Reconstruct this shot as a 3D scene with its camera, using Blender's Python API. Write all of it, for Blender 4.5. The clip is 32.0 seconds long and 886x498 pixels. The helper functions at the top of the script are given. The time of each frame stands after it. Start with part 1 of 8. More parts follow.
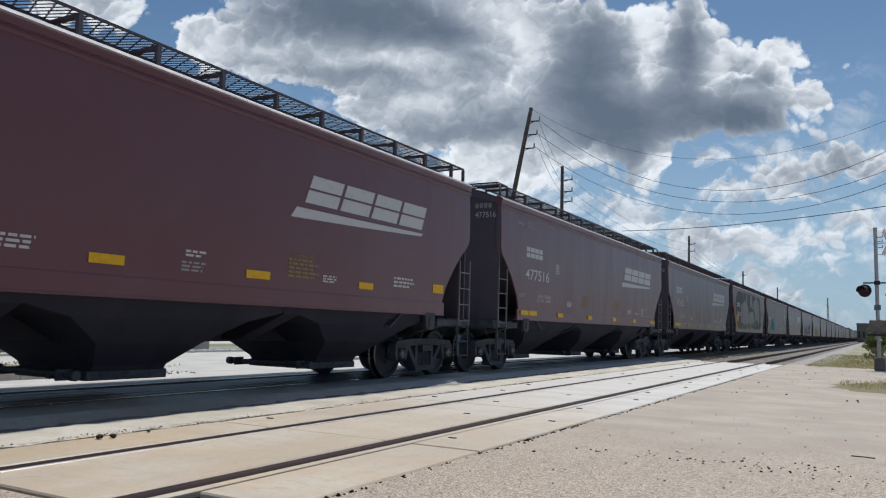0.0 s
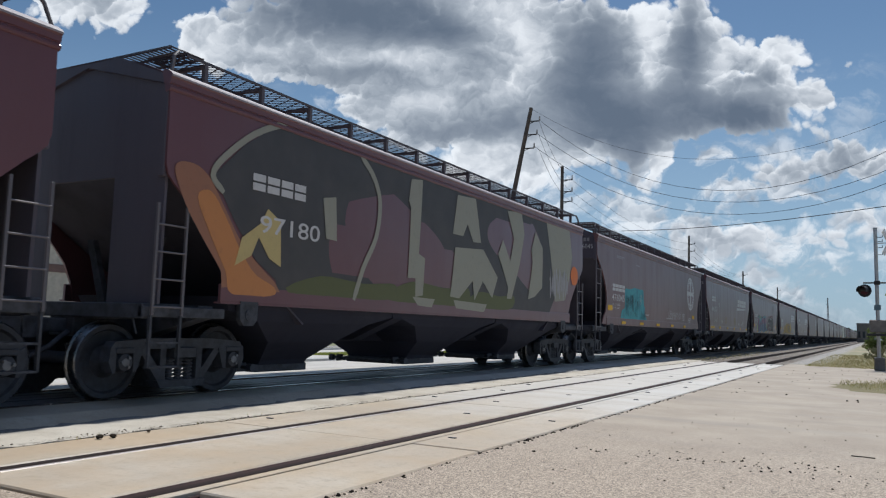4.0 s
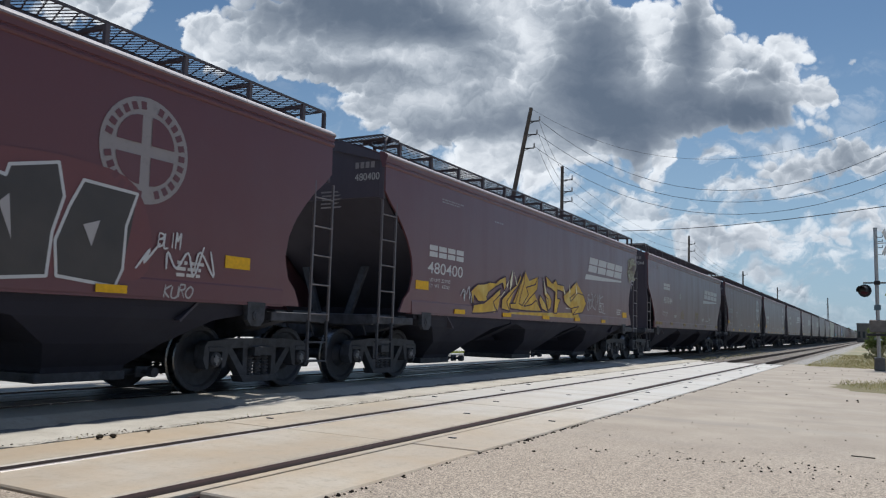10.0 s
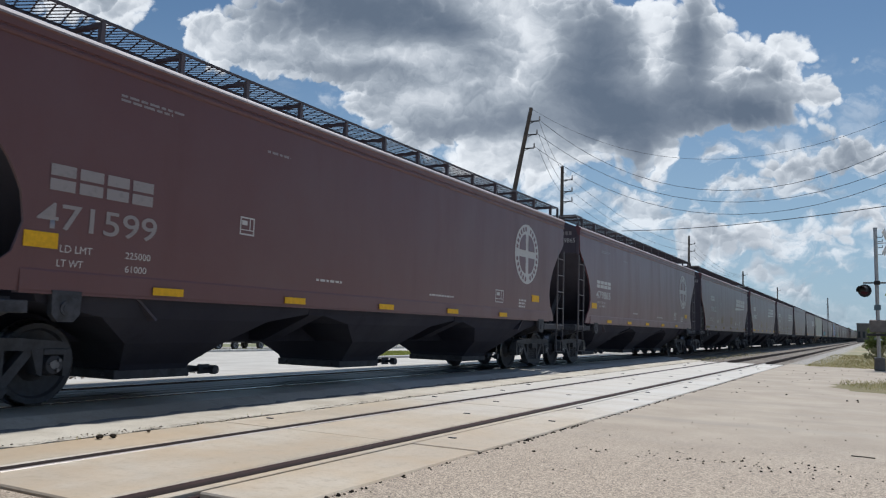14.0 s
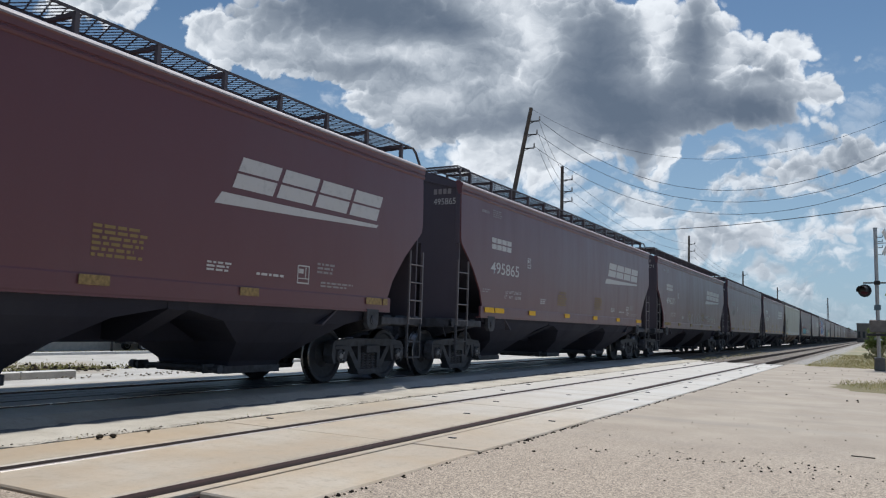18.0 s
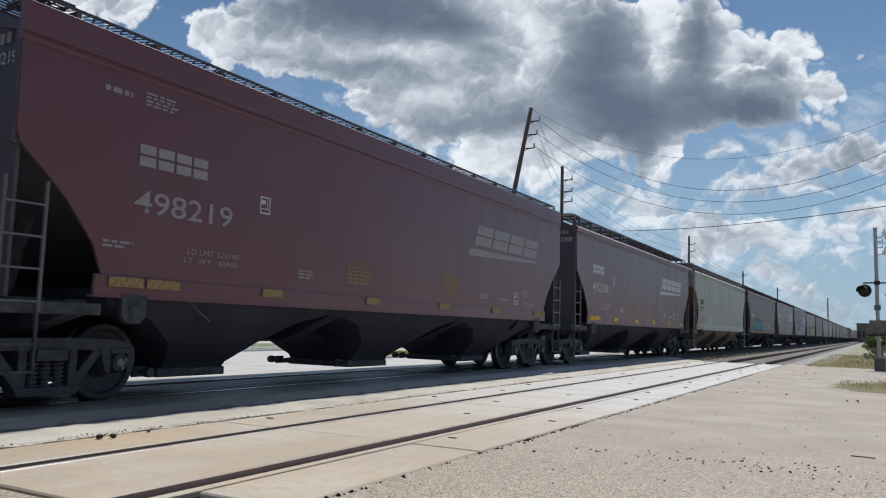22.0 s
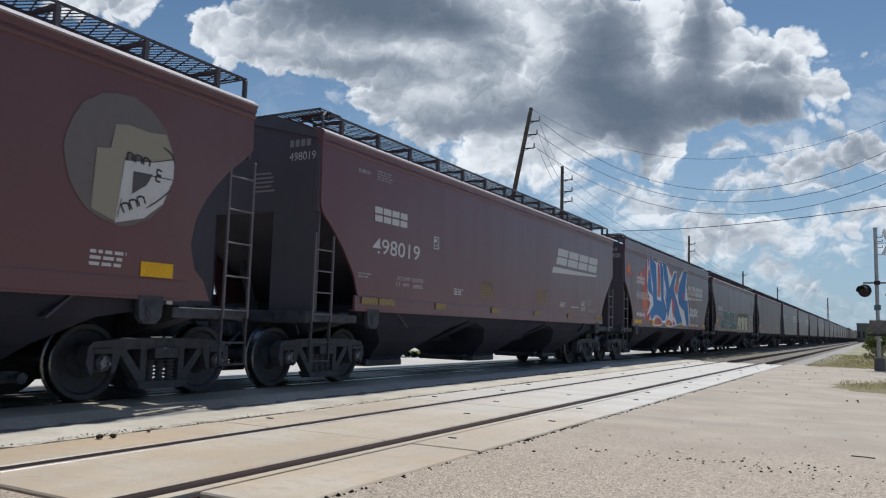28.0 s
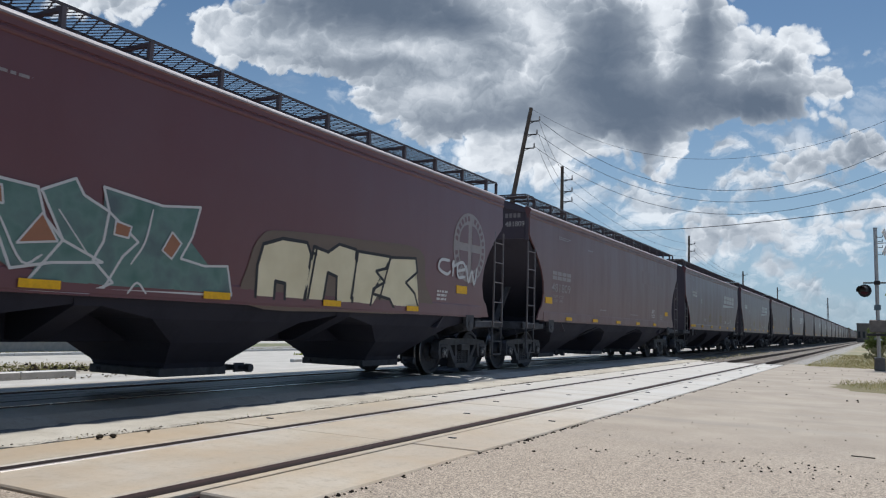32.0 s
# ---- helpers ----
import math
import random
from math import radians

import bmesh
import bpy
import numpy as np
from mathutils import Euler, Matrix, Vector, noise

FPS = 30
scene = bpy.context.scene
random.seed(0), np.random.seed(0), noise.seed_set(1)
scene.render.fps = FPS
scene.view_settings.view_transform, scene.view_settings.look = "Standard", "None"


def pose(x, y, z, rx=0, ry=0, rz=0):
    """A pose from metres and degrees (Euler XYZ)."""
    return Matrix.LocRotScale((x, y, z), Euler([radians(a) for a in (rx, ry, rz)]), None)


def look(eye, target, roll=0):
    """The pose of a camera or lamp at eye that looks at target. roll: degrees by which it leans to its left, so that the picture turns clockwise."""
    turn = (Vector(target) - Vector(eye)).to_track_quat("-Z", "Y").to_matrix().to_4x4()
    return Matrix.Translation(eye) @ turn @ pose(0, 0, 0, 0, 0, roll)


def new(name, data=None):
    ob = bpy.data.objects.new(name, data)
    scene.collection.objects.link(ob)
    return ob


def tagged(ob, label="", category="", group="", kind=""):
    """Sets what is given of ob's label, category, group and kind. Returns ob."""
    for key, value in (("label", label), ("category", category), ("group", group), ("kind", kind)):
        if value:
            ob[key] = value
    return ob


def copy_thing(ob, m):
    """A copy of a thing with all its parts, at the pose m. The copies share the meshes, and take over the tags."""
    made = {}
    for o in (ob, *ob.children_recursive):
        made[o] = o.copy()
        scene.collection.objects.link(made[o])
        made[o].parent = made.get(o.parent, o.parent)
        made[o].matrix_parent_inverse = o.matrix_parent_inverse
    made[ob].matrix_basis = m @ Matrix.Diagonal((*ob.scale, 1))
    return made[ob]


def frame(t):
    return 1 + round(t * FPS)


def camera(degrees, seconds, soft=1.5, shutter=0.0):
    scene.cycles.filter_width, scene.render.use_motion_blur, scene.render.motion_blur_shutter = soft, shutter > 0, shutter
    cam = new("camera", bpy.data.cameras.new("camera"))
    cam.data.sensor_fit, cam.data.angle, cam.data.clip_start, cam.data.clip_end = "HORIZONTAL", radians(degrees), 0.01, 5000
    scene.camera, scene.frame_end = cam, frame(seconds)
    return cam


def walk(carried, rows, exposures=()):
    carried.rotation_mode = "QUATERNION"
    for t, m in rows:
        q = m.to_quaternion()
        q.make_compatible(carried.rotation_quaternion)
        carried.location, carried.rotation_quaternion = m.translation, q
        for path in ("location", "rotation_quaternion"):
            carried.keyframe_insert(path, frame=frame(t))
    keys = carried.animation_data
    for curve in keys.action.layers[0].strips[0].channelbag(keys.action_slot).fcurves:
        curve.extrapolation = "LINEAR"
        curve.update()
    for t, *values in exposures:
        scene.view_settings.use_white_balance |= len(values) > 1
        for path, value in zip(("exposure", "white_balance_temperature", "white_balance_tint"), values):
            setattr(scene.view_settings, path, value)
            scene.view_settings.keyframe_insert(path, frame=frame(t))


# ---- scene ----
random.seed(7)
cam = camera(59.6, 32.0, soft=1.2, shutter=0.04)
EYE = Vector((0.0, 0.0, 1.097))
RIGHT = Vector((0.87418574, 0.484716, 0.02914945))
UP = Vector((0.02306661, -0.1014117, 0.9945771))
AHEAD = Vector((-0.48504353, 0.86877273, 0.09983342))
STAND = Matrix((
    (RIGHT.x, UP.x, -AHEAD.x, EYE.x),
    (RIGHT.y, UP.y, -AHEAD.y, EYE.y),
    (RIGHT.z, UP.z, -AHEAD.z, EYE.z),
    (0, 0, 0, 1)))
walk(cam, [(0.0, STAND), (32.0, STAND)], exposures=[(0.0, 0.16, 6080, 8.6), (32.0, 0.16, 6080, 8.6)])

# ---- light ----
SUN_FROM = Vector((-0.075, 0.55, 1.0)).normalized()
sun = new("sun", bpy.data.lights.new("sun", "SUN"))
sun.data.energy, sun.data.angle, sun.data.color = 3.9, radians(0.53), (1.0, 0.95, 0.87)
sun.matrix_basis = look(SUN_FROM * 50, (0, 0, 0))

world = bpy.data.worlds.new("sky")
scene.world = world
world.use_nodes = True
wn = world.node_tree
wn.nodes.clear()
sky = wn.nodes.new("ShaderNodeTexSky")
sky.sky_type, sky.sun_disc = "NISHITA", False
sky.sun_elevation = math.asin(SUN_FROM.z)
sky.sun_rotation = math.atan2(SUN_FROM.x, SUN_FROM.y)
sky.altitude, sky.air_density, sky.dust_density, sky.ozone_density = 0, 1.0, 0.6, 2.0
wbg, wout = wn.nodes.new("ShaderNodeBackground"), wn.nodes.new("ShaderNodeOutputWorld")
wbg.inputs["Strength"].default_value = 0.14
wn.links.new(sky.outputs[0], wbg.inputs["Color"])
wn.links.new(wbg.outputs[0], wout.inputs["Surface"])


# ---- materials ----
class Nodes:
    """A small builder for node materials."""

    def __init__(self, name):
        self.mat = bpy.data.materials.new(name)
        self.mat.use_nodes = True
        self.tree = self.mat.node_tree
        self.tree.nodes.clear()
        self.out = self.add("ShaderNodeOutputMaterial")

    def add(self, kind, ins=(), **props):
        node = self.tree.nodes.new(kind)
        for key, value in props.items():
            setattr(node, key, value)
        for key, value in dict(ins).items():
            self.put(node.inputs[key], value)
        return node

    def put(self, socket, value):
        if isinstance(value, bpy.types.NodeSocket):
            self.tree.links.new(value, socket)
        elif hasattr(value, "__len__") and len(value) == 3 and socket.type == "RGBA":
            socket.default_value = (*value, 1)
        else:
            socket.default_value = value

    def math(self, op, a, b=0.0, c=0.0, clamp=False):
        return self.add("ShaderNodeMath", {0: a, 1: b, 2: c}, operation=op, use_clamp=clamp).outputs[0]

    def vec(self, op, a, b=(0, 0, 0)):
        node = self.add("ShaderNodeVectorMath", {0: a, 1: b}, operation=op)
        return node.outputs["Value"] if op in ("DOT_PRODUCT", "LENGTH", "DISTANCE") else node.outputs[0]

    def coords(self, which="Object"):
        return self.add("ShaderNodeTexCoord").outputs[which]

    def place(self):
        return self.add("ShaderNodeNewGeometry").outputs["Position"]

    def noise(self, co, scale, detail=4.0, rough=0.55, stretch=None, distortion=0.0):
        if stretch:
            co = self.vec("MULTIPLY", co, stretch)
        return self.add("ShaderNodeTexNoise", {"Vector": co, "Scale": scale, "Detail": detail, "Roughness": rough, "Distortion": distortion}).outputs[0]

    def band(self, value, low, high, to0=0.0, to1=1.0, smooth=True):
        return self.add("ShaderNodeMapRange", {"Value": value, "From Min": low, "From Max": high, "To Min": to0, "To Max": to1},
                        interpolation_type="SMOOTHSTEP" if smooth else "LINEAR").outputs[0]

    def mix(self, fac, a, b, blend="MIX"):
        node = self.add("ShaderNodeMix", data_type="RGBA", blend_type=blend)
        self.put(node.inputs[0], fac)
        self.put(node.inputs[6], a)
        self.put(node.inputs[7], b)
        return node.outputs[2]

    def bump(self, height, strength=0.3, distance=0.01):
        return self.add("ShaderNodeBump", {"Height": height, "Strength": strength, "Distance": distance}).outputs[0]

    def finish(self, color, rough=0.6, metal=0.0, normal=None, spec=0.5, **more):
        ins = {"Base Color": color, "Roughness": rough, "Metallic": metal, "Specular IOR Level": spec}
        ins.update(more)
        node = self.add("ShaderNodeBsdfPrincipled", ins)
        if normal is not None:
            self.put(node.inputs["Normal"], normal)
        self.put(self.out.inputs["Surface"], node.outputs[0])
        return self.mat


def paint(name, color, rough=0.45, grime=0.09, fade=0.25, metal=0.0, spec=0.5, scale=1.0, dirt=None, sheen=None):
    """Weathered paint on steel: faded blotches, vertical runs of dirt, slight dents."""
    n = Nodes(name)
    co = n.coords()
    rnd = n.add("ShaderNodeObjectInfo").outputs["Random"]
    shift = n.add("ShaderNodeCombineXYZ", {0: n.math("MULTIPLY", rnd, 13.0), 1: n.math("MULTIPLY", rnd, 41.0), 2: 0.0}).outputs[0]
    co = n.vec("ADD", co, shift)
    big = n.noise(co, 0.55 * scale, 5, 0.6)
    runs = n.noise(co, 2.0 * scale, 5, 0.65, stretch=(1, 1.0, 0.16))
    fine = n.noise(co, 45 * scale, 3, 0.6)
    pale = tuple(min(1, c * 0.75 + 0.055) for c in color)
    dark = dirt or tuple(c * 0.45 for c in color)
    c1 = n.mix(n.band(big, 0.42, 0.75, 0, fade), color, pale)
    c2 = n.mix(n.band(runs, 0.5, 0.82, 0, grime), c1, dark)
    if dirt:
        streak = n.noise(co, 1.1 * scale, 5, 0.6, stretch=(1, 1.3, 0.05))
        c2 = n.mix(n.band(streak, 0.47, 0.72, 0, 0.45), c2, dirt)
    c3 = n.mix(n.band(fine, 0.55, 0.8, 0, 0.22), c2, tuple(min(1, c * 1.3 + 0.02) for c in color))
    hgt = n.math("ADD", n.math("MULTIPLY", big, 1.2), n.math("MULTIPLY", fine, 0.05))
    if sheen:
        spec = n.band(n.add("ShaderNodeLayerWeight", {"Blend": 0.5}).outputs["Facing"], 0.25, 0.75, spec, sheen)
    return n.finish(c3, n.band(runs, 0.3, 0.8, rough - 0.03, rough + 0.09), metal, n.bump(hgt, 0.25, 0.02), spec)


def plain(name, color, rough=0.6, metal=0.0, vary=0.35, scale=8.0, spec=0.5, bumpy=0.25):
    """A surface with grain and stains at two scales."""
    n = Nodes(name)
    co = n.coords()
    a = n.noise(co, scale, 5, 0.6)
    b = n.noise(co, scale * 0.15, 3, 0.5)
    lo, hi = tuple(c * (1 - vary) for c in color), tuple(min(1, c * (1 + vary)) for c in color)
    c = n.mix(n.band(a, 0.3, 0.7), lo, hi)
    c = n.mix(n.band(b, 0.35, 0.7, 0, 0.5), c, color)
    return n.finish(c, n.band(a, 0.2, 0.8, rough - 0.08, rough + 0.1), metal, n.bump(a, bumpy, 0.01), spec)


def stencil(name, color, wear=0.3):
    """Stencilled or sprayed paint, a little worn."""
    n = Nodes(name)
    co = n.coords()
    w = n.noise(co, 9, 6, 0.7)
    return n.finish(n.mix(n.band(w, 0.5, 0.8, 0, wear), color, tuple(c * 0.5 + 0.02 for c in color)), 0.6)


MAT_RED = paint("mineral red car paint", (0.138, 0.055, 0.062), 0.36, 0.09, spec=0.42, sheen=0.92)
MAT_BROWN = paint("faded brown car paint", (0.140, 0.065, 0.065), 0.42, 0.16, 0.35, spec=0.40, sheen=0.85)
MAT_GREY_CAR = paint("pale grey car paint", (0.51, 0.475, 0.385), 0.45, 0.3, 0.3, dirt=(0.27, 0.20, 0.13))
MAT_BROWN_BAY = paint("dusty brown hopper paint", (0.17, 0.135, 0.11), 0.7, 0.5, spec=0.2)
MAT_BROWN_SLOPE = paint("rusty brown slope paint", (0.115, 0.082, 0.068), 0.7, 0.4, spec=0.2)
MAT_GREY_LADDER = paint("chalky pale ladder paint", (0.36, 0.34, 0.31), 0.55, 0.4)
# hopper undersides: dirt plus the shade beneath the car, put into the colour
MAT_SHADED_UNDER = paint("dirty steel darkened for shade below", (0.029, 0.030, 0.044), 0.85, 0.4, spec=0.15)
MAT_UNDER = plain("greasy black underframe", (0.054, 0.056, 0.066), 0.7, 0.0, 0.5, 6, spec=0.35)
MAT_TRUCK = plain("grimy cast steel", (0.046, 0.048, 0.056), 0.68, 0.0, 0.45, 9, spec=0.35)
MAT_WHEEL = plain("dark wheel steel", (0.038, 0.039, 0.046), 0.62, 0.0, 0.4, 12, spec=0.35)
MAT_TREAD = plain("polished tread steel", (0.16, 0.155, 0.15), 0.3, 1.0, 0.3, 20, bumpy=0.05)
MAT_GALV = plain("galvanised steel", (0.17, 0.17, 0.18), 0.5, 0.5, 0.25, 15)
MAT_BOARD = paint("dark painted walkway steel", (0.075, 0.062, 0.066), 0.55)
MAT_BRACKET = paint("dusty bracket paint", (0.105, 0.085, 0.09), 0.6)
MAT_LADDER = paint("grimy worn ladder paint", (0.115, 0.10, 0.105), 0.42)
# sunlight on the roof edge, painted as a paler dusty tone
MAT_CHORD = paint("dusty roof edge paint paled for sunlight", (0.27, 0.235, 0.25), 0.62)
# grimy sheets below the end walls, their shade mixed into the paint
MAT_SLOPE = paint("grimy slope paint darkened for shade", (0.064, 0.060, 0.078), 0.7, 0.4, spec=0.2)
# car ends: grime, and the shade on them coloured in, darker than the sides
MAT_END = paint("grimy end paint darkened for shade", (0.078, 0.065, 0.082), 0.6, 0.4)
MAT_ROOF = paint("dull dusty roof paint", (0.088, 0.058, 0.062), 0.85, 0.3, spec=0.12)
MAT_GREY_END = paint("dirty brown-grey end paint", (0.26, 0.215, 0.175), 0.6, 0.5)
MAT_CHORD_GREY = paint("pale roof edge paint", (0.52, 0.52, 0.50), 0.4)
MAT_WHITE = stencil("white stencil paint", (0.56, 0.54, 0.52), 0.5)
MAT_DIM_WHITE = stencil("faded white stencil paint", (0.30, 0.27, 0.265), 0.7)
MAT_EMBLEM_OLD = stencil("faded grey emblem paint", (0.15, 0.125, 0.115), 0.4)
MAT_EMBLEM_BEIGE = stencil("dirty beige emblem paint", (0.30, 0.265, 0.20), 0.2)
MAT_BLACK_INK = stencil("black stencil paint", (0.03, 0.03, 0.03))
MAT_YELLOW = plain("yellow reflective sheet", (0.72, 0.40, 0.008), 0.5, 0.0, 0.12, 20, spec=0.3, bumpy=0.0)
MAT_FADED_STRIP = plain("grimy reflective sheet", (0.27, 0.185, 0.075), 0.6, 0.0, 0.4, 20, spec=0.3, bumpy=0.0)
MAT_DULL_YELLOW = stencil("dull yellow stencil", (0.27, 0.18, 0.06), 0.6)


def spray(name, color):
    return stencil(name, color, 0.35)


# ---- mesh helpers ----
def box(bm, x0, x1, y0, y1, z0, z1, bevel=0.0):
    vs = [bm.verts.new(p) for p in ((x0, y0, z0), (x1, y0, z0), (x1, y1, z0), (x0, y1, z0), (x0, y0, z1), (x1, y0, z1), (x1, y1, z1), (x0, y1, z1))]
    fs = [bm.faces.new([vs[i] for i in q]) for q in ((3, 2, 1, 0), (4, 5, 6, 7), (0, 1, 5, 4), (1, 2, 6, 5), (2, 3, 7, 6), (3, 0, 4, 7))]
    if bevel:
        es = list({e for f in fs for e in f.edges})
        bmesh.ops.bevel(bm, geom=es, offset=bevel, segments=1, affect="EDGES")
    return vs


def slab(bm, outline, axis, a, b):
    """A prism: outline of (u, v) pairs, pushed along axis ('x': u=y v=z, 'y': u=x v=z, 'z': u=x v=y) from a to b."""
    def at(u, v, w):
        return {"x": (w, u, v), "y": (u, w, v), "z": (u, v, w)}[axis]
    lo = [bm.verts.new(at(u, v, a)) for u, v in outline]
    hi = [bm.verts.new(at(u, v, b)) for u, v in outline]
    k = len(outline)
    bm.faces.new(lo[::-1])
    bm.faces.new(hi)
    for i in range(k):
        bm.faces.new((lo[i], lo[(i + 1) % k], hi[(i + 1) % k], hi[i]))


def rod(bm, a, b, r, sides=8, r2=None):
    a, b = Vector(a), Vector(b)
    r2 = r if r2 is None else r2
    q = (b - a).to_track_quat("Z", "Y")
    ring = []
    for c, rad in ((a, r), (b, r2)):
        ring.append([bm.verts.new(c + q @ Vector((rad * math.cos(2 * math.pi * i / sides), rad * math.sin(2 * math.pi * i / sides), 0))) for i in range(sides)])
    for i in range(sides):
        j = (i + 1) % sides
        bm.faces.new((ring[0][i], ring[0][j], ring[1][j], ring[1][i]))
    bm.faces.new(ring[0][::-1])
    bm.faces.new(ring[1])


def pipe(bm, pts, r, sides=6):
    """One unbroken tube along pts."""
    pts = [Vector(p) for p in pts]
    rings = []
    for i, p in enumerate(pts):
        d = (pts[min(i + 1, len(pts) - 1)] - pts[max(i - 1, 0)]).normalized()
        u = d.orthogonal().normalized() if not rings else (last - d * last.dot(d)).normalized()
        last, v = u, d.cross(u)
        rings.append([bm.verts.new(p + (u * math.cos(2 * math.pi * k / sides) + v * math.sin(2 * math.pi * k / sides)) * r) for k in range(sides)])
    for p, q in zip(rings, rings[1:]):
        for i in range(sides):
            j = (i + 1) % sides
            bm.faces.new((p[i], p[j], q[j], q[i]))
    bm.faces.new(rings[0][::-1])
    bm.faces.new(rings[-1])


def lathe(bm, profile, sides=28, center=(0, 0, 0)):
    """Turns a profile of (x, r) about the x axis."""
    cx, cy, cz = center
    rings = [[bm.verts.new((cx + x, cy + r * math.cos(2 * math.pi * i / sides), cz + r * math.sin(2 * math.pi * i / sides))) for i in range(sides)] for x, r in profile]
    for p, q in zip(rings, rings[1:]):
        for i in range(sides):
            j = (i + 1) % sides
            bm.faces.new((p[i], p[j], q[j], q[i]))
    bm.faces.new(rings[0][::-1])
    bm.faces.new(rings[-1])


def to_mesh(name, bm, mats, smooth=False):
    bmesh.ops.recalc_face_normals(bm, faces=bm.faces)
    me = bpy.data.meshes.new(name)
    bm.to_mesh(me)
    bm.free()
    for m in mats if isinstance(mats, (list, tuple)) else [mats]:
        me.materials.append(m)
    if smooth:
        me.shade_smooth()
        me.set_sharp_from_angle(angle=radians(38))
    return me


def part(name, bm, material, parent, label="", at=None, smooth=False):
    """Links a bmesh (or a ready mesh) as one mesh object under a thing or a part."""
    me = bm if isinstance(bm, bpy.types.Mesh) else to_mesh(name, bm, material, smooth)
    ob = new(name, me)
    ob.parent = parent
    if at is not None:
        ob.location = at
    return tagged(ob, label)


def thing(name, label, category, group="", kind="", at=(0, 0, 0)):
    ob = new(name)
    ob.empty_display_size = 0.3
    ob.location = at
    return tagged(ob, label, category, group, kind)


def single(name, bm, material, label, category, group="", kind="", at=None, smooth=False):
    ob = new(name, to_mesh(name, bm, material, smooth))
    if at is not None:
        ob.location = at
    return tagged(ob, label, category, group, kind)


# ---- clouds: a far dome that drifts ----
def cloud_material():
    """Cumulus on a far dome. The layout is in degrees-like units of the direction of view (10 units across the picture's width at the start)."""
    n = Nodes("cumulus clouds")
    d = n.vec("NORMALIZE", n.coords("Object"))
    ahead = n.math("MAXIMUM", n.vec("DOT_PRODUCT", d, tuple(AHEAD)), 0.02)
    u = n.math("DIVIDE", n.vec("DOT_PRODUCT", d, tuple(RIGHT)), ahead)
    v = n.math("DIVIDE", n.vec("DOT_PRODUCT", d, tuple(UP)), ahead)
    front = n.band(n.vec("DOT_PRODUCT", d, tuple(AHEAD)), 0.35, 0.6)
    f = 13.676
    co = n.add("ShaderNodeCombineXYZ", {0: n.math("MULTIPLY_ADD", u, f, 7.84), 1: n.math("MULTIPLY_ADD", v, -f, 4.41), 2: 0.0}).outputs[0]
    w1 = n.add("ShaderNodeTexNoise", {"Vector": co, "Scale": 0.9, "Detail": 2.0, "Roughness": 0.5}).outputs["Color"]
    w2 = n.add("ShaderNodeTexNoise", {"Vector": co, "Scale": 2.4, "Detail": 6.0, "Roughness": 0.6}).outputs["Color"]
    a = n.vec("MULTIPLY", n.vec("SUBTRACT", w1, (0.5, 0.5, 0.5)), (0.75, 0.55, 0))
    b = n.vec("MULTIPLY", n.vec("SUBTRACT", w2, (0.5, 0.5, 0.5)), (0.42, 0.36, 0))
    cw = n.vec("ADD", n.vec("ADD", co, a), b)

    def field(blobs, where):
        total = None
        for x, y, rx, ry, amount in blobs:
            q = n.vec("MULTIPLY", n.vec("SUBTRACT", where, (x, y, 0)), (1 / rx, 1 / ry, 0))
            g = n.math("MULTIPLY", n.math("EXPONENT", n.math("MULTIPLY", n.vec("DOT_PRODUCT", q, q), -0.9)), amount)
            total = g if total is None else n.math("ADD", total, g)
        return total

    def lobes(scale, weight):
        """Round lobes of one size: how far each stands out, and how much its upper side faces the sun."""
        v = n.add("ShaderNodeTexVoronoi", {"Vector": cw, "Scale": scale, "Randomness": 0.95, "Smoothness": 0.28}, voronoi_dimensions="2D", feature="SMOOTH_F1")
        dist = v.outputs["Distance"]
        rise = n.math("SUBTRACT", 1.0, n.math("MULTIPLY", n.math("MULTIPLY", dist, dist), 2.4))
        off = n.vec("SUBTRACT", v.outputs["Position"], cw)
        lit = n.math("MULTIPLY", n.vec("DOT_PRODUCT", off, (0.25, 0.97, 0)), scale)
        return n.math("MULTIPLY", rise, weight), n.math("MULTIPLY", lit, weight)

    sizes = [lobes(1.0, 0.42), lobes(2.3, 0.34), lobes(5.2, 0.24)]
    heap = n.math("ADD", n.math("ADD", sizes[0][0], sizes[1][0]), sizes[2][0])
    tops = n.math("ADD", n.math("ADD", sizes[0][1], sizes[1][1]), sizes[2][1])
    body = field(CLOUD_HEAPS + CLOUD_WISPS, cw)
    shade = field(CLOUD_SHADES + CLOUD_GLOWS, n.vec("ADD", co, n.vec("MULTIPLY", a, (1.0, 1.0, 0))))

    def billow(where):
        return n.math("SUBTRACT", n.noise(where, 0.75, 9, 0.58), 0.5)

    here, above = billow(cw), billow(n.vec("ADD", cw, (0.05, -0.16, 0)))
    rim = n.math("SUBTRACT", here, above)
    calm = n.math("SUBTRACT", n.noise(n.vec("MULTIPLY", cw, (0.8, 1.3, 1)), 1.0, 9, 0.6), 0.5)
    over = n.noise(d, 3.0, 8, 0.6)
    inside = n.math("ADD", body, n.math("ADD", n.math("MULTIPLY", n.math("SUBTRACT", heap, 0.62), 0.75), n.math("MULTIPLY", here, 0.9)))
    outside = n.math("MULTIPLY", n.math("SUBTRACT", over, 0.47), 4.0)
    dens = n.math("ADD", n.math("MULTIPLY", inside, front), n.math("MULTIPLY", outside, n.math("SUBTRACT", 1.0, front)))
    low = n.add("ShaderNodeSeparateXYZ", {0: d}).outputs[2]
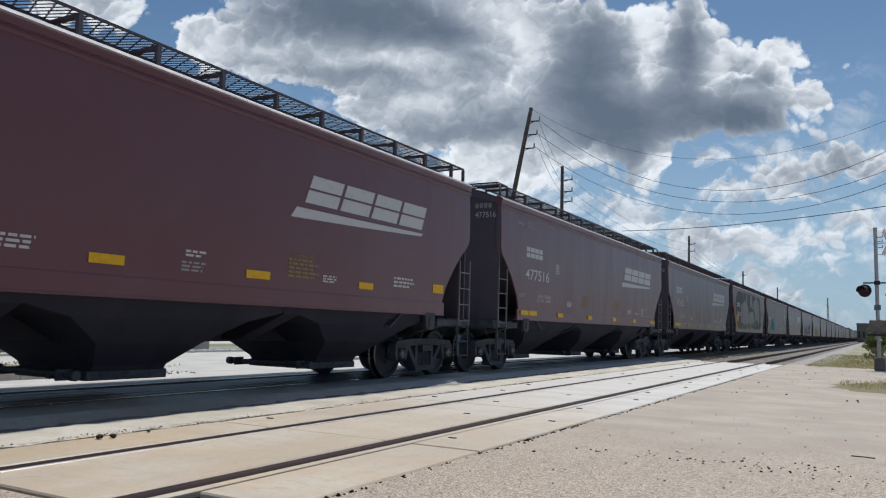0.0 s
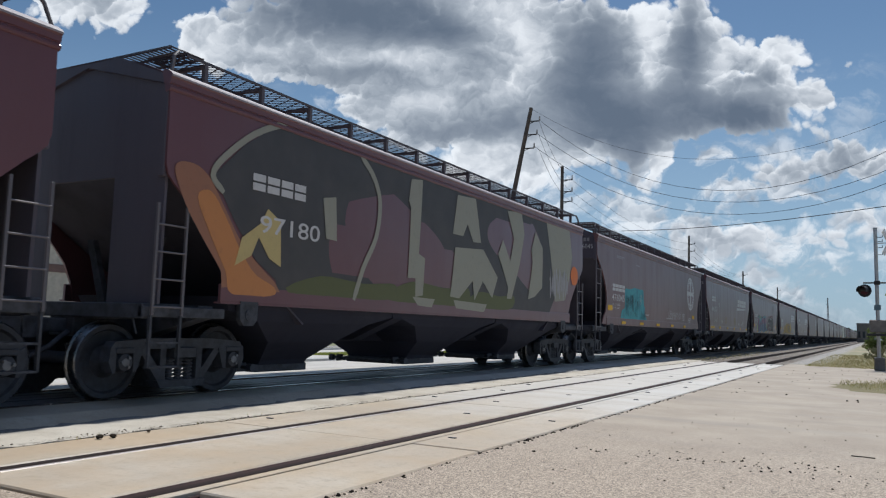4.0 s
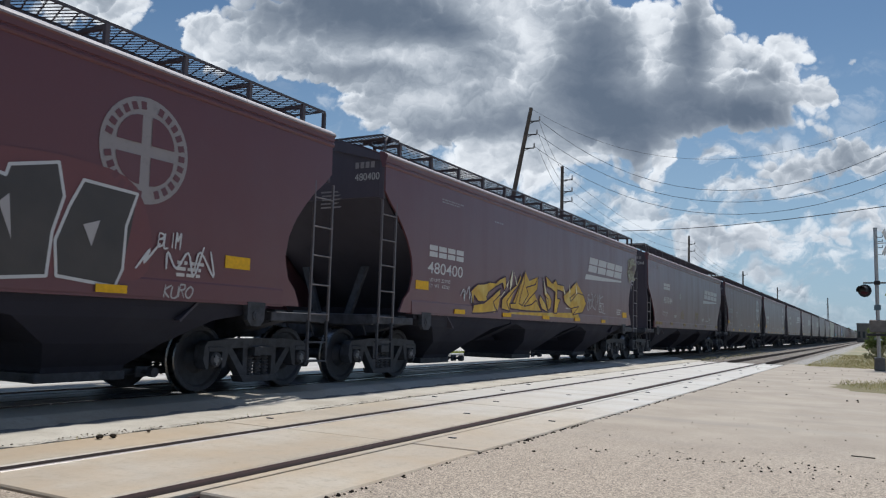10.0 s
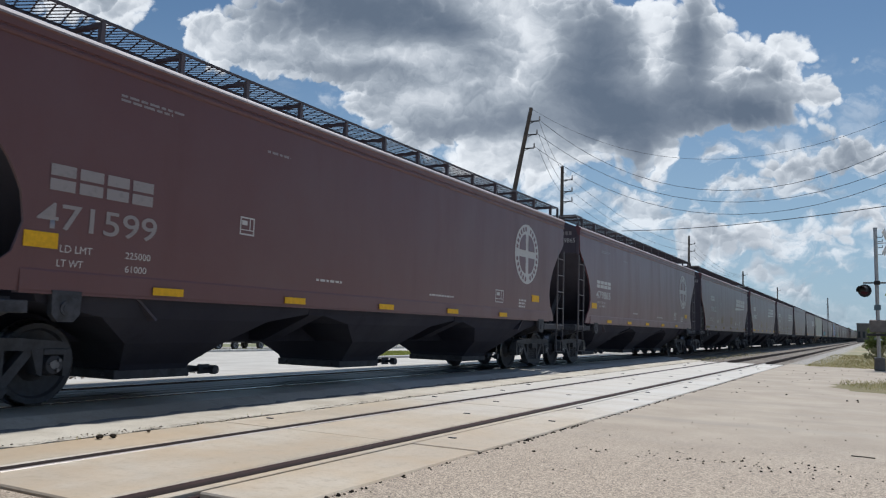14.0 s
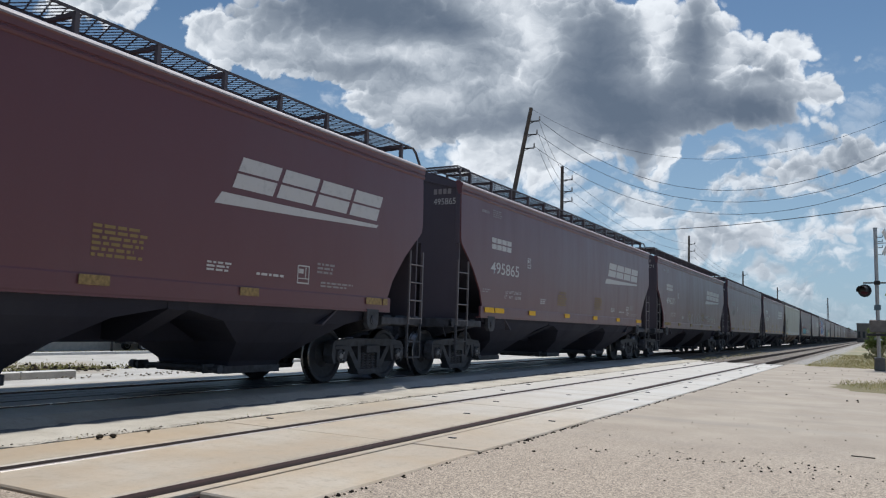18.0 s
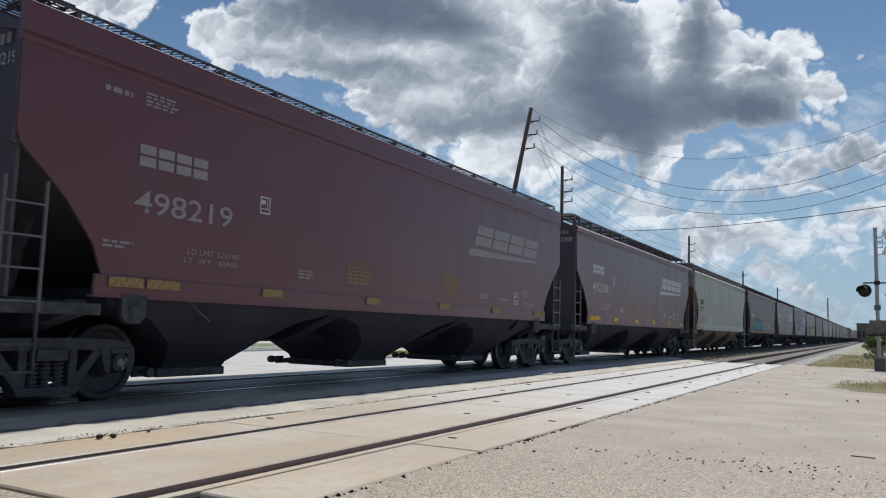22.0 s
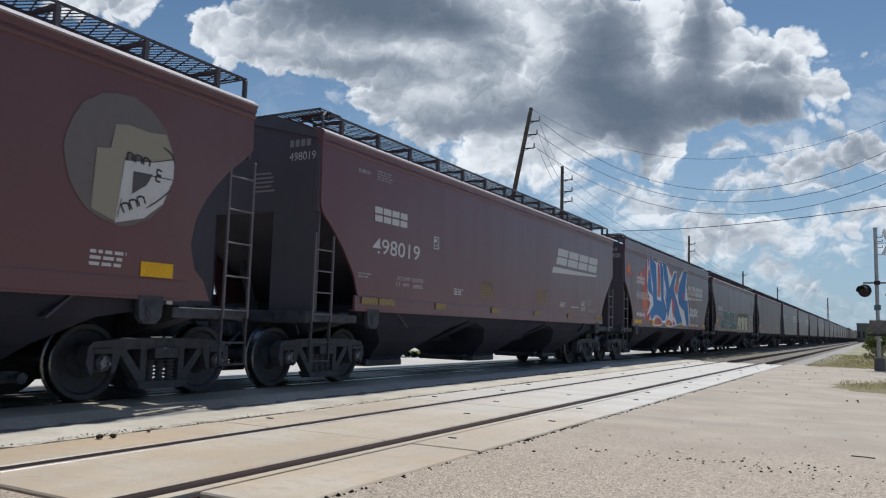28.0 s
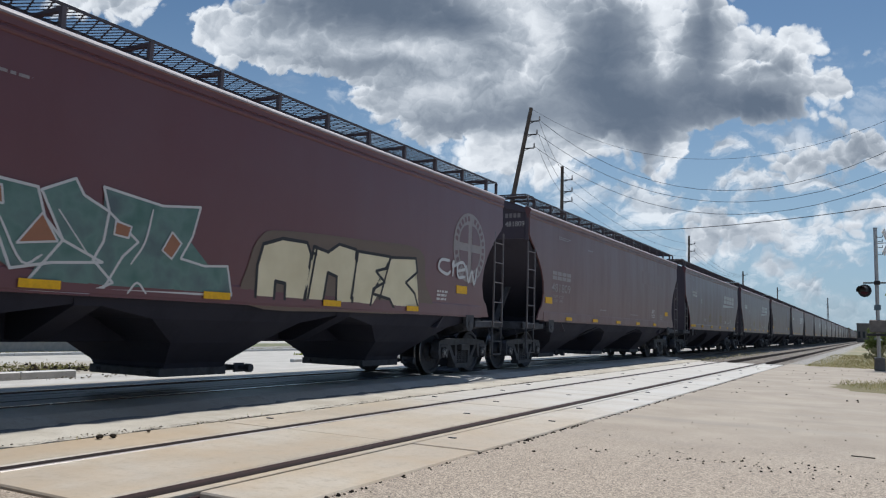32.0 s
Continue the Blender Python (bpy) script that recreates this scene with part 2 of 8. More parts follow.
    cover = n.math("MULTIPLY", n.band(n.math("DIVIDE", n.math("SUBTRACT", dens, 0.40), n.band(low, 0.06, 0.26, 0.50, 0.26)), 0.0, 1.0), n.band(low, 0.0, 0.10, 0.55, 1.0))
    # sunlit from above and behind: thin edges glow, thick middles go grey, billows are bright on top
    thick = n.math("ADD", n.math("MULTIPLY", n.band(dens, 0.42, 1.3), 0.33), n.math("MULTIPLY", shade, n.math("MULTIPLY", front, 0.52)))
    thick = n.math("ADD", thick, n.math("MULTIPLY", calm, 0.85))
    calmer = n.band(shade, 0.05, 0.7, 1.0, 0.22)
    puffs = n.math("MULTIPLY", tops, n.band(dens, 0.55, 1.25, 0.85, 0.25))
    thick = n.math("SUBTRACT", thick, n.math("MULTIPLY", n.math("ADD", puffs, n.math("MULTIPLY", rim, 1.2)), calmer))
    thick = n.math("DIVIDE", n.math("ADD", thick, 0.32), 1.30)
    ramp = n.add("ShaderNodeValToRGB")
    n.put(ramp.inputs[0], thick)
    cr = ramp.color_ramp
    cr.interpolation = "B_SPLINE"
    cr.elements[0].position, cr.elements[0].color = 0.0, (0.96, 0.965, 0.97, 1)
    cr.elements[1].position, cr.elements[1].color = 1.0, (0.125, 0.16, 0.215, 1)
    for pos, c in ((0.24, (0.80, 0.81, 0.825)), (0.38, (0.60, 0.625, 0.66)), (0.50, (0.44, 0.475, 0.52)), (0.64, (0.30, 0.335, 0.385)), (0.82, (0.195, 0.23, 0.285))):
        e = cr.elements.new(pos)
        e.color = (*c, 1)
    glow = n.add("ShaderNodeEmission", {"Color": ramp.outputs[0], "Strength": 0.85})
    clear = n.add("ShaderNodeBsdfTransparent", {"Color": (0.335, 0.39, 0.41)})
    # thin haze that whitens towards the skyline
    haze = n.add("ShaderNodeEmission", {"Color": (0.46, 0.62, 0.78), "Strength": 0.72})
    back = n.add("ShaderNodeMixShader", {0: n.band(low, 0.0, 0.40, 0.68, 0.0), 1: clear.outputs[0], 2: haze.outputs[0]})
    veil = n.math("MULTIPLY", n.math("MULTIPLY", field(CLOUD_VEIL, cw), n.band(n.noise(n.vec("MULTIPLY", cw, (0.8, 1.3, 1)), 1.3, 6, 0.6), 0.44, 0.64)), front)
    cover = n.math("MAXIMUM", cover, n.math("MINIMUM", veil, 0.85))
    mix = n.add("ShaderNodeMixShader", {0: cover, 1: back.outputs[0], 2: glow.outputs[0]})
    n.put(n.out.inputs["Surface"], mix.outputs[0])
    n.mat.cycles.emission_sampling = "NONE"
    return n.mat


# heaps of cloud: across, down, half width, half height, weight
CLOUD_HEAPS = [
    (1.3, 0.0, 1.2, 0.5, 1.2), (3.5, 0.62, 0.5, 0.32, 1.0), (4.2, 0.95, 0.7, 0.36, 1.1), (6.1, 0.2, 2.0, 0.8, 1.5), (5.6, 1.15, 1.0, 0.30, 1.0), (7.0, 1.45, 1.1, 0.55, 1.2),
    (8.2, 1.6, 1.1, 0.8, 1.2), (8.7, 0.4, 1.0, 0.8, 1.2), (7.7, 2.3, 0.9, 0.45, 1.3), (6.8, 1.95, 0.6, 0.38, 1.0), (9.5, 2.75, 0.8, 0.45, 0.9), (8.7, 3.0, 0.8, 0.4, 1.1), (9.3, 2.2, 0.6, 0.6, 0.8), (10.6, 0.9, 1.1, 1.1, 1.5),
    (12.2, 0.5, 0.6, 0.9, 1.0), (11.9, 2.0, 2.0, 0.45, 1.5), (11.1, 2.7, 0.55, 0.45, 0.75), (9.9, 2.35, 0.5, 0.5, 0.7),
]
CLOUD_WISPS = [
    (13.35, 1.2, 0.85, 0.5, 1.3), (13.9, 0.85, 0.35, 0.3, 0.6), (14.3, 1.8, 0.55, 0.20, 0.8), (11.65, 2.85, 0.20, 0.24, 0.9), (12.7, 4.2, 0.9, 0.42, 1.25),
    (15.1, 2.85, 0.8, 0.36, 1.4), (14.9, 4.0, 1.0, 0.45, 1.1), (13.7, 3.1, 0.55, 0.30, 1.05), (15.05, 1.2, 0.24, 0.14, 0.62), (11.3, 3.8, 0.35, 0.16, 0.7), (13.5, 4.95, 0.5, 0.22, 0.8),
    (12.1, 4.7, 0.5, 0.2, 0.8), (11.2, 3.3, 0.5, 0.25, 0.6),
]
# thin pale veils low in the sky
CLOUD_VEIL = [(14.6, 3.8, 1.4, 1.1, 0.95), (12.7, 4.3, 1.4, 0.8, 0.95), (11.4, 3.6, 1.3, 0.6, 0.8), (13.0, 3.0, 1.4, 0.5, 0.55), (15.2, 1.7, 0.7, 0.5, 0.35), (6.5, 2.0, 1.5, 0.5, 0.55), (9.4, 2.8, 1.4, 0.7, 1.3), (11.6, 3.1, 1.5, 0.5, 0.7), (14.0, 5.2, 1.8, 0.5, 0.5)]
# grey undersides
CLOUD_SHADES = [
    (5.9, 0.15, 1.7, 0.55, 1.25), (7.7, 0.55, 0.9, 0.38, 0.85), (6.2, 1.32, 0.8, 0.16, 0.55), (7.8, 2.35, 0.9, 0.25, 0.45), (9.0, 2.3, 0.6, 0.22, 0.35), (8.4, 1.15, 0.5, 0.2, 0.4),
    (10.4, 1.1, 0.65, 0.9, 1.0), (11.6, 2.05, 2.0, 0.45, 1.15), (13.4, 2.12, 0.75, 0.28, 0.85), (12.15, 0.7, 0.34, 0.8, 1.1), (13.5, 1.35, 0.3, 0.22, 0.4), (11.1, 2.75, 0.5, 0.45, 0.6), (15.2, 3.05, 0.7, 0.14, 0.45),
    (14.8, 4.25, 0.8, 0.14, 0.35), (12.7, 4.45, 0.7, 0.14, 0.3), (5.2, 1.0, 0.5, 0.12, 0.3), (13.0, 1.45, 0.5, 0.10, 0.3),
]
# where the sun shines through
CLOUD_GLOWS = [
    (1.3, 0.0, 1.0, 0.4, -0.2), (3.7, 0.75, 0.7, 0.35, -0.5), (4.9, 0.85, 0.5, 0.12, -0.35), (7.0, 1.12, 1.0, 0.16, -0.6), (8.75, 0.30, 0.45, 0.36, -0.85), (9.35, 0.7, 0.28, 0.6, -0.55), (8.9, 1.65, 0.5, 0.22, -0.4),
    (7.5, 1.85, 0.6, 0.2, -0.4), (11.35, 0.45, 0.24, 0.55, -0.8), (11.6, 1.3, 0.20, 0.4, -0.75), (13.3, 0.85, 0.85, 0.30, -0.75), (12.6, 1.3, 0.2, 0.3, -0.7), (14.1, 2.15, 0.2, 0.2, -0.6), (8.7, 2.95, 0.7, 0.3, -0.45), (11.65, 2.85, 0.22, 0.26, -0.8),
    (14.3, 1.75, 0.4, 0.2, -0.4), (10.1, 0.1, 0.3, 0.2, -0.3),
]


def dome():
    bm = bmesh.new()
    R, cols, rows = 2600.0, 72, 16
    grid = []
    for j in range(rows + 1):
        el = radians(-1.5 + 49.5 * j / rows)
        grid.append([bm.verts.new((R * math.cos(el) * math.sin(2 * math.pi * i / cols), R * math.cos(el) * math.cos(2 * math.pi * i / cols), R * math.sin(el))) for i in range(cols)])
    for p, q in zip(grid, grid[1:]):
        for i in range(cols):
            bm.faces.new((p[i], p[(i + 1) % cols], q[(i + 1) % cols], q[i]))
    ob = single("backdrop_clouds", bm, cloud_material(), "broken white and grey cumulus clouds in a blue sky", "sky", kind="structure", at=EYE, smooth=True)
    return ob


CLOUDS = dome()


# ---- the ground and the tracks ----
NEAR_X, FAR_X, FAR_Z = -4.735, -8.87, 0.11
GAUGE = 0.754
ROAD_0, ROAD_1 = 3.1, 34.0


def ground_material():
    """One ground: pale worn asphalt on the road, gravel beside it, dry grass further off."""
    n = Nodes("ground")
    p = n.place()
    sep = n.add("ShaderNodeSeparateXYZ", {0: p})
    x, y = sep.outputs[0], sep.outputs[1]
    wob = n.math("MULTIPLY", n.math("SUBTRACT", n.noise(p, 0.35, 5, 0.6), 0.5), 3.0)
    stones = n.add("ShaderNodeTexVoronoi", {"Vector": p, "Scale": 105.0}).outputs["Color"]
    stones = n.add("ShaderNodeSeparateColor", {0: stones}).outputs[0]
    grain = n.noise(p, 140, 4, 0.6)
    blot = n.noise(p, 0.9, 6, 0.62)
    tyre = n.noise(p, 0.5, 5, 0.6, stretch=(0.25, 3.0, 1))
    base = n.mix(n.band(blot, 0.3, 0.72), (0.275, 0.224, 0.17), (0.36, 0.302, 0.232))
    base = n.mix(n.band(tyre, 0.45, 0.75, 0, 0.55), base, (0.235, 0.205, 0.172))
    agg = n.mix(n.math("POWER", stones, 1.3), (0.085, 0.060, 0.042), (0.60, 0.485, 0.365))
    coarse = n.math("MULTIPLY", n.band(n.math("ADD", y, wob), 10.5, 6.0), 0.8)
    base = n.mix(coarse, base, agg)
    base = n.mix(n.band(grain, 0.6, 0.8, 0, 0.35), base, (0.12, 0.11, 0.10))
    gravel = n.mix(stones, (0.10, 0.095, 0.085), (0.36, 0.33, 0.29))
    grass = n.mix(n.band(n.noise(p, 2.2, 6, 0.65), 0.3, 0.7), (0.17, 0.145, 0.075), (0.30, 0.25, 0.145))
    grass = n.mix(n.band(n.noise(p, 0.11, 4, 0.6), 0.4, 0.65, 0, 0.6), grass, (0.10, 0.125, 0.035))
    off = n.math("ADD", y, n.math("MULTIPLY", wob, 0.7))
    far = n.math("MULTIPLY", n.band(off, ROAD_1 + 0.2, ROAD_1 + 2.2), n.band(n.math("ADD", x, wob), -15.0, -13.0))
    side = n.math("MULTIPLY", n.band(n.math("ADD", x, wob), -90.0, -94.0), 1.0)
    col = n.mix(far, base, grass)
    col = n.mix(side, col, grass)
    lot = n.band(n.math("ADD", x, n.math("MULTIPLY", wob, 0.3)), -11.3, -12.2)
    pale = n.mix(n.band(blot, 0.3, 0.7), (0.36, 0.335, 0.295), (0.47, 0.445, 0.40))
    col = n.mix(n.math("MULTIPLY", lot, n.math("SUBTRACT", 1.0, side)), col, pale)
    # a bare verge beside the lot, then the kerbed street behind it
    soil = n.mix(n.band(n.noise(p, 1.1, 6, 0.65), 0.35, 0.7), (0.27, 0.225, 0.165), (0.40, 0.355, 0.28))
    dirt = n.math("MULTIPLY", n.math("MULTIPLY", n.band(n.math("ADD", x, n.math("MULTIPLY", wob, 0.5)), -15.2, -16.6), n.band(n.math("ADD", x, wob), -29.0, -26.0)),
                  n.band(n.math("ADD", off, n.math("MULTIPLY", x, 0.70)), 2.2, 0.8))
    col = n.mix(n.math("MULTIPLY", dirt, 0.85), col, soil)
    lawnish = n.mix(n.band(n.noise(p, 1.4, 5, 0.6), 0.35, 0.7), (0.085, 0.10, 0.03), (0.20, 0.19, 0.09))
    col = n.mix(n.math("MULTIPLY", n.band(x, -38.1, -38.3), n.band(x, -41.1, -40.9)), col, lawnish)
    street = n.mix(n.band(tyre, 0.3, 0.7), (0.16, 0.15, 0.14), (0.24, 0.225, 0.205))
    col = n.mix(n.math("MULTIPLY", n.band(x, -40.95, -41.1), n.band(x, -48.1, -47.9)), col, street)
    col = n.mix(n.math("MULTIPLY", n.band(x, -48.2, -48.4), n.band(x, -60.0, -59.0)), col, lawnish)
    bed = n.math("MULTIPLY", n.band(n.math("ADD", x, n.math("MULTIPLY", wob, 0.3)), -1.6, -2.4), n.band(x, -14.5, -13.0))
    col = n.mix(n.math("MULTIPLY", far, bed), col, gravel)
    hgt = n.math("ADD", n.math("MULTIPLY", stones, n.math("MULTIPLY_ADD", coarse, 0.8, 0.1)), n.math("MULTIPLY", grain, 0.4))
    return n.finish(col, 0.72, 0.0, n.bump(hgt, 0.5, 0.006), 0.4)


def concrete_material(name, a, b):
    n = Nodes(name)
    p = n.place()
    rnd = n.add("ShaderNodeObjectInfo").outputs["Random"]
    blot = n.noise(p, 0.9, 6, 0.62)
    fine = n.noise(p, 60, 5, 0.65)
    spots = n.noise(p, 7, 4, 0.7)
    c = n.mix(n.band(blot, 0.3, 0.7), a, b)
    c = n.mix(n.math("MULTIPLY", rnd, 0.3), c, tuple(v * 0.72 for v in b))
    stain = n.noise(p, 0.45, 5, 0.6, stretch=(1.6, 0.6, 1))
    c = n.mix(n.band(stain, 0.42, 0.62, 0, 0.75), c, tuple(v * w for v, w in zip(a, (0.84, 0.85, 0.90))))
    tyre = n.noise(p, 0.8, 4, 0.6, stretch=(0.22, 3.0, 1))
    c = n.mix(n.band(tyre, 0.5, 0.72, 0, 0.3), c, tuple(v * 0.6 for v in b))
    c = n.mix(n.band(spots, 0.48, 0.74, 0, 0.5), c, tuple(v * 0.6 for v in a))
    mott = n.noise(p, 19, 5, 0.7)
    c = n.mix(n.band(mott, 0.5, 0.7, 0, 0.4), c, tuple(v * 0.62 for v in a))
    c = n.mix(n.band(fine, 0.5, 0.75, 0, 0.45), c, tuple(v * 0.6 for v in a))
    pit = n.add("ShaderNodeTexVoronoi", {"Vector": p, "Scale": 26.0, "Randomness": 1.0}).outputs["Distance"]
    c = n.mix(n.math("MULTIPLY", n.band(pit, 0.13, 0.07), n.band(spots, 0.46, 0.6)), c, tuple(v * 0.4 for v in a))
    far_along = n.add("ShaderNodeSeparateXYZ", {0: p}).outputs[1]
    rusty = n.math("MULTIPLY", n.band(n.noise(p, 0.7, 6, 0.6), 0.36, 0.66), n.band(n.math("ADD", far_along, n.math("MULTIPLY", blot, 3.0)), 11.5, 6.0, 0.1, 0.55))
    c = n.mix(rusty, c, tuple(v * w for v, w in zip(a, (0.98, 0.84, 0.68))))
    # slabs whiten further along: grazing sky sheen put into the colour
    far_sheen = n.math("MULTIPLY", n.band(n.math("ADD", far_along, n.math("MULTIPLY", blot, 4.0)), 10.0, 14.5), n.band(tyre, 0.75, 0.4, 0.25, 0.62))
    c = n.mix(far_sheen, c, tuple(min(0.58, v * w) for v, w in zip(b, (1.08, 1.16, 1.32))))
    return n.finish(c, 0.48, 0.0, n.bump(n.math("ADD", n.math("MULTIPLY", fine, 0.5), spots), 0.3, 0.006), 0.45)


MAT_GROUND = ground_material()
MAT_CONCRETE = concrete_material("worn crossing concrete", (0.470, 0.384, 0.275), (0.545, 0.490, 0.410))
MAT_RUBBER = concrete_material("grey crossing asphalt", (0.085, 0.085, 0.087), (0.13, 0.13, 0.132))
MAT_STRIP = concrete_material("dusty asphalt strip", (0.33, 0.29, 0.23), (0.42, 0.375, 0.305))
MAT_SEAL = plain("greasy rubber seal", (0.036, 0.020, 0.019), 0.8, 0.0, 0.4, 10, spec=0.15)
MAT_RAIL = plain("rusty rail steel", (0.085, 0.050, 0.035), 0.65, 0.4, 0.4, 14)
MAT_RAILTOP = plain("worn rail head", (0.52, 0.47, 0.45), 0.42, 0.7, 0.2, 3, bumpy=0.04)
MAT_RAILTOP_BRIGHT = plain("polished rail head", (0.62, 0.60, 0.58), 0.20, 1.0, 0.1, 3, bumpy=0.02)
MAT_RAILTOP_DULL = plain("rust-filmed rail head", (0.018, 0.011, 0.010), 0.75, 0.0, 0.35, 5, spec=0.12, bumpy=0.1)


def strip_material():
    """Pale dust over asphalt by the slabs; bare asphalt nearer the busy rail, its dark tone deepening the train's
    shadow, the line between them wandering.
    """
    n = Nodes("dust and asphalt between the tracks")
    p = n.place()
    sep = n.add("ShaderNodeSeparateXYZ", {0: p})
    wander = n.math("MULTIPLY", n.math("SUBTRACT", n.noise(p, 0.8, 5, 0.6, stretch=(0.1, 1, 0.1)), 0.5), 0.5)
    edge = n.math("ADD", n.math("ADD", sep.outputs[0], wander), n.math("MULTIPLY", n.math("SUBTRACT", n.noise(p, 14, 4, 0.65), 0.5), 0.10))
    dust = n.mix(n.band(n.noise(p, 1.3, 6, 0.65), 0.3, 0.7), (0.36, 0.315, 0.25), (0.50, 0.455, 0.38))
    dust = n.mix(n.band(n.noise(p, 55, 5, 0.7), 0.52, 0.75, 0, 0.55), dust, (0.17, 0.145, 0.11))
    # dark tone begins at the train's shadow edge, shade put into the colour
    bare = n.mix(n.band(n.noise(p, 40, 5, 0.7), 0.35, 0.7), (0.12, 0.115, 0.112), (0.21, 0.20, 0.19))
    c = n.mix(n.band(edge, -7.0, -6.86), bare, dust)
    crumb = n.noise(p, 9, 5, 0.7)
    c = n.mix(n.math("MULTIPLY", n.band(edge, -6.46, -6.30), n.band(crumb, 0.46, 0.6)), c, (0.10, 0.085, 0.065))
    return n.finish(c, 0.75, 0.0, n.bump(n.math("ADD", n.noise(p, 55, 5, 0.7), n.math("MULTIPLY", crumb, 2.0)), 0.6, 0.008), 0.3)


def ballast_material():
    n = Nodes("grey ballast stone")
    p = n.place()
    cell = n.add("ShaderNodeTexVoronoi", {"Vector": p, "Scale": 22.0})
    tone = n.add("ShaderNodeSeparateColor", {0: cell.outputs["Color"]}).outputs[0]
    c = n.mix(tone, (0.09, 0.075, 0.065), (0.30, 0.27, 0.235))
    c = n.mix(n.band(n.noise(p, 0.7, 4, 0.6), 0.4, 0.7, 0, 0.5), c, (0.13, 0.095, 0.07))
    return n.finish(c, 0.9, 0.0, n.bump(n.math("SUBTRACT", 1.0, cell.outputs["Distance"]), 0.9, 0.03), 0.2)


MAT_BALLAST = ballast_material()
MAT_TIE = plain("weathered timber sleeper", (0.07, 0.055, 0.045), 0.85, 0, 0.4, 5)
MAT_WOOD = plain("weathered utility pole wood", (0.095, 0.075, 0.06), 0.85, 0, 0.4, 4)
MAT_WIRE = plain("dark cable", (0.02, 0.02, 0.022), 0.6, 0, 0.2, 4)


def ground():
    bm = bmesh.new()
    xs = [-2400, -600, -200, -90, -60, -34, -18, -11.3, -10.76, -10.74, -3.14, -3.12, 3, 12, 40, 150, 600, 2400]
    ys = [-2400, -300, -60, -15, 0, 15, 34, 60, 120, 300, 800, 2400]
    def level(x):
        pts = [(-60, -1.35), (-34, -0.95), (-18, -0.32), (-11.3, -0.02)]
        if -10.75 < x < -3.13:
            return -0.21
        if x >= -11.3:
            return -0.02
        if x <= -60:
            return -1.35
        for (x0, z0), (x1, z1) in zip(pts, pts[1:]):
            if x0 <= x <= x1:
                return z0 + (z1 - z0) * (x - x0) / (x1 - x0)
    grid = [[bm.verts.new((x, y, level(x))) for x in xs] for y in ys]
    for p, q in zip(grid, grid[1:]):
        for i in range(len(xs) - 1):
            bm.faces.new((p[i], p[i + 1], q[i + 1], q[i]))
    single("ground", bm, MAT_GROUND, "pale worn asphalt road with gravel edges and dry grass verges", "ground", kind="structure")


def rail_mesh(y0, y1, head):
    """One rail: foot, web, head; the head's top is bright."""
    out = [(-0.07, -0.17), (0.07, -0.17), (0.07, -0.155), (0.012, -0.14), (0.012, -0.045), (0.036, -0.035), (0.036, -0.010), (0.022, 0.0),
           (-0.028, 0.0), (-0.036, -0.006), (-0.036, -0.035), (-0.012, -0.045), (-0.012, -0.14), (-0.07, -0.155)]
    bm = bmesh.new()
    slab(bm, out, "y", y0, y1)
    me = to_mesh("rail", bm, [MAT_RAIL, head])
    for f in me.polygons:
        if f.normal.z > 0.4 and f.center.z > -0.012:
            f.material_index = 1
    return me


def track(name, x, z, label, ballast):
    top = thing(name, label, "railway track", "parallel railway tracks", "structure", at=(x, 0, z))
    me = rail_mesh(-40, 900, MAT_RAILTOP_DULL if ballast == "quiet" else MAT_RAILTOP_BRIGHT)
    for s in (-GAUGE, GAUGE):
        ob = part("rail", me, None, top, at=(s, 0, 0))
        if s > 0:
            ob.rotation_euler = (0, 0, math.pi)
            ob.location.y = 860
    # bed of stone beyond the road, with a shoulder, and the sleepers in it
    for y0, y1 in ((ROAD_1 + 0.6, 900), (-40, ROAD_0 - 0.25)):
        bm = bmesh.new()
        slab(bm, [(-2.3, -0.22 - z), (2.3, -0.22 - z), (1.65, -0.13), (-1.65, -0.13)], "y", y0, y1)
        part("ballast_bed", bm, MAT_BALLAST, top)
    bm = bmesh.new()
    box(bm, -1.3, 1.3, -0.11, 0.11, -0.30, -0.145, 0.012)
    tie = to_mesh("sleeper", bm, MAT_TIE)
    y, k = ROAD_1 + 0.9, 0
    while k < 90:
        part("sleeper", tie, None, top, at=(random.uniform(-0.04, 0.04), y, 0))
        y += 0.54
        k += 1
    y = ROAD_0 - 0.6
    while y > -12:
        part("sleeper", tie, None, top, at=(random.uniform(-0.04, 0.04), y, 0))
        y -= 0.54
    return top


def panel_mesh(w, l):
    """A crossing slab: chamfered edges, lifting holes left as small dark dents."""
    bm = bmesh.new()
    box(bm, -w / 2, w / 2, 0.008, l - 0.008, -0.16, 0.0, 0.012)
    return to_mesh("concrete_panel", bm, MAT_CONCRETE)


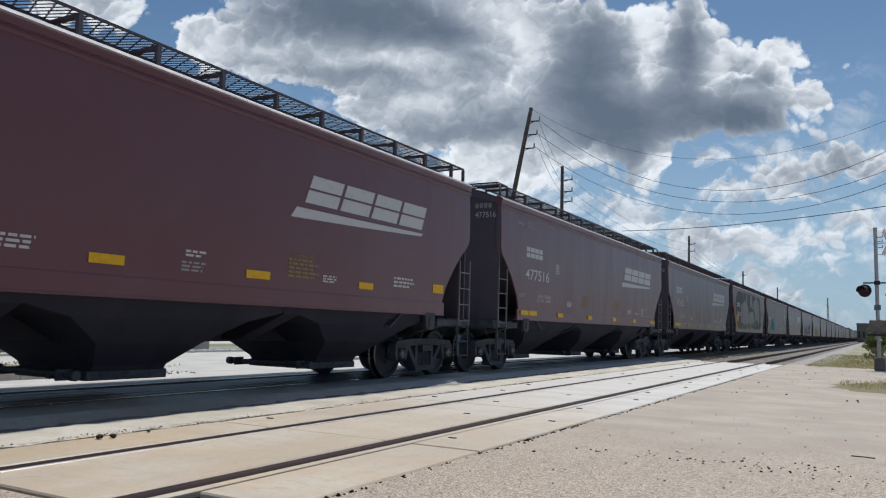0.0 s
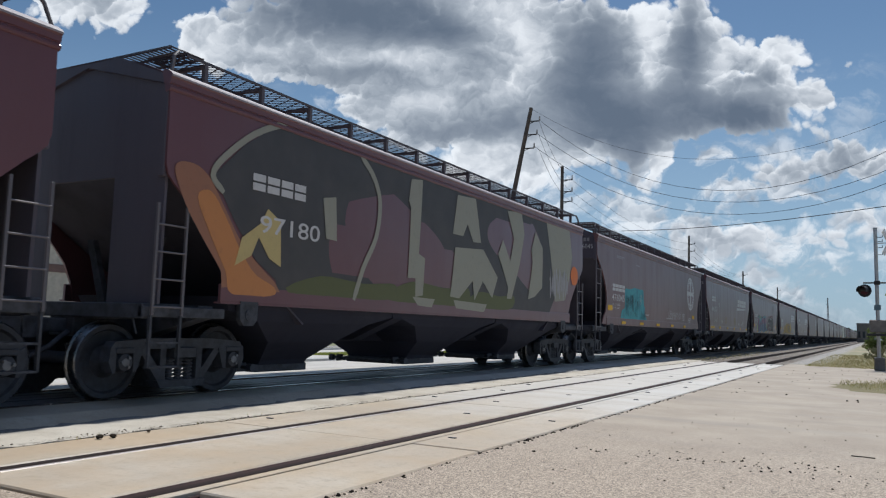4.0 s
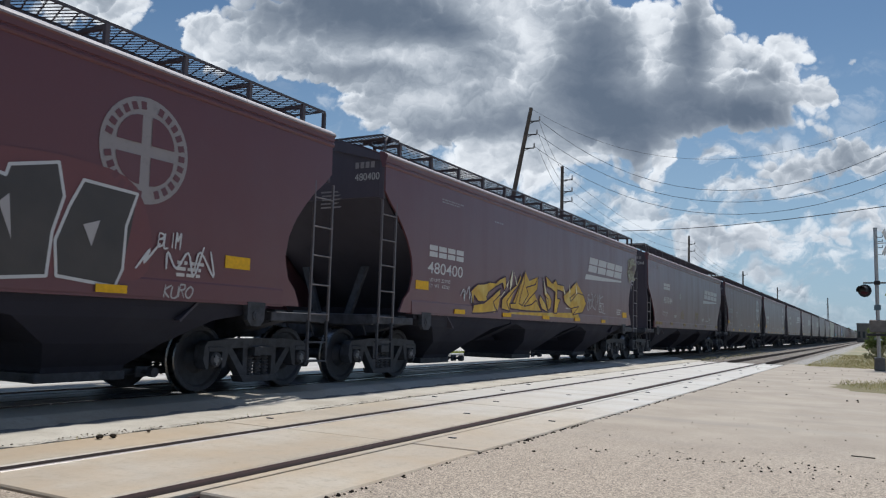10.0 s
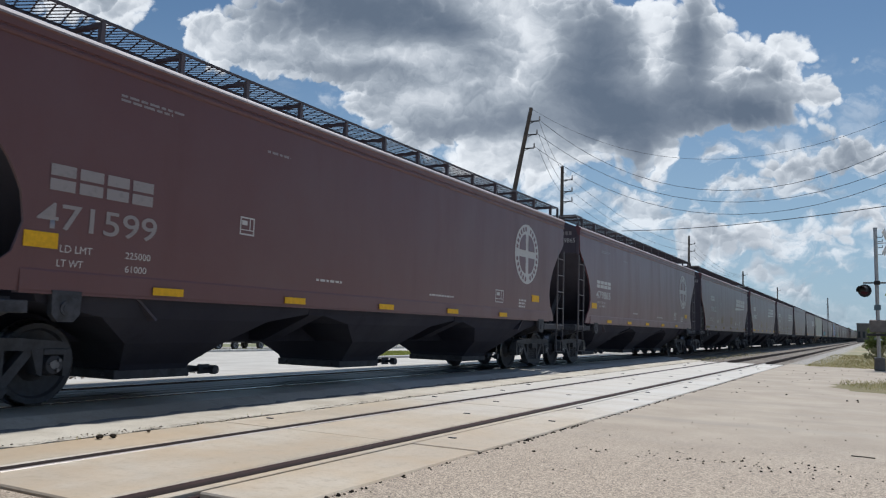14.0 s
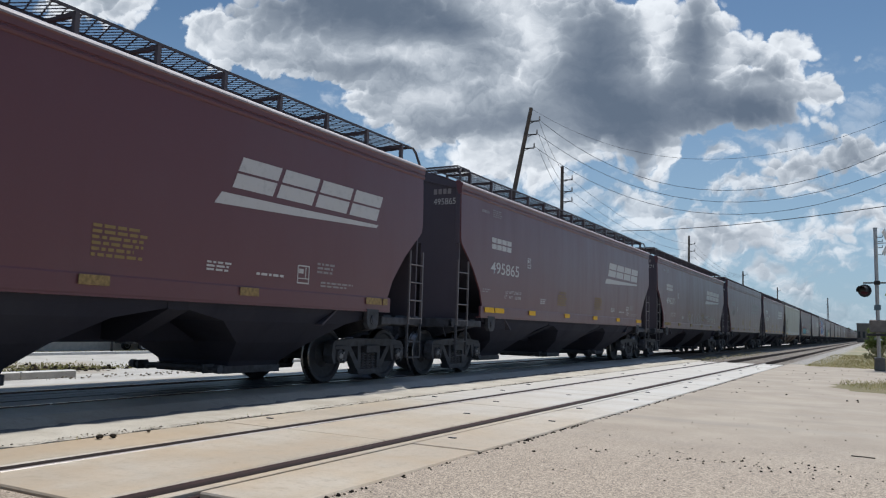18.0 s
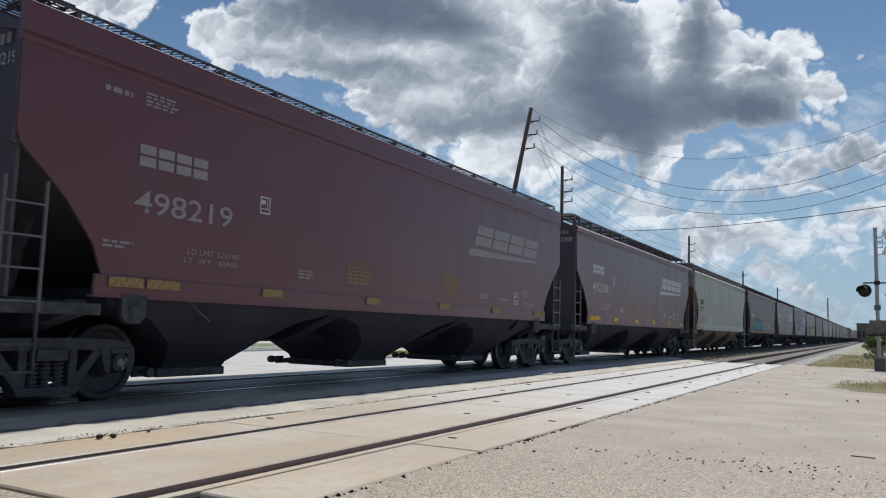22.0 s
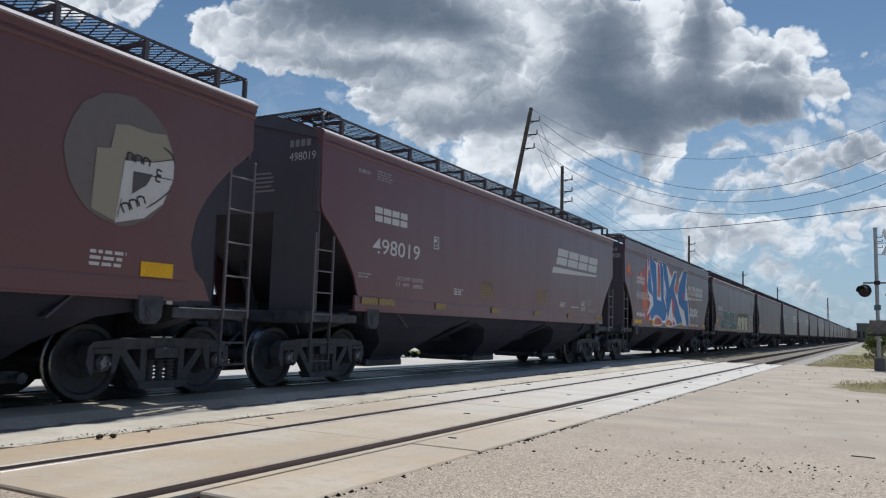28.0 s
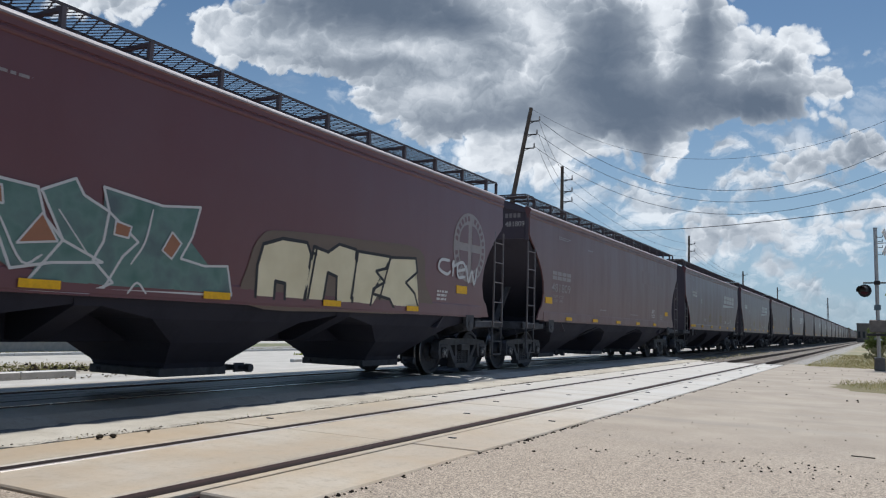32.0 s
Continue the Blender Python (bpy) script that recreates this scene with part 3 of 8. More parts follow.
def crossing():
    top = thing("level_crossing", "worn concrete crossing panels laid round two tracks", "level crossing", kind="structure")
    edges = [3.1, 6.36, 10.16, 13.96, 17.76, 21.56, 25.36, 29.16, 32.96]
    rows = ((-5.375, -4.125, 0.0), (-3.83, -3.12, -0.004), (-6.27, -5.585, -0.004))
    cache = {}
    for x0, x1, z in rows:
        for a, b in zip(edges, edges[1:]):
            if x0 == -3.83 and a < 3.2:
                a = 3.72
            key = (round(x1 - x0, 3), round(b - a, 3))
            if key not in cache:
                cache[key] = panel_mesh(*key)
            part("concrete_panel", cache[key], None, top, at=((x0 + x1) / 2, a, z + random.uniform(-0.003, 0.003)))
    bm = bmesh.new()
    for x0, x1 in ((-5.37, -4.10), (-3.93, -3.12), (-6.27, -5.55)):
        for a in edges[1:-1]:
            for t, k in ((0.3, 0.55), (0.62, 2.6)):
                if random.random() < 0.4:
                    continue
                cx, cy = x0 + (x1 - x0) * t, a + k
                box(bm, cx - 0.04, cx + 0.04, cy - 0.016, cy + 0.016, -0.006, 0.007)
    part("lifting_recess", bm, MAT_UNDER, top, "dark lifting sockets in the slabs")
    # dark seals beside the rails, and the asphalt that the slabs end against
    for x0, x1, z in ((-5.583, -5.527, -0.012), (-5.45, -5.378, -0.008), (-4.122, -4.02, -0.008), (-3.862, -3.832, -0.035)):
        bm = bmesh.new()
        box(bm, x0, x1, ROAD_0, ROAD_1, z - 0.1, z, 0.006)
        part("flangeway_seal", bm, MAT_SEAL, top, "dark greasy rubber seal beside the rail")
    bm = bmesh.new()
    box(bm, -3.943, -3.864, ROAD_0, ROAD_1, -0.12, -0.006, 0.006)
    part("rail_seal", bm, MAT_CONCRETE, top, "narrow concrete filler beside the rail")
    bm = bmesh.new()
    box(bm, -5.374, -5.328, ROAD_0, ROAD_1, -0.04, 0.004, 0.003)
    part("edge_angle", bm, MAT_RAILTOP, top, "worn bright steel edge of the slabs")
    bm = bmesh.new()
    box(bm, -5.44, -4.03, 1.2, ROAD_0 - 0.012, -0.2, -0.02)
    part("asphalt_apron", bm, MAT_GROUND, top, "coarse asphalt between the rails")
    # far track: dark grey panels that also carry the train's shade in their colour
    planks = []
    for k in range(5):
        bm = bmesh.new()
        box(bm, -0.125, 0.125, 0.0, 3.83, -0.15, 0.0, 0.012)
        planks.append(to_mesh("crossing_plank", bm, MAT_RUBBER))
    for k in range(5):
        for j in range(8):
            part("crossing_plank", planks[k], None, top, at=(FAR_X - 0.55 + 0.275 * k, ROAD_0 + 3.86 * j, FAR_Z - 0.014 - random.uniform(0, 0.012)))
    for s in (-1, 1):
        bm = bmesh.new()
        slab(bm, [(s * 0.80, -0.2), (s * 1.55, -0.2), (s * 1.95, -0.135), (s * 1.5, -0.02), (s * 0.80, -0.012)], "y", ROAD_0, ROAD_1)
        part("field_panel", bm, MAT_STRIP, top, "dusty asphalt beside the rail", at=(FAR_X, 0, FAR_Z))
    # dusty strip between the tracks, lumpy, its edge against the slabs broken
    bm = bmesh.new()
    rr = random.Random(41)
    cols = [(-7.6, 0.06), (-7.35, 0.04), (-7.1, 0.02), (-6.9, 0.014), (-6.7, 0.008), (-6.5, 0.002), (-6.38, -0.003), (-6.292, -0.006)]
    rows, y = [], ROAD_0
    while y < ROAD_1:
        ring = []
        for j, (x, z) in enumerate(cols):
            if j == len(cols) - 1:
                x -= abs(rr.gauss(0, 0.018)) + (0.06 if rr.random() < 0.08 else 0.0)
            ring.append(bm.verts.new((x, y, z + (rr.uniform(-0.008, 0.008) if 0 < j else 0.0))))
        ring.append(bm.verts.new((ring[-1].co.x, y, -0.09)))
        rows.append(ring)
        y += 0.14
    for p, q in zip(rows, rows[1:]):
        for i in range(len(p) - 1):
            bm.faces.new((p[i], p[i + 1], q[i + 1], q[i]))
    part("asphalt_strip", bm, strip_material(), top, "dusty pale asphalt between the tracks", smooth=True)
    bm = bmesh.new()
    box(bm, -6.45, -6.26, ROAD_0, ROAD_1, -0.16, -0.075)
    part("joint_filler", bm, MAT_SEAL, top, "dark dirt in the joint beside the slabs")


ground()
track("track_near", NEAR_X, 0.0, "worn steel rails set in a concrete road crossing", "quiet")
track("track_far", FAR_X, FAR_Z, "steel rails on ballast under the passing train", "busy")
crossing()


# ---- the train: covered hopper cars ----
BULGE = 0.03


def side_x(z):
    return 1.56 + BULGE * (1 - ((z - 2.6) / 1.35) ** 2)


def cut_at(kind, z):
    """How far the side sheet's end is cut back at height z."""
    if kind == "M":
        prof = [(1.2, 1.12), (1.4, 1.10), (1.76, 0.95), (2.19, 0.60), (2.5, 0.26), (2.64, 0.08), (2.75, 0.0), (4.5, 0.0)]
    else:
        prof = [(1.2, 0.60), (1.46, 0.74), (1.6, 0.90), (1.9, 0.99), (2.2, 0.94), (2.45, 0.82), (2.7, 0.62), (2.93, 0.40), (3.12, 0.16), (3.28, 0.0), (4.5, 0.0)]
    for (z0, a), (z1, b) in zip(prof, prof[1:]):
        if z <= z1:
            return a + (b - a) * max(0, (z - z0)) / (z1 - z0)
    return 0.0


def side_sheet(kind, L, s):
    bm = bmesh.new()
    zs = [1.22, 1.34, 1.46, 1.6, 1.75, 1.9, 2.05, 2.2, 2.35, 2.5, 2.6, 2.7, 2.82, 2.93, 3.03, 3.12, 3.2, 3.28, 3.5, 3.7, 3.88]
    rows = []
    for inner in (0.0, 0.035):
        grid = []
        for z in zs:
            c = cut_at(kind, z)
            ys = [c, c + 0.25] + [1.4 + (L - 2.8) * i / 12 for i in range(13)] + [L - c - 0.25, L - c]
            grid.append([bm.verts.new((s * (side_x(z) - inner), y, z)) for y in ys])
        for p, q in zip(grid, grid[1:]):
            for i in range(len(p) - 1):
                bm.faces.new((p[i], p[i + 1], q[i + 1], q[i]))
        rows.append(grid)
    a, b = rows
    for i in range(len(zs) - 1):
        for k in (0, -1):
            bm.faces.new((a[i][k], a[i + 1][k], b[i + 1][k], b[i][k]))
    for k in range(len(a[0]) - 1):
        for r in (0, -1):
            bm.faces.new((a[r][k], a[r][k + 1], b[r][k + 1], b[r][k]))
    return bm


def roof_mesh(L, mat):
    bm = bmesh.new()
    slab(bm, [(1.56, 3.90), (1.1, 4.10), (0.62, 4.24), (0.36, 4.28), (-0.36, 4.28), (-0.62, 4.24), (-1.1, 4.10), (-1.56, 3.90),
              (-1.5, 3.86), (-0.6, 4.18), (0.6, 4.18), (1.5, 3.86)], "y", 0.02, L - 0.02)
    return to_mesh("roof", bm, mat)


def end_wall(kind, L, end, mat):
    """Upper end sheet with a pressed frame, and the long slope sheet beneath it."""
    zc = 2.72 if kind == "M" else 3.2
    bm = bmesh.new()

    def yy(y):
        return y if end == 0 else L - y
    y0, y1 = sorted((yy(0.05), yy(0.09)))
    # on one class flat plates carry the wall down to the sill beside the slope
    foot = [(-1.52, 1.16), (-0.62, 1.16), (-0.62, zc), (0.62, zc), (0.62, 1.16), (1.52, 1.16)] if kind == "M" else [(-1.52, zc), (1.52, zc)]
    slab(bm, foot + [(1.53, 3.88), (0.62, 4.22), (-0.62, 4.22), (-1.53, 3.88)], "y", y0, y1)
    for s in (-1, 1):
        y0, y1 = sorted((yy(-0.01), yy(0.05)))
        box(bm, s * 1.50 - 0.05, s * 1.50 + 0.05, y0, y1 + (0.01 if end == 0 else 0.0), zc - 0.05, 3.9, 0.012)
    y0, y1 = sorted((yy(0.0), yy(0.05)))
    slab(bm, [(-1.53, 3.80), (0, 4.20), (1.53, 3.80), (1.53, 3.90), (0.62, 4.25), (-0.62, 4.25), (-1.53, 3.90)], "y", y0, y1)
    return to_mesh("end_wall", bm, mat)


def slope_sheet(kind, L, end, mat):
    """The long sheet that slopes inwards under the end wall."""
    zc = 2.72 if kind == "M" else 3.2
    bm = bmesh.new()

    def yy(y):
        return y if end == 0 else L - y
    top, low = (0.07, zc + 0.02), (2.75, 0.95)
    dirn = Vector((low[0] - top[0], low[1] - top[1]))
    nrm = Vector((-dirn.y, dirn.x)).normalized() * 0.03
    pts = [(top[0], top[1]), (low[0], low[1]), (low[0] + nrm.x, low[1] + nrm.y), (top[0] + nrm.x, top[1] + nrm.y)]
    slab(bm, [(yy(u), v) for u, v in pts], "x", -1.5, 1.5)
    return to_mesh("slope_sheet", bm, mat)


def hopper_bay(c, pitch, mat):
    """A bay funnel: full width at the sill, drawn in towards its outlet."""
    bm = bmesh.new()
    levels = [(1.30, pitch / 2 - 0.02, 1.50), (1.12, pitch / 2 - 0.12, 1.46), (0.98, 1.35, 1.38), (0.68, 0.80, 1.10), (0.40, 0.55, 0.74), (0.30, 0.53, 0.68)]
    rings = [[bm.verts.new((sx * hx, c + sy * hy, z)) for sx, sy in ((-1, -1), (1, -1), (1, 1), (-1, 1))] for z, hy, hx in levels]
    for p, q in zip(rings, rings[1:]):
        for i in range(4):
            bm.faces.new((p[i], p[(i + 1) % 4], q[(i + 1) % 4], q[i]))
    bm.faces.new(rings[-1])
    bm.faces.new(rings[0][::-1])
    return to_mesh("hopper_bay", bm, mat)


def center_sill(L):
    """The box beam that runs the car's length, with cross bearers between the bays."""
    bm = bmesh.new()
    box(bm, -0.30, 0.30, 0.9, L - 0.9, 0.67, 1.05, 0.015)
    for k in (1, 2):
        y = 1.15 + (L - 2.3) * k / 3
        slab(bm, [(-1.48, 1.24), (-1.48, 1.10), (-0.6, 0.70), (0.6, 0.70), (1.48, 1.10), (1.48, 1.24)], "y", y - 0.16, y + 0.16)
    return to_mesh("center_sill", bm, MAT_SHADED_UNDER)


def gate_mesh():
    """A sliding outlet gate with its frame and pinion shaft."""
    bm = bmesh.new()
    box(bm, -0.70, 0.70, -0.60, 0.60, 0.22, 0.335, 0.01)
    box(bm, -0.55, 0.55, 0.60, 0.90, 0.29, 0.34, 0.008)
    for x in (-0.5, 0.5):
        box(bm, x - 0.03, x + 0.03, -0.66, 0.96, 0.255, 0.30, 0.006)
    rod(bm, (-0.82, 0.88, 0.305), (0.82, 0.88, 0.305), 0.028)
    for x in (-0.86, 0.86):
        rod(bm, (x - 0.05, 0.88, 0.305), (x + 0.05, 0.88, 0.305), 0.062, 8)
        box(bm, x * 0.78 - 0.02, x * 0.78 + 0.02, 0.78, 0.98, 0.24, 0.37, 0.006)
    return to_mesh("outlet_gate", bm, MAT_UNDER)


BOARD_Z, BOARD_IN, BOARD_OUT = 4.29, 0.83, 1.42


def grating(y0, y1, x0, x1, z, pitch=0.092):
    """See-through running board: edge bars, slanting strips that cross as diamonds, and straight bars at both ends."""
    bm = bmesh.new()
    for x in (x0, x1):
        box(bm, x - 0.010, x + 0.010, y0, y1, z - 0.032, z)
    w, lean, r = x1 - x0, 0.24, 0.0095
    k = int((y1 - y0 - lean) / pitch)
    for i in range(k + 1):
        y = y0 + (y1 - y0 - lean) * i / k
        slab(bm, [(x0, y - r), (x1, y + lean - r), (x1, y + lean + r), (x0, y + r)], "z", z - 0.016, z - 0.009)
        if i % 2 == 0:
            slab(bm, [(x0, y + lean - r), (x1, y - r), (x1, y + r), (x0, y + lean + r)], "z", z - 0.009, z - 0.004)
    for y in (y0 + 0.012, y0 + 0.08, y1 - 0.08, y1 - 0.012):
        box(bm, x0, x1, y - 0.009, y + 0.009, z - 0.018, z - 0.004)
    return bm


def board_post(s):
    """A bent plate: an upright from the roof edge, an arm under the grating and a short inner foot."""
    bm = bmesh.new()
    z, a, b = BOARD_Z, s * BOARD_IN, s * BOARD_OUT
    slab(bm, [(b + s * 0.012, z - 0.03), (b + s * 0.012, 3.95), (b - s * 0.045, 3.97), (b - s * 0.05, z - 0.085), (a + s * 0.04, z - 0.065), (a + s * 0.04, 4.15), (a, 4.16), (a, z - 0.034)], "y", -0.028, 0.028)
    return bm


def board_leg():
    bm = bmesh.new()
    box(bm, -0.035, 0.02, -0.025, 0.025, 3.94, BOARD_Z - 0.034, 0.004)
    return to_mesh("board_leg", bm, MAT_BOARD)


def ladder_mesh(h, w=0.44, rungs=5, mat=None):
    bm = bmesh.new()
    for y in (0.0, w):
        box(bm, -0.018, 0.018, y - 0.018, y + 0.018, 0, h, 0.004)
    for i in range(rungs):
        z = 0.1 + (h - 0.35) * i / (rungs - 1)
        rod(bm, (0.012, 0, z), (0.012, w, z), 0.013, 6)
    return to_mesh("ladder", bm, mat or MAT_LADDER)


def wheelset_mesh():
    bm = bmesh.new()
    rod(bm, (-1.08, 0, 0), (1.08, 0, 0), 0.085, 12)
    for s in (-1, 1):
        prof = [(0.665, 0.10), (0.665, 0.36), (0.675, 0.485), (0.695, 0.485), (0.705, 0.462), (0.80, 0.455), (0.812, 0.44), (0.81, 0.385), (0.775, 0.36), (0.745, 0.20), (0.80, 0.155), (0.83, 0.13), (0.83, 0.09)]
        lathe(bm, [(s * x, r) for x, r in prof], 32)
        lathe(bm, [(s * 0.90, 0.09), (s * 0.90, 0.125), (s * 1.06, 0.125), (s * 1.09, 0.11), (s * 1.13, 0.10), (s * 1.14, 0.05)], 14)
        for k in range(3):
            a = 2 * math.pi * k / 3
            y, z = 0.062 * math.cos(a), 0.062 * math.sin(a)
            rod(bm, (s * 1.13, y, z), (s * 1.165, y, z), 0.02, 6)
    me = to_mesh("wheelset", bm, [MAT_WHEEL, MAT_TREAD, MAT_GALV], smooth=True)
    for f in me.polygons:
        c = f.center
        r = math.hypot(c.y, c.z)
        if r > 0.44 or (0.70 < abs(c.x) < 0.815 and r > 0.452):
            f.material_index = 1
        elif abs(c.x) > 1.14:
            f.material_index = 2
    return me


def side_frame_mesh():
    """Cast truck side frame: arched top, sloping lower arms, columns and pedestals."""
    bm = bmesh.new()
    top = [(-1.08, 0.62), (-1.02, 0.70), (-0.5, 0.74), (0.5, 0.74), (1.02, 0.70), (1.08, 0.62), (1.0, 0.58), (0.45, 0.61), (-0.45, 0.61), (-1.0, 0.58)]
    slab(bm, top, "x", -0.08, 0.08)
    for s in (-1, 1):
        slab(bm, [(s * 1.08, 0.64), (s * 1.10, 0.46), (s * 1.04, 0.33), (s * 1.0, 0.33), (s * 1.0, 0.60)], "x", -0.09, 0.09)
        slab(bm, [(s * 0.76, 0.62), (s * 0.76, 0.33), (s * 0.70, 0.36), (s * 0.62, 0.62)], "x", -0.09, 0.09)
        slab(bm, [(s * 0.70, 0.64), (s * 0.58, 0.64), (s * 0.22, 0.20), (s * 0.36, 0.20)], "x", -0.07, 0.07)
        slab(bm, [(s * 0.34, 0.66), (s * 0.25, 0.66), (s * 0.25, 0.22), (s * 0.34, 0.22)], "x", -0.07, 0.07)
        box(bm, -0.10, 0.10, s * 0.885 - 0.13, s * 0.885 + 0.13, 0.56, 0.63, 0.01)
    slab(bm, [(-0.40, 0.22), (0.40, 0.22), (0.34, 0.13), (-0.34, 0.13)], "x", -0.10, 0.10)
    return to_mesh("side_frame", bm, MAT_TRUCK)


def spring_mesh():
    bm = bmesh.new()
    prof = [(0.0, 0.03)]
    for k in range(6):
        z = 0.01 + 0.046 * k
        prof += [(z, 0.045), (z + 0.006, 0.068), (z + 0.026, 0.068), (z + 0.032, 0.045)]
    prof.append((0.29, 0.03))
    lathe(bm, prof, 10)
    for v in bm.verts:
        v.co = (v.co.y, v.co.z, 0.21 + v.co.x)
    return to_mesh("coil_spring", bm, MAT_TRUCK)


def bolster_mesh():
    bm = bmesh.new()
    slab(bm, [(-1.16, 0.50), (1.16, 0.50), (1.16, 0.62), (0.4, 0.68), (-0.4, 0.68), (-1.16, 0.62)], "y", -0.18, 0.18)
    rod(bm, (0, 0, 0.66), (0, 0, 0.74), 0.2, 16)
    for y in (-0.62, 0.62):
        box(bm, -0.72, 0.72, y * 0.72 - 0.05, y * 0.72 + 0.05, 0.36, 0.46, 0.01)
    return to_mesh("bolster", bm, MAT_TRUCK)


def coupler_mesh(s):
    """Knuckle coupler with its shank, cut lever and air hose; s points outwards."""
    bm = bmesh.new()
    box(bm, -0.10, 0.10, min(0, s * 0.55), max(0, s * 0.55), 0.78, 0.96, 0.02)
    slab(bm, [(-0.17, s * 0.50), (0.17, s * 0.50), (0.20, s * 0.72), (0.06, s * 0.76), (0.02, s * 0.66), (-0.10, s * 0.66), (-0.14, s * 0.80), (-0.20, s * 0.72)], "z", 0.72, 1.02)
    pipe(bm, [(0.15, s * 0.1, 0.98), (1.25, s * 0.05, 0.98), (1.32, s * 0.05, 0.80)], 0.014)
    pipe(bm, [(0.28, s * 0.2, 0.80), (0.3, s * 0.45, 0.62), (0.2, s * 0.68, 0.48), (0.12, s * 0.76, 0.52)], 0.03)
    return to_mesh("coupler", bm, MAT_UNDER)


def end_frame_mesh(L, end):
    """Sill at the car's end: draft sill, end beam, platform, brake gear."""
    bm = bmesh.new()

    def yy(a, b):
        return (a, b) if end == 0 else (L - b, L - a)
    a, b = yy(-0.14, 0.02)
    box(bm, -1.5, 1.5, a, b, 0.98, 1.16, 0.012)
    for s in (-1, 1):
        a, b = yy(-0.14, 1.15)
        box(bm, s * 1.47 - 0.05, s * 1.47 + 0.05, a, b, 1.0, 1.13, 0.01)
    a, b = yy(-0.1, 2.4)
    box(bm, -0.24, 0.24, a, b, 0.74, 1.06, 0.015)
    a, b = yy(0.75, 1.0)
    slab(bm, [(-1.45, 1.16), (-1.45, 1.0), (-0.4, 0.72), (0.4, 0.72), (1.45, 1.0), (1.45, 1.16)], "y", a, b)
    a, b = yy(0.0, 0.55)
    box(bm, -1.4, 1.4, a, b, 1.135, 1.165)
    a, b = yy(0.72, 0.80)
    for s in (-1, 1):
        slab(bm, [(s * 0.25, 1.1), (s * 0.4, 1.1), (s * 0.75, 2.05), (s * 0.62, 2.05)], "y", a, b)
    return to_mesh("end_frame", bm, MAT_UNDER)


def sill_mesh(L, mat):
    bm = bmesh.new()
    slab(bm, [(-0.03, 1.22), (0.010, 1.22), (0.014, 1.24), (0.014, 1.43), (0.006, 1.45), (-0.03, 1.45)], "y", 1.0, L - 1.0)
    box(bm, -0.10, 0.02, 1.0, L - 1.0, 1.20, 1.222)
    return to_mesh("side_sill", bm, mat)


def chord_mesh(L, mat, pale, tall=False):
    """The rolled roof edge with a groove under it; the tall kind stands as a flat fascia."""
    bm = bmesh.new()
    top = [(-0.04, 4.09), (0.018, 4.127), (0.030, 4.118), (0.033, 3.88)] if tall else [(-0.12, 3.955), (-0.09, 3.985), (-0.03, 3.97), (0.045, 3.925), (0.062, 3.90), (0.060, 3.878)]
    groove = [(0.040, 3.86), (0.037, 3.80), (0.020, 3.793), (0.022, 3.776), (0.036, 3.760), (0.037, 3.735), (0.030, 3.715), (0.010, 3.705), (-0.04, 3.69)]
    slab(bm, top + groove, "y", -0.02, L + 0.02)
    me = to_mesh("top_chord", bm, [mat, pale])
    # upward faces get the pale paint, standing in for sun on them
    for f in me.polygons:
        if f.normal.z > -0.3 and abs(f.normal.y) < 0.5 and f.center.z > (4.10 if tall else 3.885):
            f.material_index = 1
    return me


def reservoir_mesh():
    bm = bmesh.new()
    lathe(bm, [(-0.42, 0.05), (-0.40, 0.16), (-0.36, 0.19), (0.36, 0.19), (0.40, 0.16), (0.42, 0.05)], 16)
    box(bm, 0.55, 0.78, -0.14, 0.14, -0.15, 0.15, 0.02)
    pipe(bm, [(0.4, 0, 0), (0.6, 0.05, 0.05)], 0.025)
    return to_mesh("air_reservoir", bm, MAT_TRUCK)


def brake_wheel_mesh():
    bm = bmesh.new()
    k = 20
    ring = [(0.26 * math.cos(2 * math.pi * i / k), 0, 0.26 * math.sin(2 * math.pi * i / k)) for i in range(k + 1)]
    pipe(bm, ring, 0.014, 6)
    for i in range(5):
        a = 2 * math.pi * i / 5
        rod(bm, (0, 0, 0), (0.26 * math.cos(a), 0, 0.26 * math.sin(a)), 0.012, 6)
    rod(bm, (0, -0.03, 0), (0, 0.12, 0), 0.04, 8)
    box(bm, -0.14, 0.14, 0.1, 0.24, -0.22, 0.22, 0.02)
    return to_mesh("brake_wheel", bm, MAT_LADDER)


def jack_pad_mesh(mat):
    bm = bmesh.new()
    slab(bm, [(0, 1.24), (0.34, 1.24), (0.33, 1.0), (0.26, 0.92), (0.08, 0.92), (0.01, 1.0)], "x", -0.05, 0.03)
    rod(bm, (-0.02, 0.17, 1.06), (0.045, 0.17, 1.06), 0.075, 14)
    rod(bm, (0.04, 0.17, 1.06), (0.052, 0.17, 1.06), 0.045, 12)
    return to_mesh("jack_pad", bm, mat)


def hatch_mesh(L):
    bm = bmesh.new()
    slab(bm, [(-0.33, 4.26), (0.33, 4.26), (0.36, 4.33), (0.28, 4.38), (-0.28, 4.38), (-0.36, 4.33)], "y", 0.7, L - 0.7)
    for i in range(12):
        y = 1.0 + (L - 2.0) * i / 11
        box(bm, -0.38, 0.38, y - 0.03, y + 0.03, 4.34, 4.40, 0.008)
    return to_mesh("roof_hatch", bm, MAT_GALV)


SHARED = {}


def shared(key, make):
    if key not in SHARED:
        SHARED[key] = make()
    return SHARED[key]


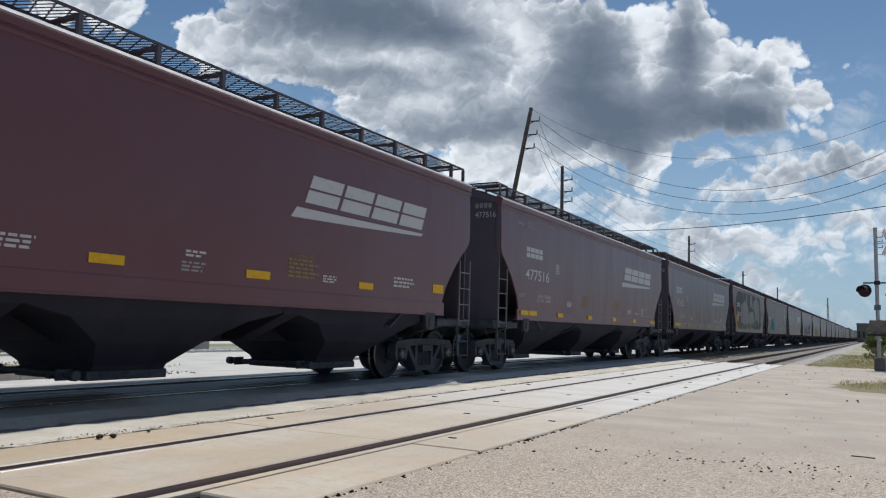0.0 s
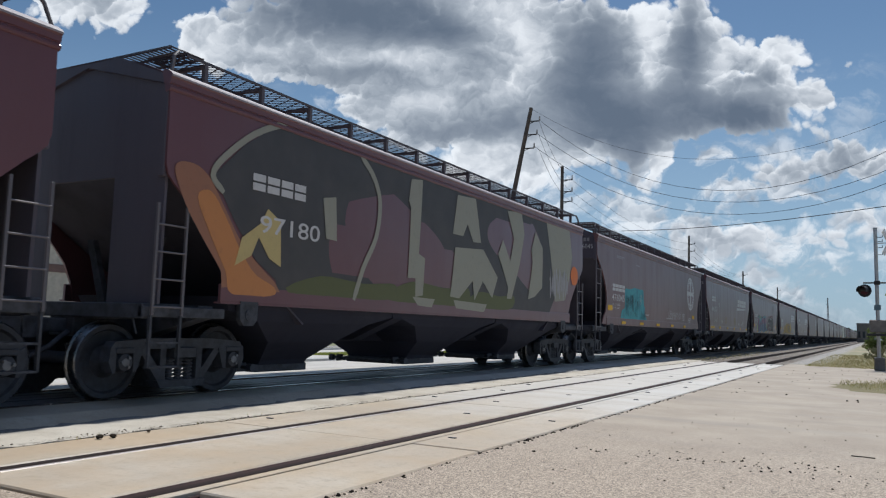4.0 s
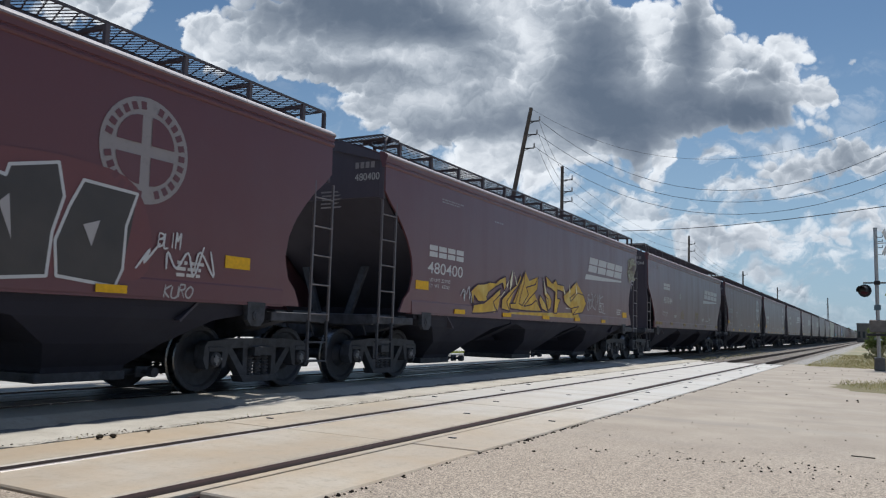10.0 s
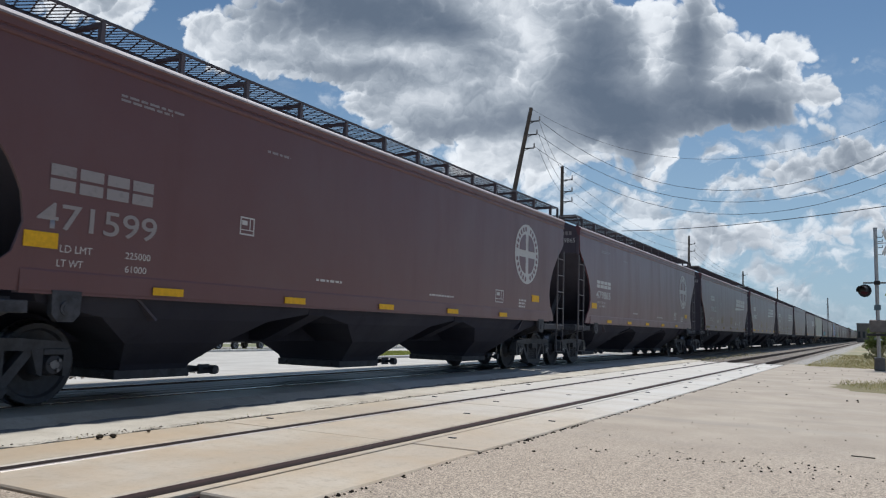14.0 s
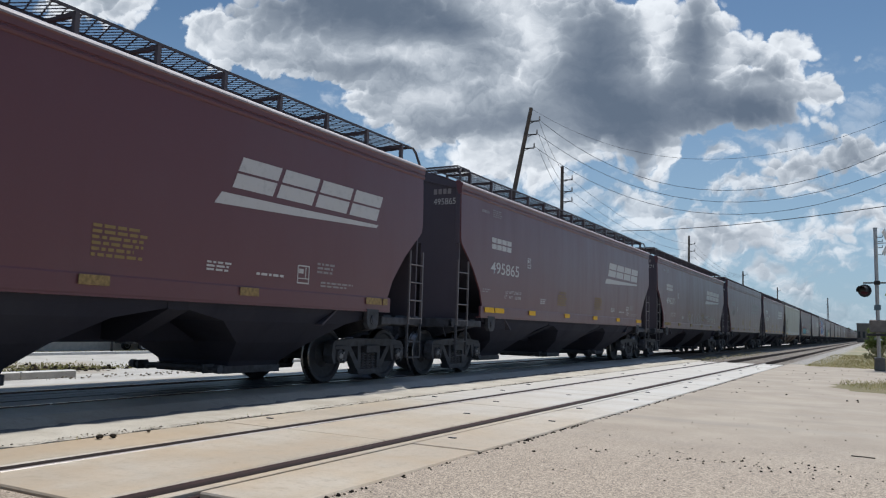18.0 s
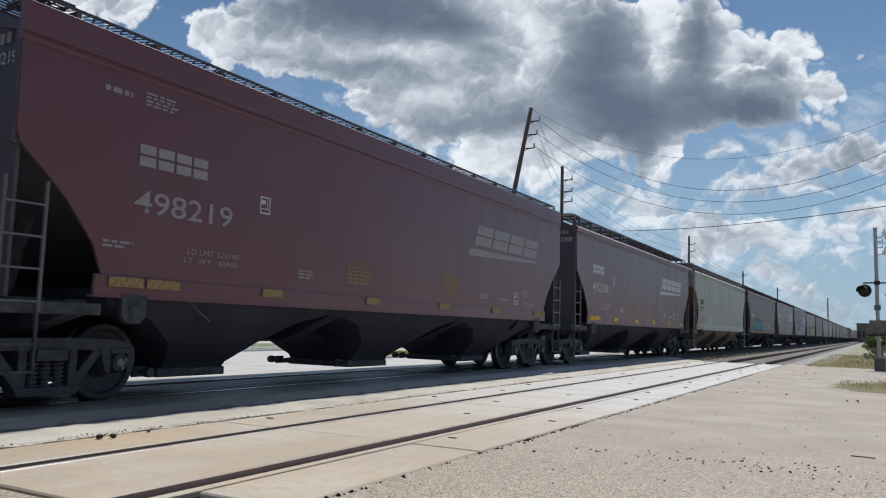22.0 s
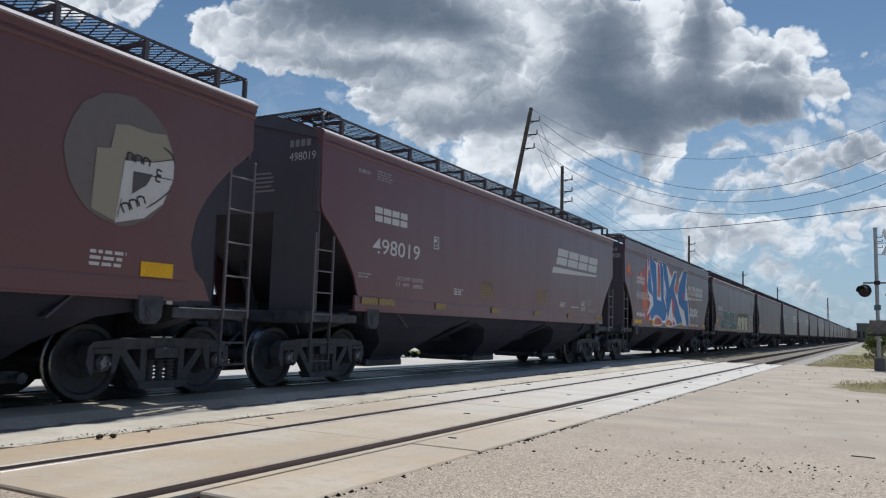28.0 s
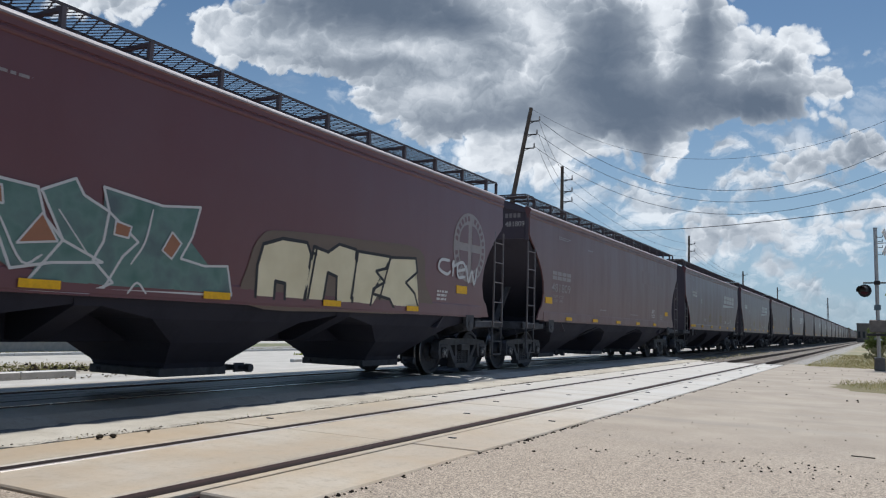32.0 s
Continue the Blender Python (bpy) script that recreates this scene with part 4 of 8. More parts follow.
def build_truck(parent, y):
    t = new("truck")
    t.parent = parent
    t.location = (0, y, 0)
    tagged(t, "cast steel two-axle railway truck, black with grime")
    for s in (-1, 1):
        part("side_frame", shared("frame", side_frame_mesh), None, t, at=(s * 1.02, 0, 0))
        for y in (-0.15, 0.0, 0.15):
            part("coil_spring", shared("spring", spring_mesh), None, t, at=(s * 1.03, y, 0))
    part("bolster", shared("bolster", bolster_mesh), None, t)
    for s in (-1, 1):
        part("wheelset", shared("wheelset", wheelset_mesh), None, t, "solid steel wheels on an axle with bright treads", at=(0, s * 0.885, 0.457))
    return t


def build_car(kind, L, mat, under, label, bent=False, tall=False):
    """A three-bay covered hopper, its front body end at y = 0, rail top at z = 0."""
    pale = mat == MAT_GREY_CAR
    car = thing("covered_hopper_car", label, "hopper car", "covered hopper cars of the train")
    key = (kind, round(L, 2), mat.name)
    for s in (1, -1):
        part("side_sheet", shared(("side", s) + key, lambda: to_mesh("side_sheet", side_sheet(kind, L, s), mat, True)), None, car)
        part("side_sill", shared(("sill",) + key, lambda: sill_mesh(L, MAT_CHORD_GREY if pale else mat)), None, car, at=(s * (side_x(1.3)), 0, 0))
        part("top_chord", shared(("chord", tall) + key, lambda: chord_mesh(L, mat, MAT_CHORD_GREY if mat == MAT_GREY_CAR else MAT_CHORD, tall)), None, car, "dusty rolled edge under the roof, its top paled as sunlit", at=(s * 1.555, 0, 0))
    part("roof", shared(("roof",) + key, lambda: roof_mesh(L, MAT_GREY_CAR if mat == MAT_GREY_CAR else MAT_ROOF)), None, car, "dull dusty roof sheet")
    for end in (0, 1):
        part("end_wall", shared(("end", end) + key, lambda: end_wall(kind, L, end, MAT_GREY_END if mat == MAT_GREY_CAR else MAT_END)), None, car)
        part("slope_sheet", shared(("slope", end) + key, lambda: slope_sheet(kind, L, end, MAT_BROWN_SLOPE if pale else MAT_SLOPE)), None, car, "rusty brown sloping sheet" if pale else "grimy sloping sheet, its colour darkened for shade")
        part("end_frame", shared(("eframe", end, round(L, 2)), lambda: end_frame_mesh(L, end)), None, car)
        part("coupler", shared(("coupler", end), lambda: coupler_mesh(-1 if end == 0 else 1)), None, car, at=(0, 0 if end == 0 else L, 0))
    pitch = (L - 2.3) / 3
    for i in range(3):
        c = L / 2 + (i - 1) * pitch
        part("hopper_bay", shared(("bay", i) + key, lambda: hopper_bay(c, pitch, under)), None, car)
        gate = part("outlet_gate", shared("gate", gate_mesh), None, car, at=(0, c, 0))
        if kind == "M":
            gate.rotation_euler = (0, 0, math.pi)
    part("center_sill", shared(("csill", round(L, 2)), lambda: center_sill(L)), None, car, "long black box beam under the bays")
    for s in (1, -1):
        x0, x1 = sorted((s * BOARD_IN, s * BOARD_OUT))
        rb = part("running_board", shared(("board", s, round(L, 2), bent), lambda: to_mesh("running_board", grating(0.35, L - (0.2 if bent else 0.03), x0, x1, BOARD_Z), MAT_BOARD)), None, car, "dark steel grating walkway along the roof edge")
        for k in range(14):
            part("bracket", shared(("post", s, pale), lambda: to_mesh("bracket", board_post(s), MAT_GALV if pale else MAT_BRACKET)), None, rb, at=(0, 0.68 + (L - 1.23) * k / 13, 0))
    part("roof_hatch", shared(("hatch", round(L, 2)), lambda: hatch_mesh(L)), None, car, "long galvanised trough hatch cover")
    for end in (0, 1) if bent else (0,):
        y0, y1 = 0.10, 0.62

        def platform():
            bm = bmesh.new()
            for y in (y0, (y0 + y1) / 2, y1):
                box(bm, -BOARD_OUT, BOARD_OUT, y - 0.012, y + 0.012, BOARD_Z + 0.002, BOARD_Z + 0.03)
            for i in range(37):
                x = -BOARD_OUT + 2 * BOARD_OUT * i / 36
                box(bm, x - 0.010, x + 0.010, y0, y1, BOARD_Z + 0.008, BOARD_Z + 0.022)
            for x in (-0.5, 0.5):
                for y in (y0 + 0.02, y1 - 0.02):
                    box(bm, x - 0.02, x + 0.02, y - 0.02, y + 0.02, 4.12, BOARD_Z + 0.004)
            return to_mesh("end_platform", bm, MAT_BOARD)
        for s in (1, -1):
            def rail():
                bm = bmesh.new()
                o = -1 if end == 0 else 1
                e = 0.0 if end == 0 else L
                z = BOARD_Z
                pipe(bm, [(s * 0.85, e - o * 0.24, z - 0.02), (s * 1.36, e - o * 0.24, z - 0.01), (s * 1.44, e - o * 0.20, z - 0.02), (s * 1.46, e - o * 0.12, z - 0.10), (s * 1.52, e - o * 0.04, 3.93)], 0.023)
                return to_mesh("end_rail", bm, MAT_BOARD)
            part("end_rail", shared(("erail", s, end, round(L, 2)), rail), None, car, "bent steel bar at the roof end")
        if end == 1:
            continue
        part("end_platform", shared(("plat", end, round(L, 2)), platform), None, car, "dark grating step across the roof end")
    for s in () if bent else (1, -1):
        part("board_leg", shared("bleg", board_leg), None, car, at=(s * BOARD_OUT, L - 0.05, 0))
    h = 1.32 if kind == "M" else 2.1
    for s in (1, -1):
        for y in (-0.06, L + 0.06 - 0.44):
            part("ladder", shared(("ladder", kind, pale), lambda: ladder_mesh(h, rungs=4 if kind == "M" else 5, mat=MAT_GREY_LADDER if pale else None)), None, car, "thin steel grab-iron ladder", at=(s * 1.57, y, 1.02))
            step = shared(("step", pale), lambda: step_mesh(MAT_GREY_END if pale else MAT_UNDER))
            part("step", step, None, car, at=(s * 1.55, y, 0))
        if pale:
            for y in (0.03, L - 0.03):
                def corner():
                    bm = bmesh.new()
                    box(bm, -0.035, 0.035, -0.05, 0.05, 3.1, 3.96, 0.006)
                    return to_mesh("corner_post", bm, MAT_GREY_LADDER)
                part("corner_post", shared("cpost", corner), None, car, at=(s * 1.56, y, 0))
        for y in (1.35, L - 1.7):
            part("jack_pad", shared(("pad",) + key, lambda: jack_pad_mesh(MAT_TRUCK)), None, car, at=(s * 1.56, y, 0))
    part("air_reservoir", shared("res", reservoir_mesh), None, car, at=(0.1, L - 0.55, 1.42))
    part("brake_wheel", shared("bw", brake_wheel_mesh), None, car, at=(-0.55, L + 0.06, 2.0))
    for y in (0.87, L - 0.87):
        build_truck(car, y)
    return car


def step_mesh(mat):
    bm = bmesh.new()
    for y in (0.0, 0.44):
        box(bm, -0.02, 0.02, y - 0.015, y + 0.015, 0.42, 1.02)
    for z in (0.42, 0.70):
        box(bm, -0.06, 0.03, 0.0, 0.44, z - 0.012, z + 0.012)
    return to_mesh("step", bm, mat)


# ---- paint, lettering and graffiti on the cars' sides ----
def skin(y, z, layer=0):
    return (side_x(z) + 0.007 + 0.003 * layer, y, z)


def patch(bm, pts, layer=0):
    lift = layer + 0.004 * (len(bm.faces) % 90)
    bm.faces.new([bm.verts.new(skin(y, z, lift)) for y, z in pts])


def quad(bm, y0, y1, z0, z1, layer=0, slant=0.0):
    patch(bm, [(y0, z0), (y1, z0), (y1 + slant * (z1 - z0), z1), (y0 + slant * (z1 - z0), z1)], layer)


def stroke(bm, pts, w, layer=0, taper=1.0):
    """A brush stroke along pts, as overlapping quads with round joints left angular."""
    k = len(pts)
    for i, (a, b) in enumerate(zip(pts, pts[1:])):
        a, b = Vector(a), Vector(b)
        d = b - a
        if d.length < 1e-4:
            continue
        nrm = Vector((-d.y, d.x)).normalized()
        wa, wb = w * (1 + (taper - 1) * i / (k - 1)) / 2, w * (1 + (taper - 1) * (i + 1) / (k - 1)) / 2
        ext = d.normalized() * w * 0.22
        a2, b2 = a - ext, b + ext
        patch(bm, [tuple(a2 - nrm * wa), tuple(b2 - nrm * wb), tuple(b2 + nrm * wb), tuple(a2 + nrm * wa)], layer)
        if w > 0.12 and i < k - 2:
            patch(bm, [(b.x + wb * 1.05 * math.cos(q * 0.6283), b.y + wb * 1.05 * math.sin(q * 0.6283)) for q in range(10)], layer)


def curl(pts, n=4):
    """A smooth line through pts."""
    if len(pts) < 3:
        return list(pts)
    q = [Vector(p) for p in pts]
    q = [q[0] * 2 - q[1]] + q + [q[-1] * 2 - q[-2]]
    out = []
    for p0, p1, p2, p3 in zip(q, q[1:], q[2:], q[3:]):
        for k in range(n):
            t = k / n
            out.append(tuple(0.5 * (2 * p1 + (p2 - p0) * t + (2 * p0 - 5 * p1 + 4 * p2 - p3) * t * t + (3 * p1 - p0 - 3 * p2 + p3) * t ** 3)))
    return out + [tuple(pts[-1])]


def ribbon(bm, pts, w, layer=0):
    """One unbroken sprayed line of even width, thinner at its ends."""
    q = [Vector(p) for p in curl(pts)]
    k, rows = len(q), []
    lift = layer + 0.01 * (len(bm.faces) % 50)
    for i, p in enumerate(q):
        d = q[min(i + 1, k - 1)] - q[max(i - 1, 0)]
        nrm = Vector((-d.y, d.x)).normalized() if d.length > 1e-5 else Vector((0, 1))
        h = nrm * w / 2 * (0.65 if i in (0, k - 1) else 1.0)
        rows.append([bm.verts.new(skin(*(p + g), lift + 0.002 * i)) for g in (-h, h)])
    for a, b in zip(rows, rows[1:]):
        bm.faces.new((a[0], b[0], b[1], a[1]))


def disc(bm, y, z, ry, rz, layer=0, k=36, wob=0.0, seed=0):
    rr = random.Random(seed)
    patch(bm, [(y + ry * (1 + wob * rr.uniform(-1, 1)) * math.cos(2 * math.pi * i / k), z + rz * (1 + wob * rr.uniform(-1, 1)) * math.sin(2 * math.pi * i / k)) for i in range(k)], layer)


def flat_mesh(name, bm, mat):
    """Keeps the face order as drawn, turned outwards."""
    for f in bm.faces:
        f.normal_update()
        if f.normal.x < 0:
            f.normal_flip()
    me = bpy.data.meshes.new(name)
    bm.to_mesh(me)
    bm.free()
    me.materials.append(mat)
    return me


def sticker(name, bm, mat, car, label=""):
    return part(name, flat_mesh(name, bm, mat), None, car, label)


def words(text, y0, y1, z0, z1, mat, car, name="lettering", layer=0, bold=0.0, on_end=False, label="", wobble=0.0):
    """Letters of the built-in font, fitted into a box on the side (or on the front end)."""
    cu = bpy.data.curves.new("words", "FONT")
    cu.body, cu.resolution_u, cu.offset = text, 5, bold
    ob = bpy.data.objects.new("words", cu)
    me = bpy.data.meshes.new_from_object(ob)
    bpy.data.objects.remove(ob)
    bpy.data.curves.remove(cu)
    us, vs = [v.co.x for v in me.vertices], [v.co.y for v in me.vertices]
    u0, u1, v0, v1 = min(us), max(us), min(vs), max(vs)
    for v in me.vertices:
        a = y0 + (v.co.x - u0) / (u1 - u0) * (y1 - y0)
        b = z0 + (v.co.y - v0) / (v1 - v0) * (z1 - z0)
        a, b = a + wobble * math.sin(23 * b + 3 * a), b + wobble * (math.sin(6.1 * a) + 0.7 * math.sin(17 * a + 2 * b))
        v.co = (a, 0.035, b) if on_end else skin(a, b, layer)
    me.materials.clear()
    me.materials.append(mat)
    me.name = name
    ob = part(name, me, None, car, label)
    return tagged(ob, kind="stuff") if name == "weight_marking" else ob


def initials(y0, y1, z0, z1, mat, car, slant=0.0, layer=0):
    """Four plain blocks in place of the road's initials."""
    bm = bmesh.new()
    w = (y1 - y0) / 4
    h = z1 - z0
    for i in range(4):
        a, b = y0 + i * w, y0 + (i + 0.86) * w

        def at(u, v):
            return (a + u * (b - a) + slant * v * h, z0 + v * h)
        for u0, u1, v0, v1 in ((0, 1, 0, 0.44), (0, 1, 0.56, 1)):
            patch(bm, [at(u0, v0), at(u1, v0), at(u1, v1), at(u0, v1)], layer)
    sticker("lettering", bm, mat, car, "white block shapes of the road's mark")
    return


def end_number(car, number, ink=None):
    """The mark and number high on the front end."""
    words(number, 0.90, 1.42, 3.50, 3.63, ink or MAT_WHITE, car, "car_number", on_end=True)
    bm = bmesh.new()
    for k in range(4):
        x = 0.90 + 0.11 * k
        bm.faces.new([bm.verts.new(p) for p in ((x, 0.035, 3.72), (x + 0.08, 0.035, 3.72), (x + 0.08, 0.035, 3.83), (x, 0.035, 3.83))])
    me = bpy.data.meshes.new("lettering")
    bm.to_mesh(me)
    bm.free()
    me.materials.append(ink or MAT_DIM_WHITE)
    part("lettering", me, None, car)

    def end_print():
        bm = bmesh.new()
        rr = random.Random(9)
        for k in range(5):
            z, a = 3.32 - 0.07 * k, rr.uniform(0.12, 0.2)
            bm.faces.new([bm.verts.new(p) for p in ((a, 0.038, z), (a + rr.uniform(0.35, 0.5), 0.038, z), (a + rr.uniform(0.35, 0.5), 0.038, z + 0.03), (a, 0.038, z + 0.03))])
        return flat_end("small_print", bm, MAT_DIM_WHITE)
    tagged(part("small_print", shared("endprint", end_print), None, car), kind="stuff")


def flat_end(name, bm, mat):
    me = bpy.data.meshes.new(name)
    bm.to_mesh(me)
    bm.free()
    me.materials.append(mat)
    return me


def logo(car, y0=9.75, mat=None, dz=0.0):
    mat = mat or MAT_WHITE
    bm = bmesh.new()
    z0, z1 = 2.72 + dz, 3.15 + dz
    for i in range(4):
        a, b = y0 + 0.30 + i * 0.86, y0 + 0.30 + i * 0.86 + 0.78
        sl = 0.42
        for u0, u1, v0, v1 in ((0, 1, 0, 0.46), (0, 1, 0.54, 1)):
            patch(bm, [(a + u * (b - a) + sl * v * (z1 - z0), z0 + v * (z1 - z0)) for u, v in ((u0, v0), (u1, v0), (u1, v1), (u0, v1))])
    patch(bm, [(y0, 2.47 + dz), (y0 + 0.12, 2.63 + dz), (y0 + 1.6, 2.635 + dz), (y0 + 3.72, 2.655 + dz), (y0 + 3.66, 2.60 + dz), (y0 + 1.6, 2.52 + dz)])
    sticker("logo_shape", bm, mat, car, "white slanted block mark over a tapering bar")


def emblem(car, y, z, r=0.72, mat=None):
    mat = mat or MAT_WHITE
    bm = bmesh.new()
    disc(bm, y, z, r, r)
    em = sticker("emblem", bm, mat, car, "round white emblem with a cross")
    bm = bmesh.new()
    for q in range(4):
        a0 = math.pi / 2 * q
        pts = []
        ri, ro = r * 0.10, r * 0.66
        c, s = math.cos(a0 + math.pi / 4), math.sin(a0 + math.pi / 4)
        oy, oz = y + c * r * 0.16, z + s * r * 0.16
        pts.append((oy, oz))
        for i in range(7):
            t = a0 + math.pi / 2 * i / 6
            pts.append((oy + (ro - r * 0.12) * math.cos(t), oz + (ro - r * 0.12) * math.sin(t)))
        quarter = bmesh.new()
        patch(quarter, pts, 1)
        part("emblem_quarter", flat_mesh("emblem_quarter", quarter, MAT_RED), None, em)
    for i in range(26):
        t = 2 * math.pi * i / 26
        if i % 7 == 6:
            continue
        c, s = math.cos(t), math.sin(t)
        p = Vector((y + c * r * 0.84, z + s * r * 0.84))
        n, g = Vector((c, s)) * r * 0.075, Vector((-s, c)) * r * 0.06
        patch(bm, [tuple(p - n - g), tuple(p + n - g), tuple(p + n + g), tuple(p - n + g)], 1)
    tagged(part("ring_lettering", flat_mesh("ring_lettering", bm, MAT_RED), None, em), kind="stuff")


def old_emblem(car):
    """A round emblem: a faded disc, a beige older layer and a bright repainted quarter with dark blocks for its lettering."""
    bm = bmesh.new()
    disc(bm, 14.08, 2.74, 0.72, 0.74, 0, 40, 0.02, 5)
    em = sticker("emblem", bm, MAT_EMBLEM_OLD, car, "faded round emblem partly repainted")
    letter(car, [(13.96, 3.11), (14.13, 3.14), (14.42, 3.12), (14.66, 3.15), (14.79, 2.89), (14.48, 2.79), (14.15, 2.81), (14.07, 2.72), (14.09, 2.31), (14.03, 2.04), (13.72, 2.14), (13.74, 2.51), (13.74, 2.8), (13.91, 2.83)], MAT_EMBLEM_BEIGE, layer=1, name="emblem_patch", label="beige older layer of the emblem")
    letter(car, [(14.1, 2.73), (14.49, 2.78), (14.79, 2.87), (14.79, 2.63), (14.66, 2.32), (14.41, 2.12), (14.03, 2.02), (14.07, 2.31)], MAT_WHITE, layer=2, name="emblem_patch", label="bright repainted part of the emblem")
    letter(car, [(14.22, 2.63), (14.49, 2.64), (14.41, 2.5), (14.22, 2.37)], MAT_BOARD, layer=3, name="emblem_wedge")
    bm = bmesh.new()
    for pts in ([(14.45, 2.62), (14.81, 2.63)], [(14.62, 2.99), (14.75, 2.93), (14.80, 2.82)], [(14.43, 2.24), (14.6, 2.36), (14.76, 2.5)], [(14.05, 2.08), (14.09, 2.30)]):
        ribbon(bm, pts, 0.016, 3)
    for a, b, n, h in (((14.13, 2.74), (14.46, 2.72), 3, 0.085), ((14.14, 2.14), (14.44, 2.30), 3, 0.10), ((14.62, 2.70), (14.60, 2.55), 2, 0.07)):
        a, b = Vector(a), Vector(b)
        for k in range(n):
            p, q = a.lerp(b, k / n), a.lerp(b, (k + 0.72) / n)
            up = Vector((-(b - a).y, (b - a).x)).normalized() * h
            up = up if up.y >= 0 else -up
            ribbon(bm, [tuple(p), tuple(p + up), tuple(q + up * 0.85), tuple(q)], 0.022, 3)
    tagged(part("small_print", flat_mesh("small_print", bm, MAT_BLACK_INK), None, em), kind="stuff")


def strips(car, spots, z0=1.32, z1=1.43, dull=False):
    for y0, y1 in spots:
        me = shared(("strip", round(y1 - y0, 2), z0, z1, dull), lambda: strip_mesh(y1 - y0, z0, z1, MAT_FADED_STRIP if dull else MAT_YELLOW))
        part("reflector_strip", me, None, car, "grimy faded reflective strip" if dull else "yellow reflective strip", at=(0, y0, 0))


def strip_mesh(w, z0, z1, mat):
    bm = bmesh.new()
    x = 1.592 if z0 < 1.42 and z1 < 1.46 else side_x((z0 + z1) / 2) + 0.004
    box(bm, x, x + 0.008, 0, w, z0, z1)
    return to_mesh("reflector_strip", bm, mat)


def bars(car, y0, y1, z0, z1, n, mat, seed=0):
    """Rows of unreadable small print."""
    key = ("bars", round(y1 - y0, 2), round(z0, 2), round(z1, 2), n, mat.name)

    def make():
        rr = random.Random(seed + n * 7)
        bm = bmesh.new()
        h = (z1 - z0) / n
        for i in range(n):
            y = 0.0
            z = z0 + i * h
            end = (y1 - y0) * rr.uniform(0.7, 1.0)
            while y < end:
                w = rr.uniform(0.05, 0.16)
                quad(bm, y, min(end, y + w), z + h * 0.22, z + h * 0.78)
                y += w + 0.03
        return flat_mesh("small_print", bm, mat)
    tagged(part("small_print", shared(key, make), None, car, at=(0, y0, 0)), kind="stuff")


def frame_box(car, y0, z0, w=0.27, h=0.27, mat=None):
    key = ("fbox", w, h, round(z0, 2))

    def make():
        bm = bmesh.new()
        for a, b, c, d in ((0, w, 0, 0.02), (0, w, h - 0.02, h), (0, 0.02, 0, h), (w - 0.02, w, 0, h), (w * 0.66, w * 0.72, h * 0.3, h), (0, w, h * 0.26, h * 0.31), (w * 0.12, w * 0.5, h * 0.55, h * 0.8)):
            quad(bm, a, b, z0 + c, z0 + d)
        return flat_mesh("data_panel", bm, mat or MAT_WHITE)
    tagged(part("data_panel", shared(key, make), None, car, at=(0, y0, 0)), kind="stuff")


def scrawl(car, y0, y1, z0, z1, n, mat, seed, w=0.03, name="graffiti_tag", layer=3, label="thin sprayed scrawl"):
    """Looped, unreadable spray-can writing."""
    rr = random.Random(seed)
    bm = bmesh.new()
    step, h = (y1 - y0) / n, z1 - z0
    for i in range(n):
        a = y0 + i * step
        pts = [(a, z0 + h * rr.uniform(0.1, 0.6))]
        for k in range(rr.choice((3, 4, 5))):
            pts.append((a + step * (0.22 * k + rr.uniform(0, 0.55)), z0 + h * (rr.uniform(0.65, 1.0) if k % 2 == 0 else rr.uniform(0.0, 0.3))))
        ribbon(bm, pts, w, layer)
    tagged(sticker(name, bm, mat, car, label), kind="stuff")


STROKE_FONT = {"A": "003960 1444", "B": "0009 09585605 05656200", "C": "683906123061", "D": "0009 09575300", "E": "69090060 0545", "G": "6839061230626444",
               "H": "0009 6069 0565", "I": "3930", "K": "0009 690560", "L": "090060", "M": "0009346960", "O": "39060230636739", "R": "0009 09595605 2560",
               "S": "6839071554623001", "T": "0969 3930", "U": "0902306269", "W": "0920354069", "Y": "0934 6930", "4": "490363 4940", "6": "59150230624403",
               "!": "3934 3231", "-": "1555", "N": "00096069"}


def hand(car, text, y0, y1, z0, z1, mat, w=0.03, seed=1, layer=4, label="white sprayed handwriting"):
    """Words written by hand with a spray can, each letter a part."""
    rr = random.Random(seed)
    step = (y1 - y0) / len(text)
    for k, ch in enumerate(text):
        if ch == " ":
            continue
        bm = bmesh.new()
        a = y0 + k * step
        tall, lift = rr.uniform(0.85, 1.1), rr.uniform(-0.06, 0.06)
        for run in STROKE_FONT[ch].split(" "):
            pts = [(int(run[j]) / 6, int(run[j + 1]) / 9) for j in range(0, len(run), 2)]
            ribbon(bm, [(a + step * (0.06 + 0.80 * u + 0.12 * v + rr.uniform(-0.05, 0.05)), z0 + (z1 - z0) * (v * tall + lift + rr.uniform(-0.03, 0.03))) for u, v in pts], w, layer)
        sticker("graffiti_letter", bm, mat, car, label)


def spray_line(car, pts, w, colour, layer=4):
    bm = bmesh.new()
    ribbon(bm, pts, w, layer)
    sticker("graffiti_stroke", bm, SPRAY[colour], car)


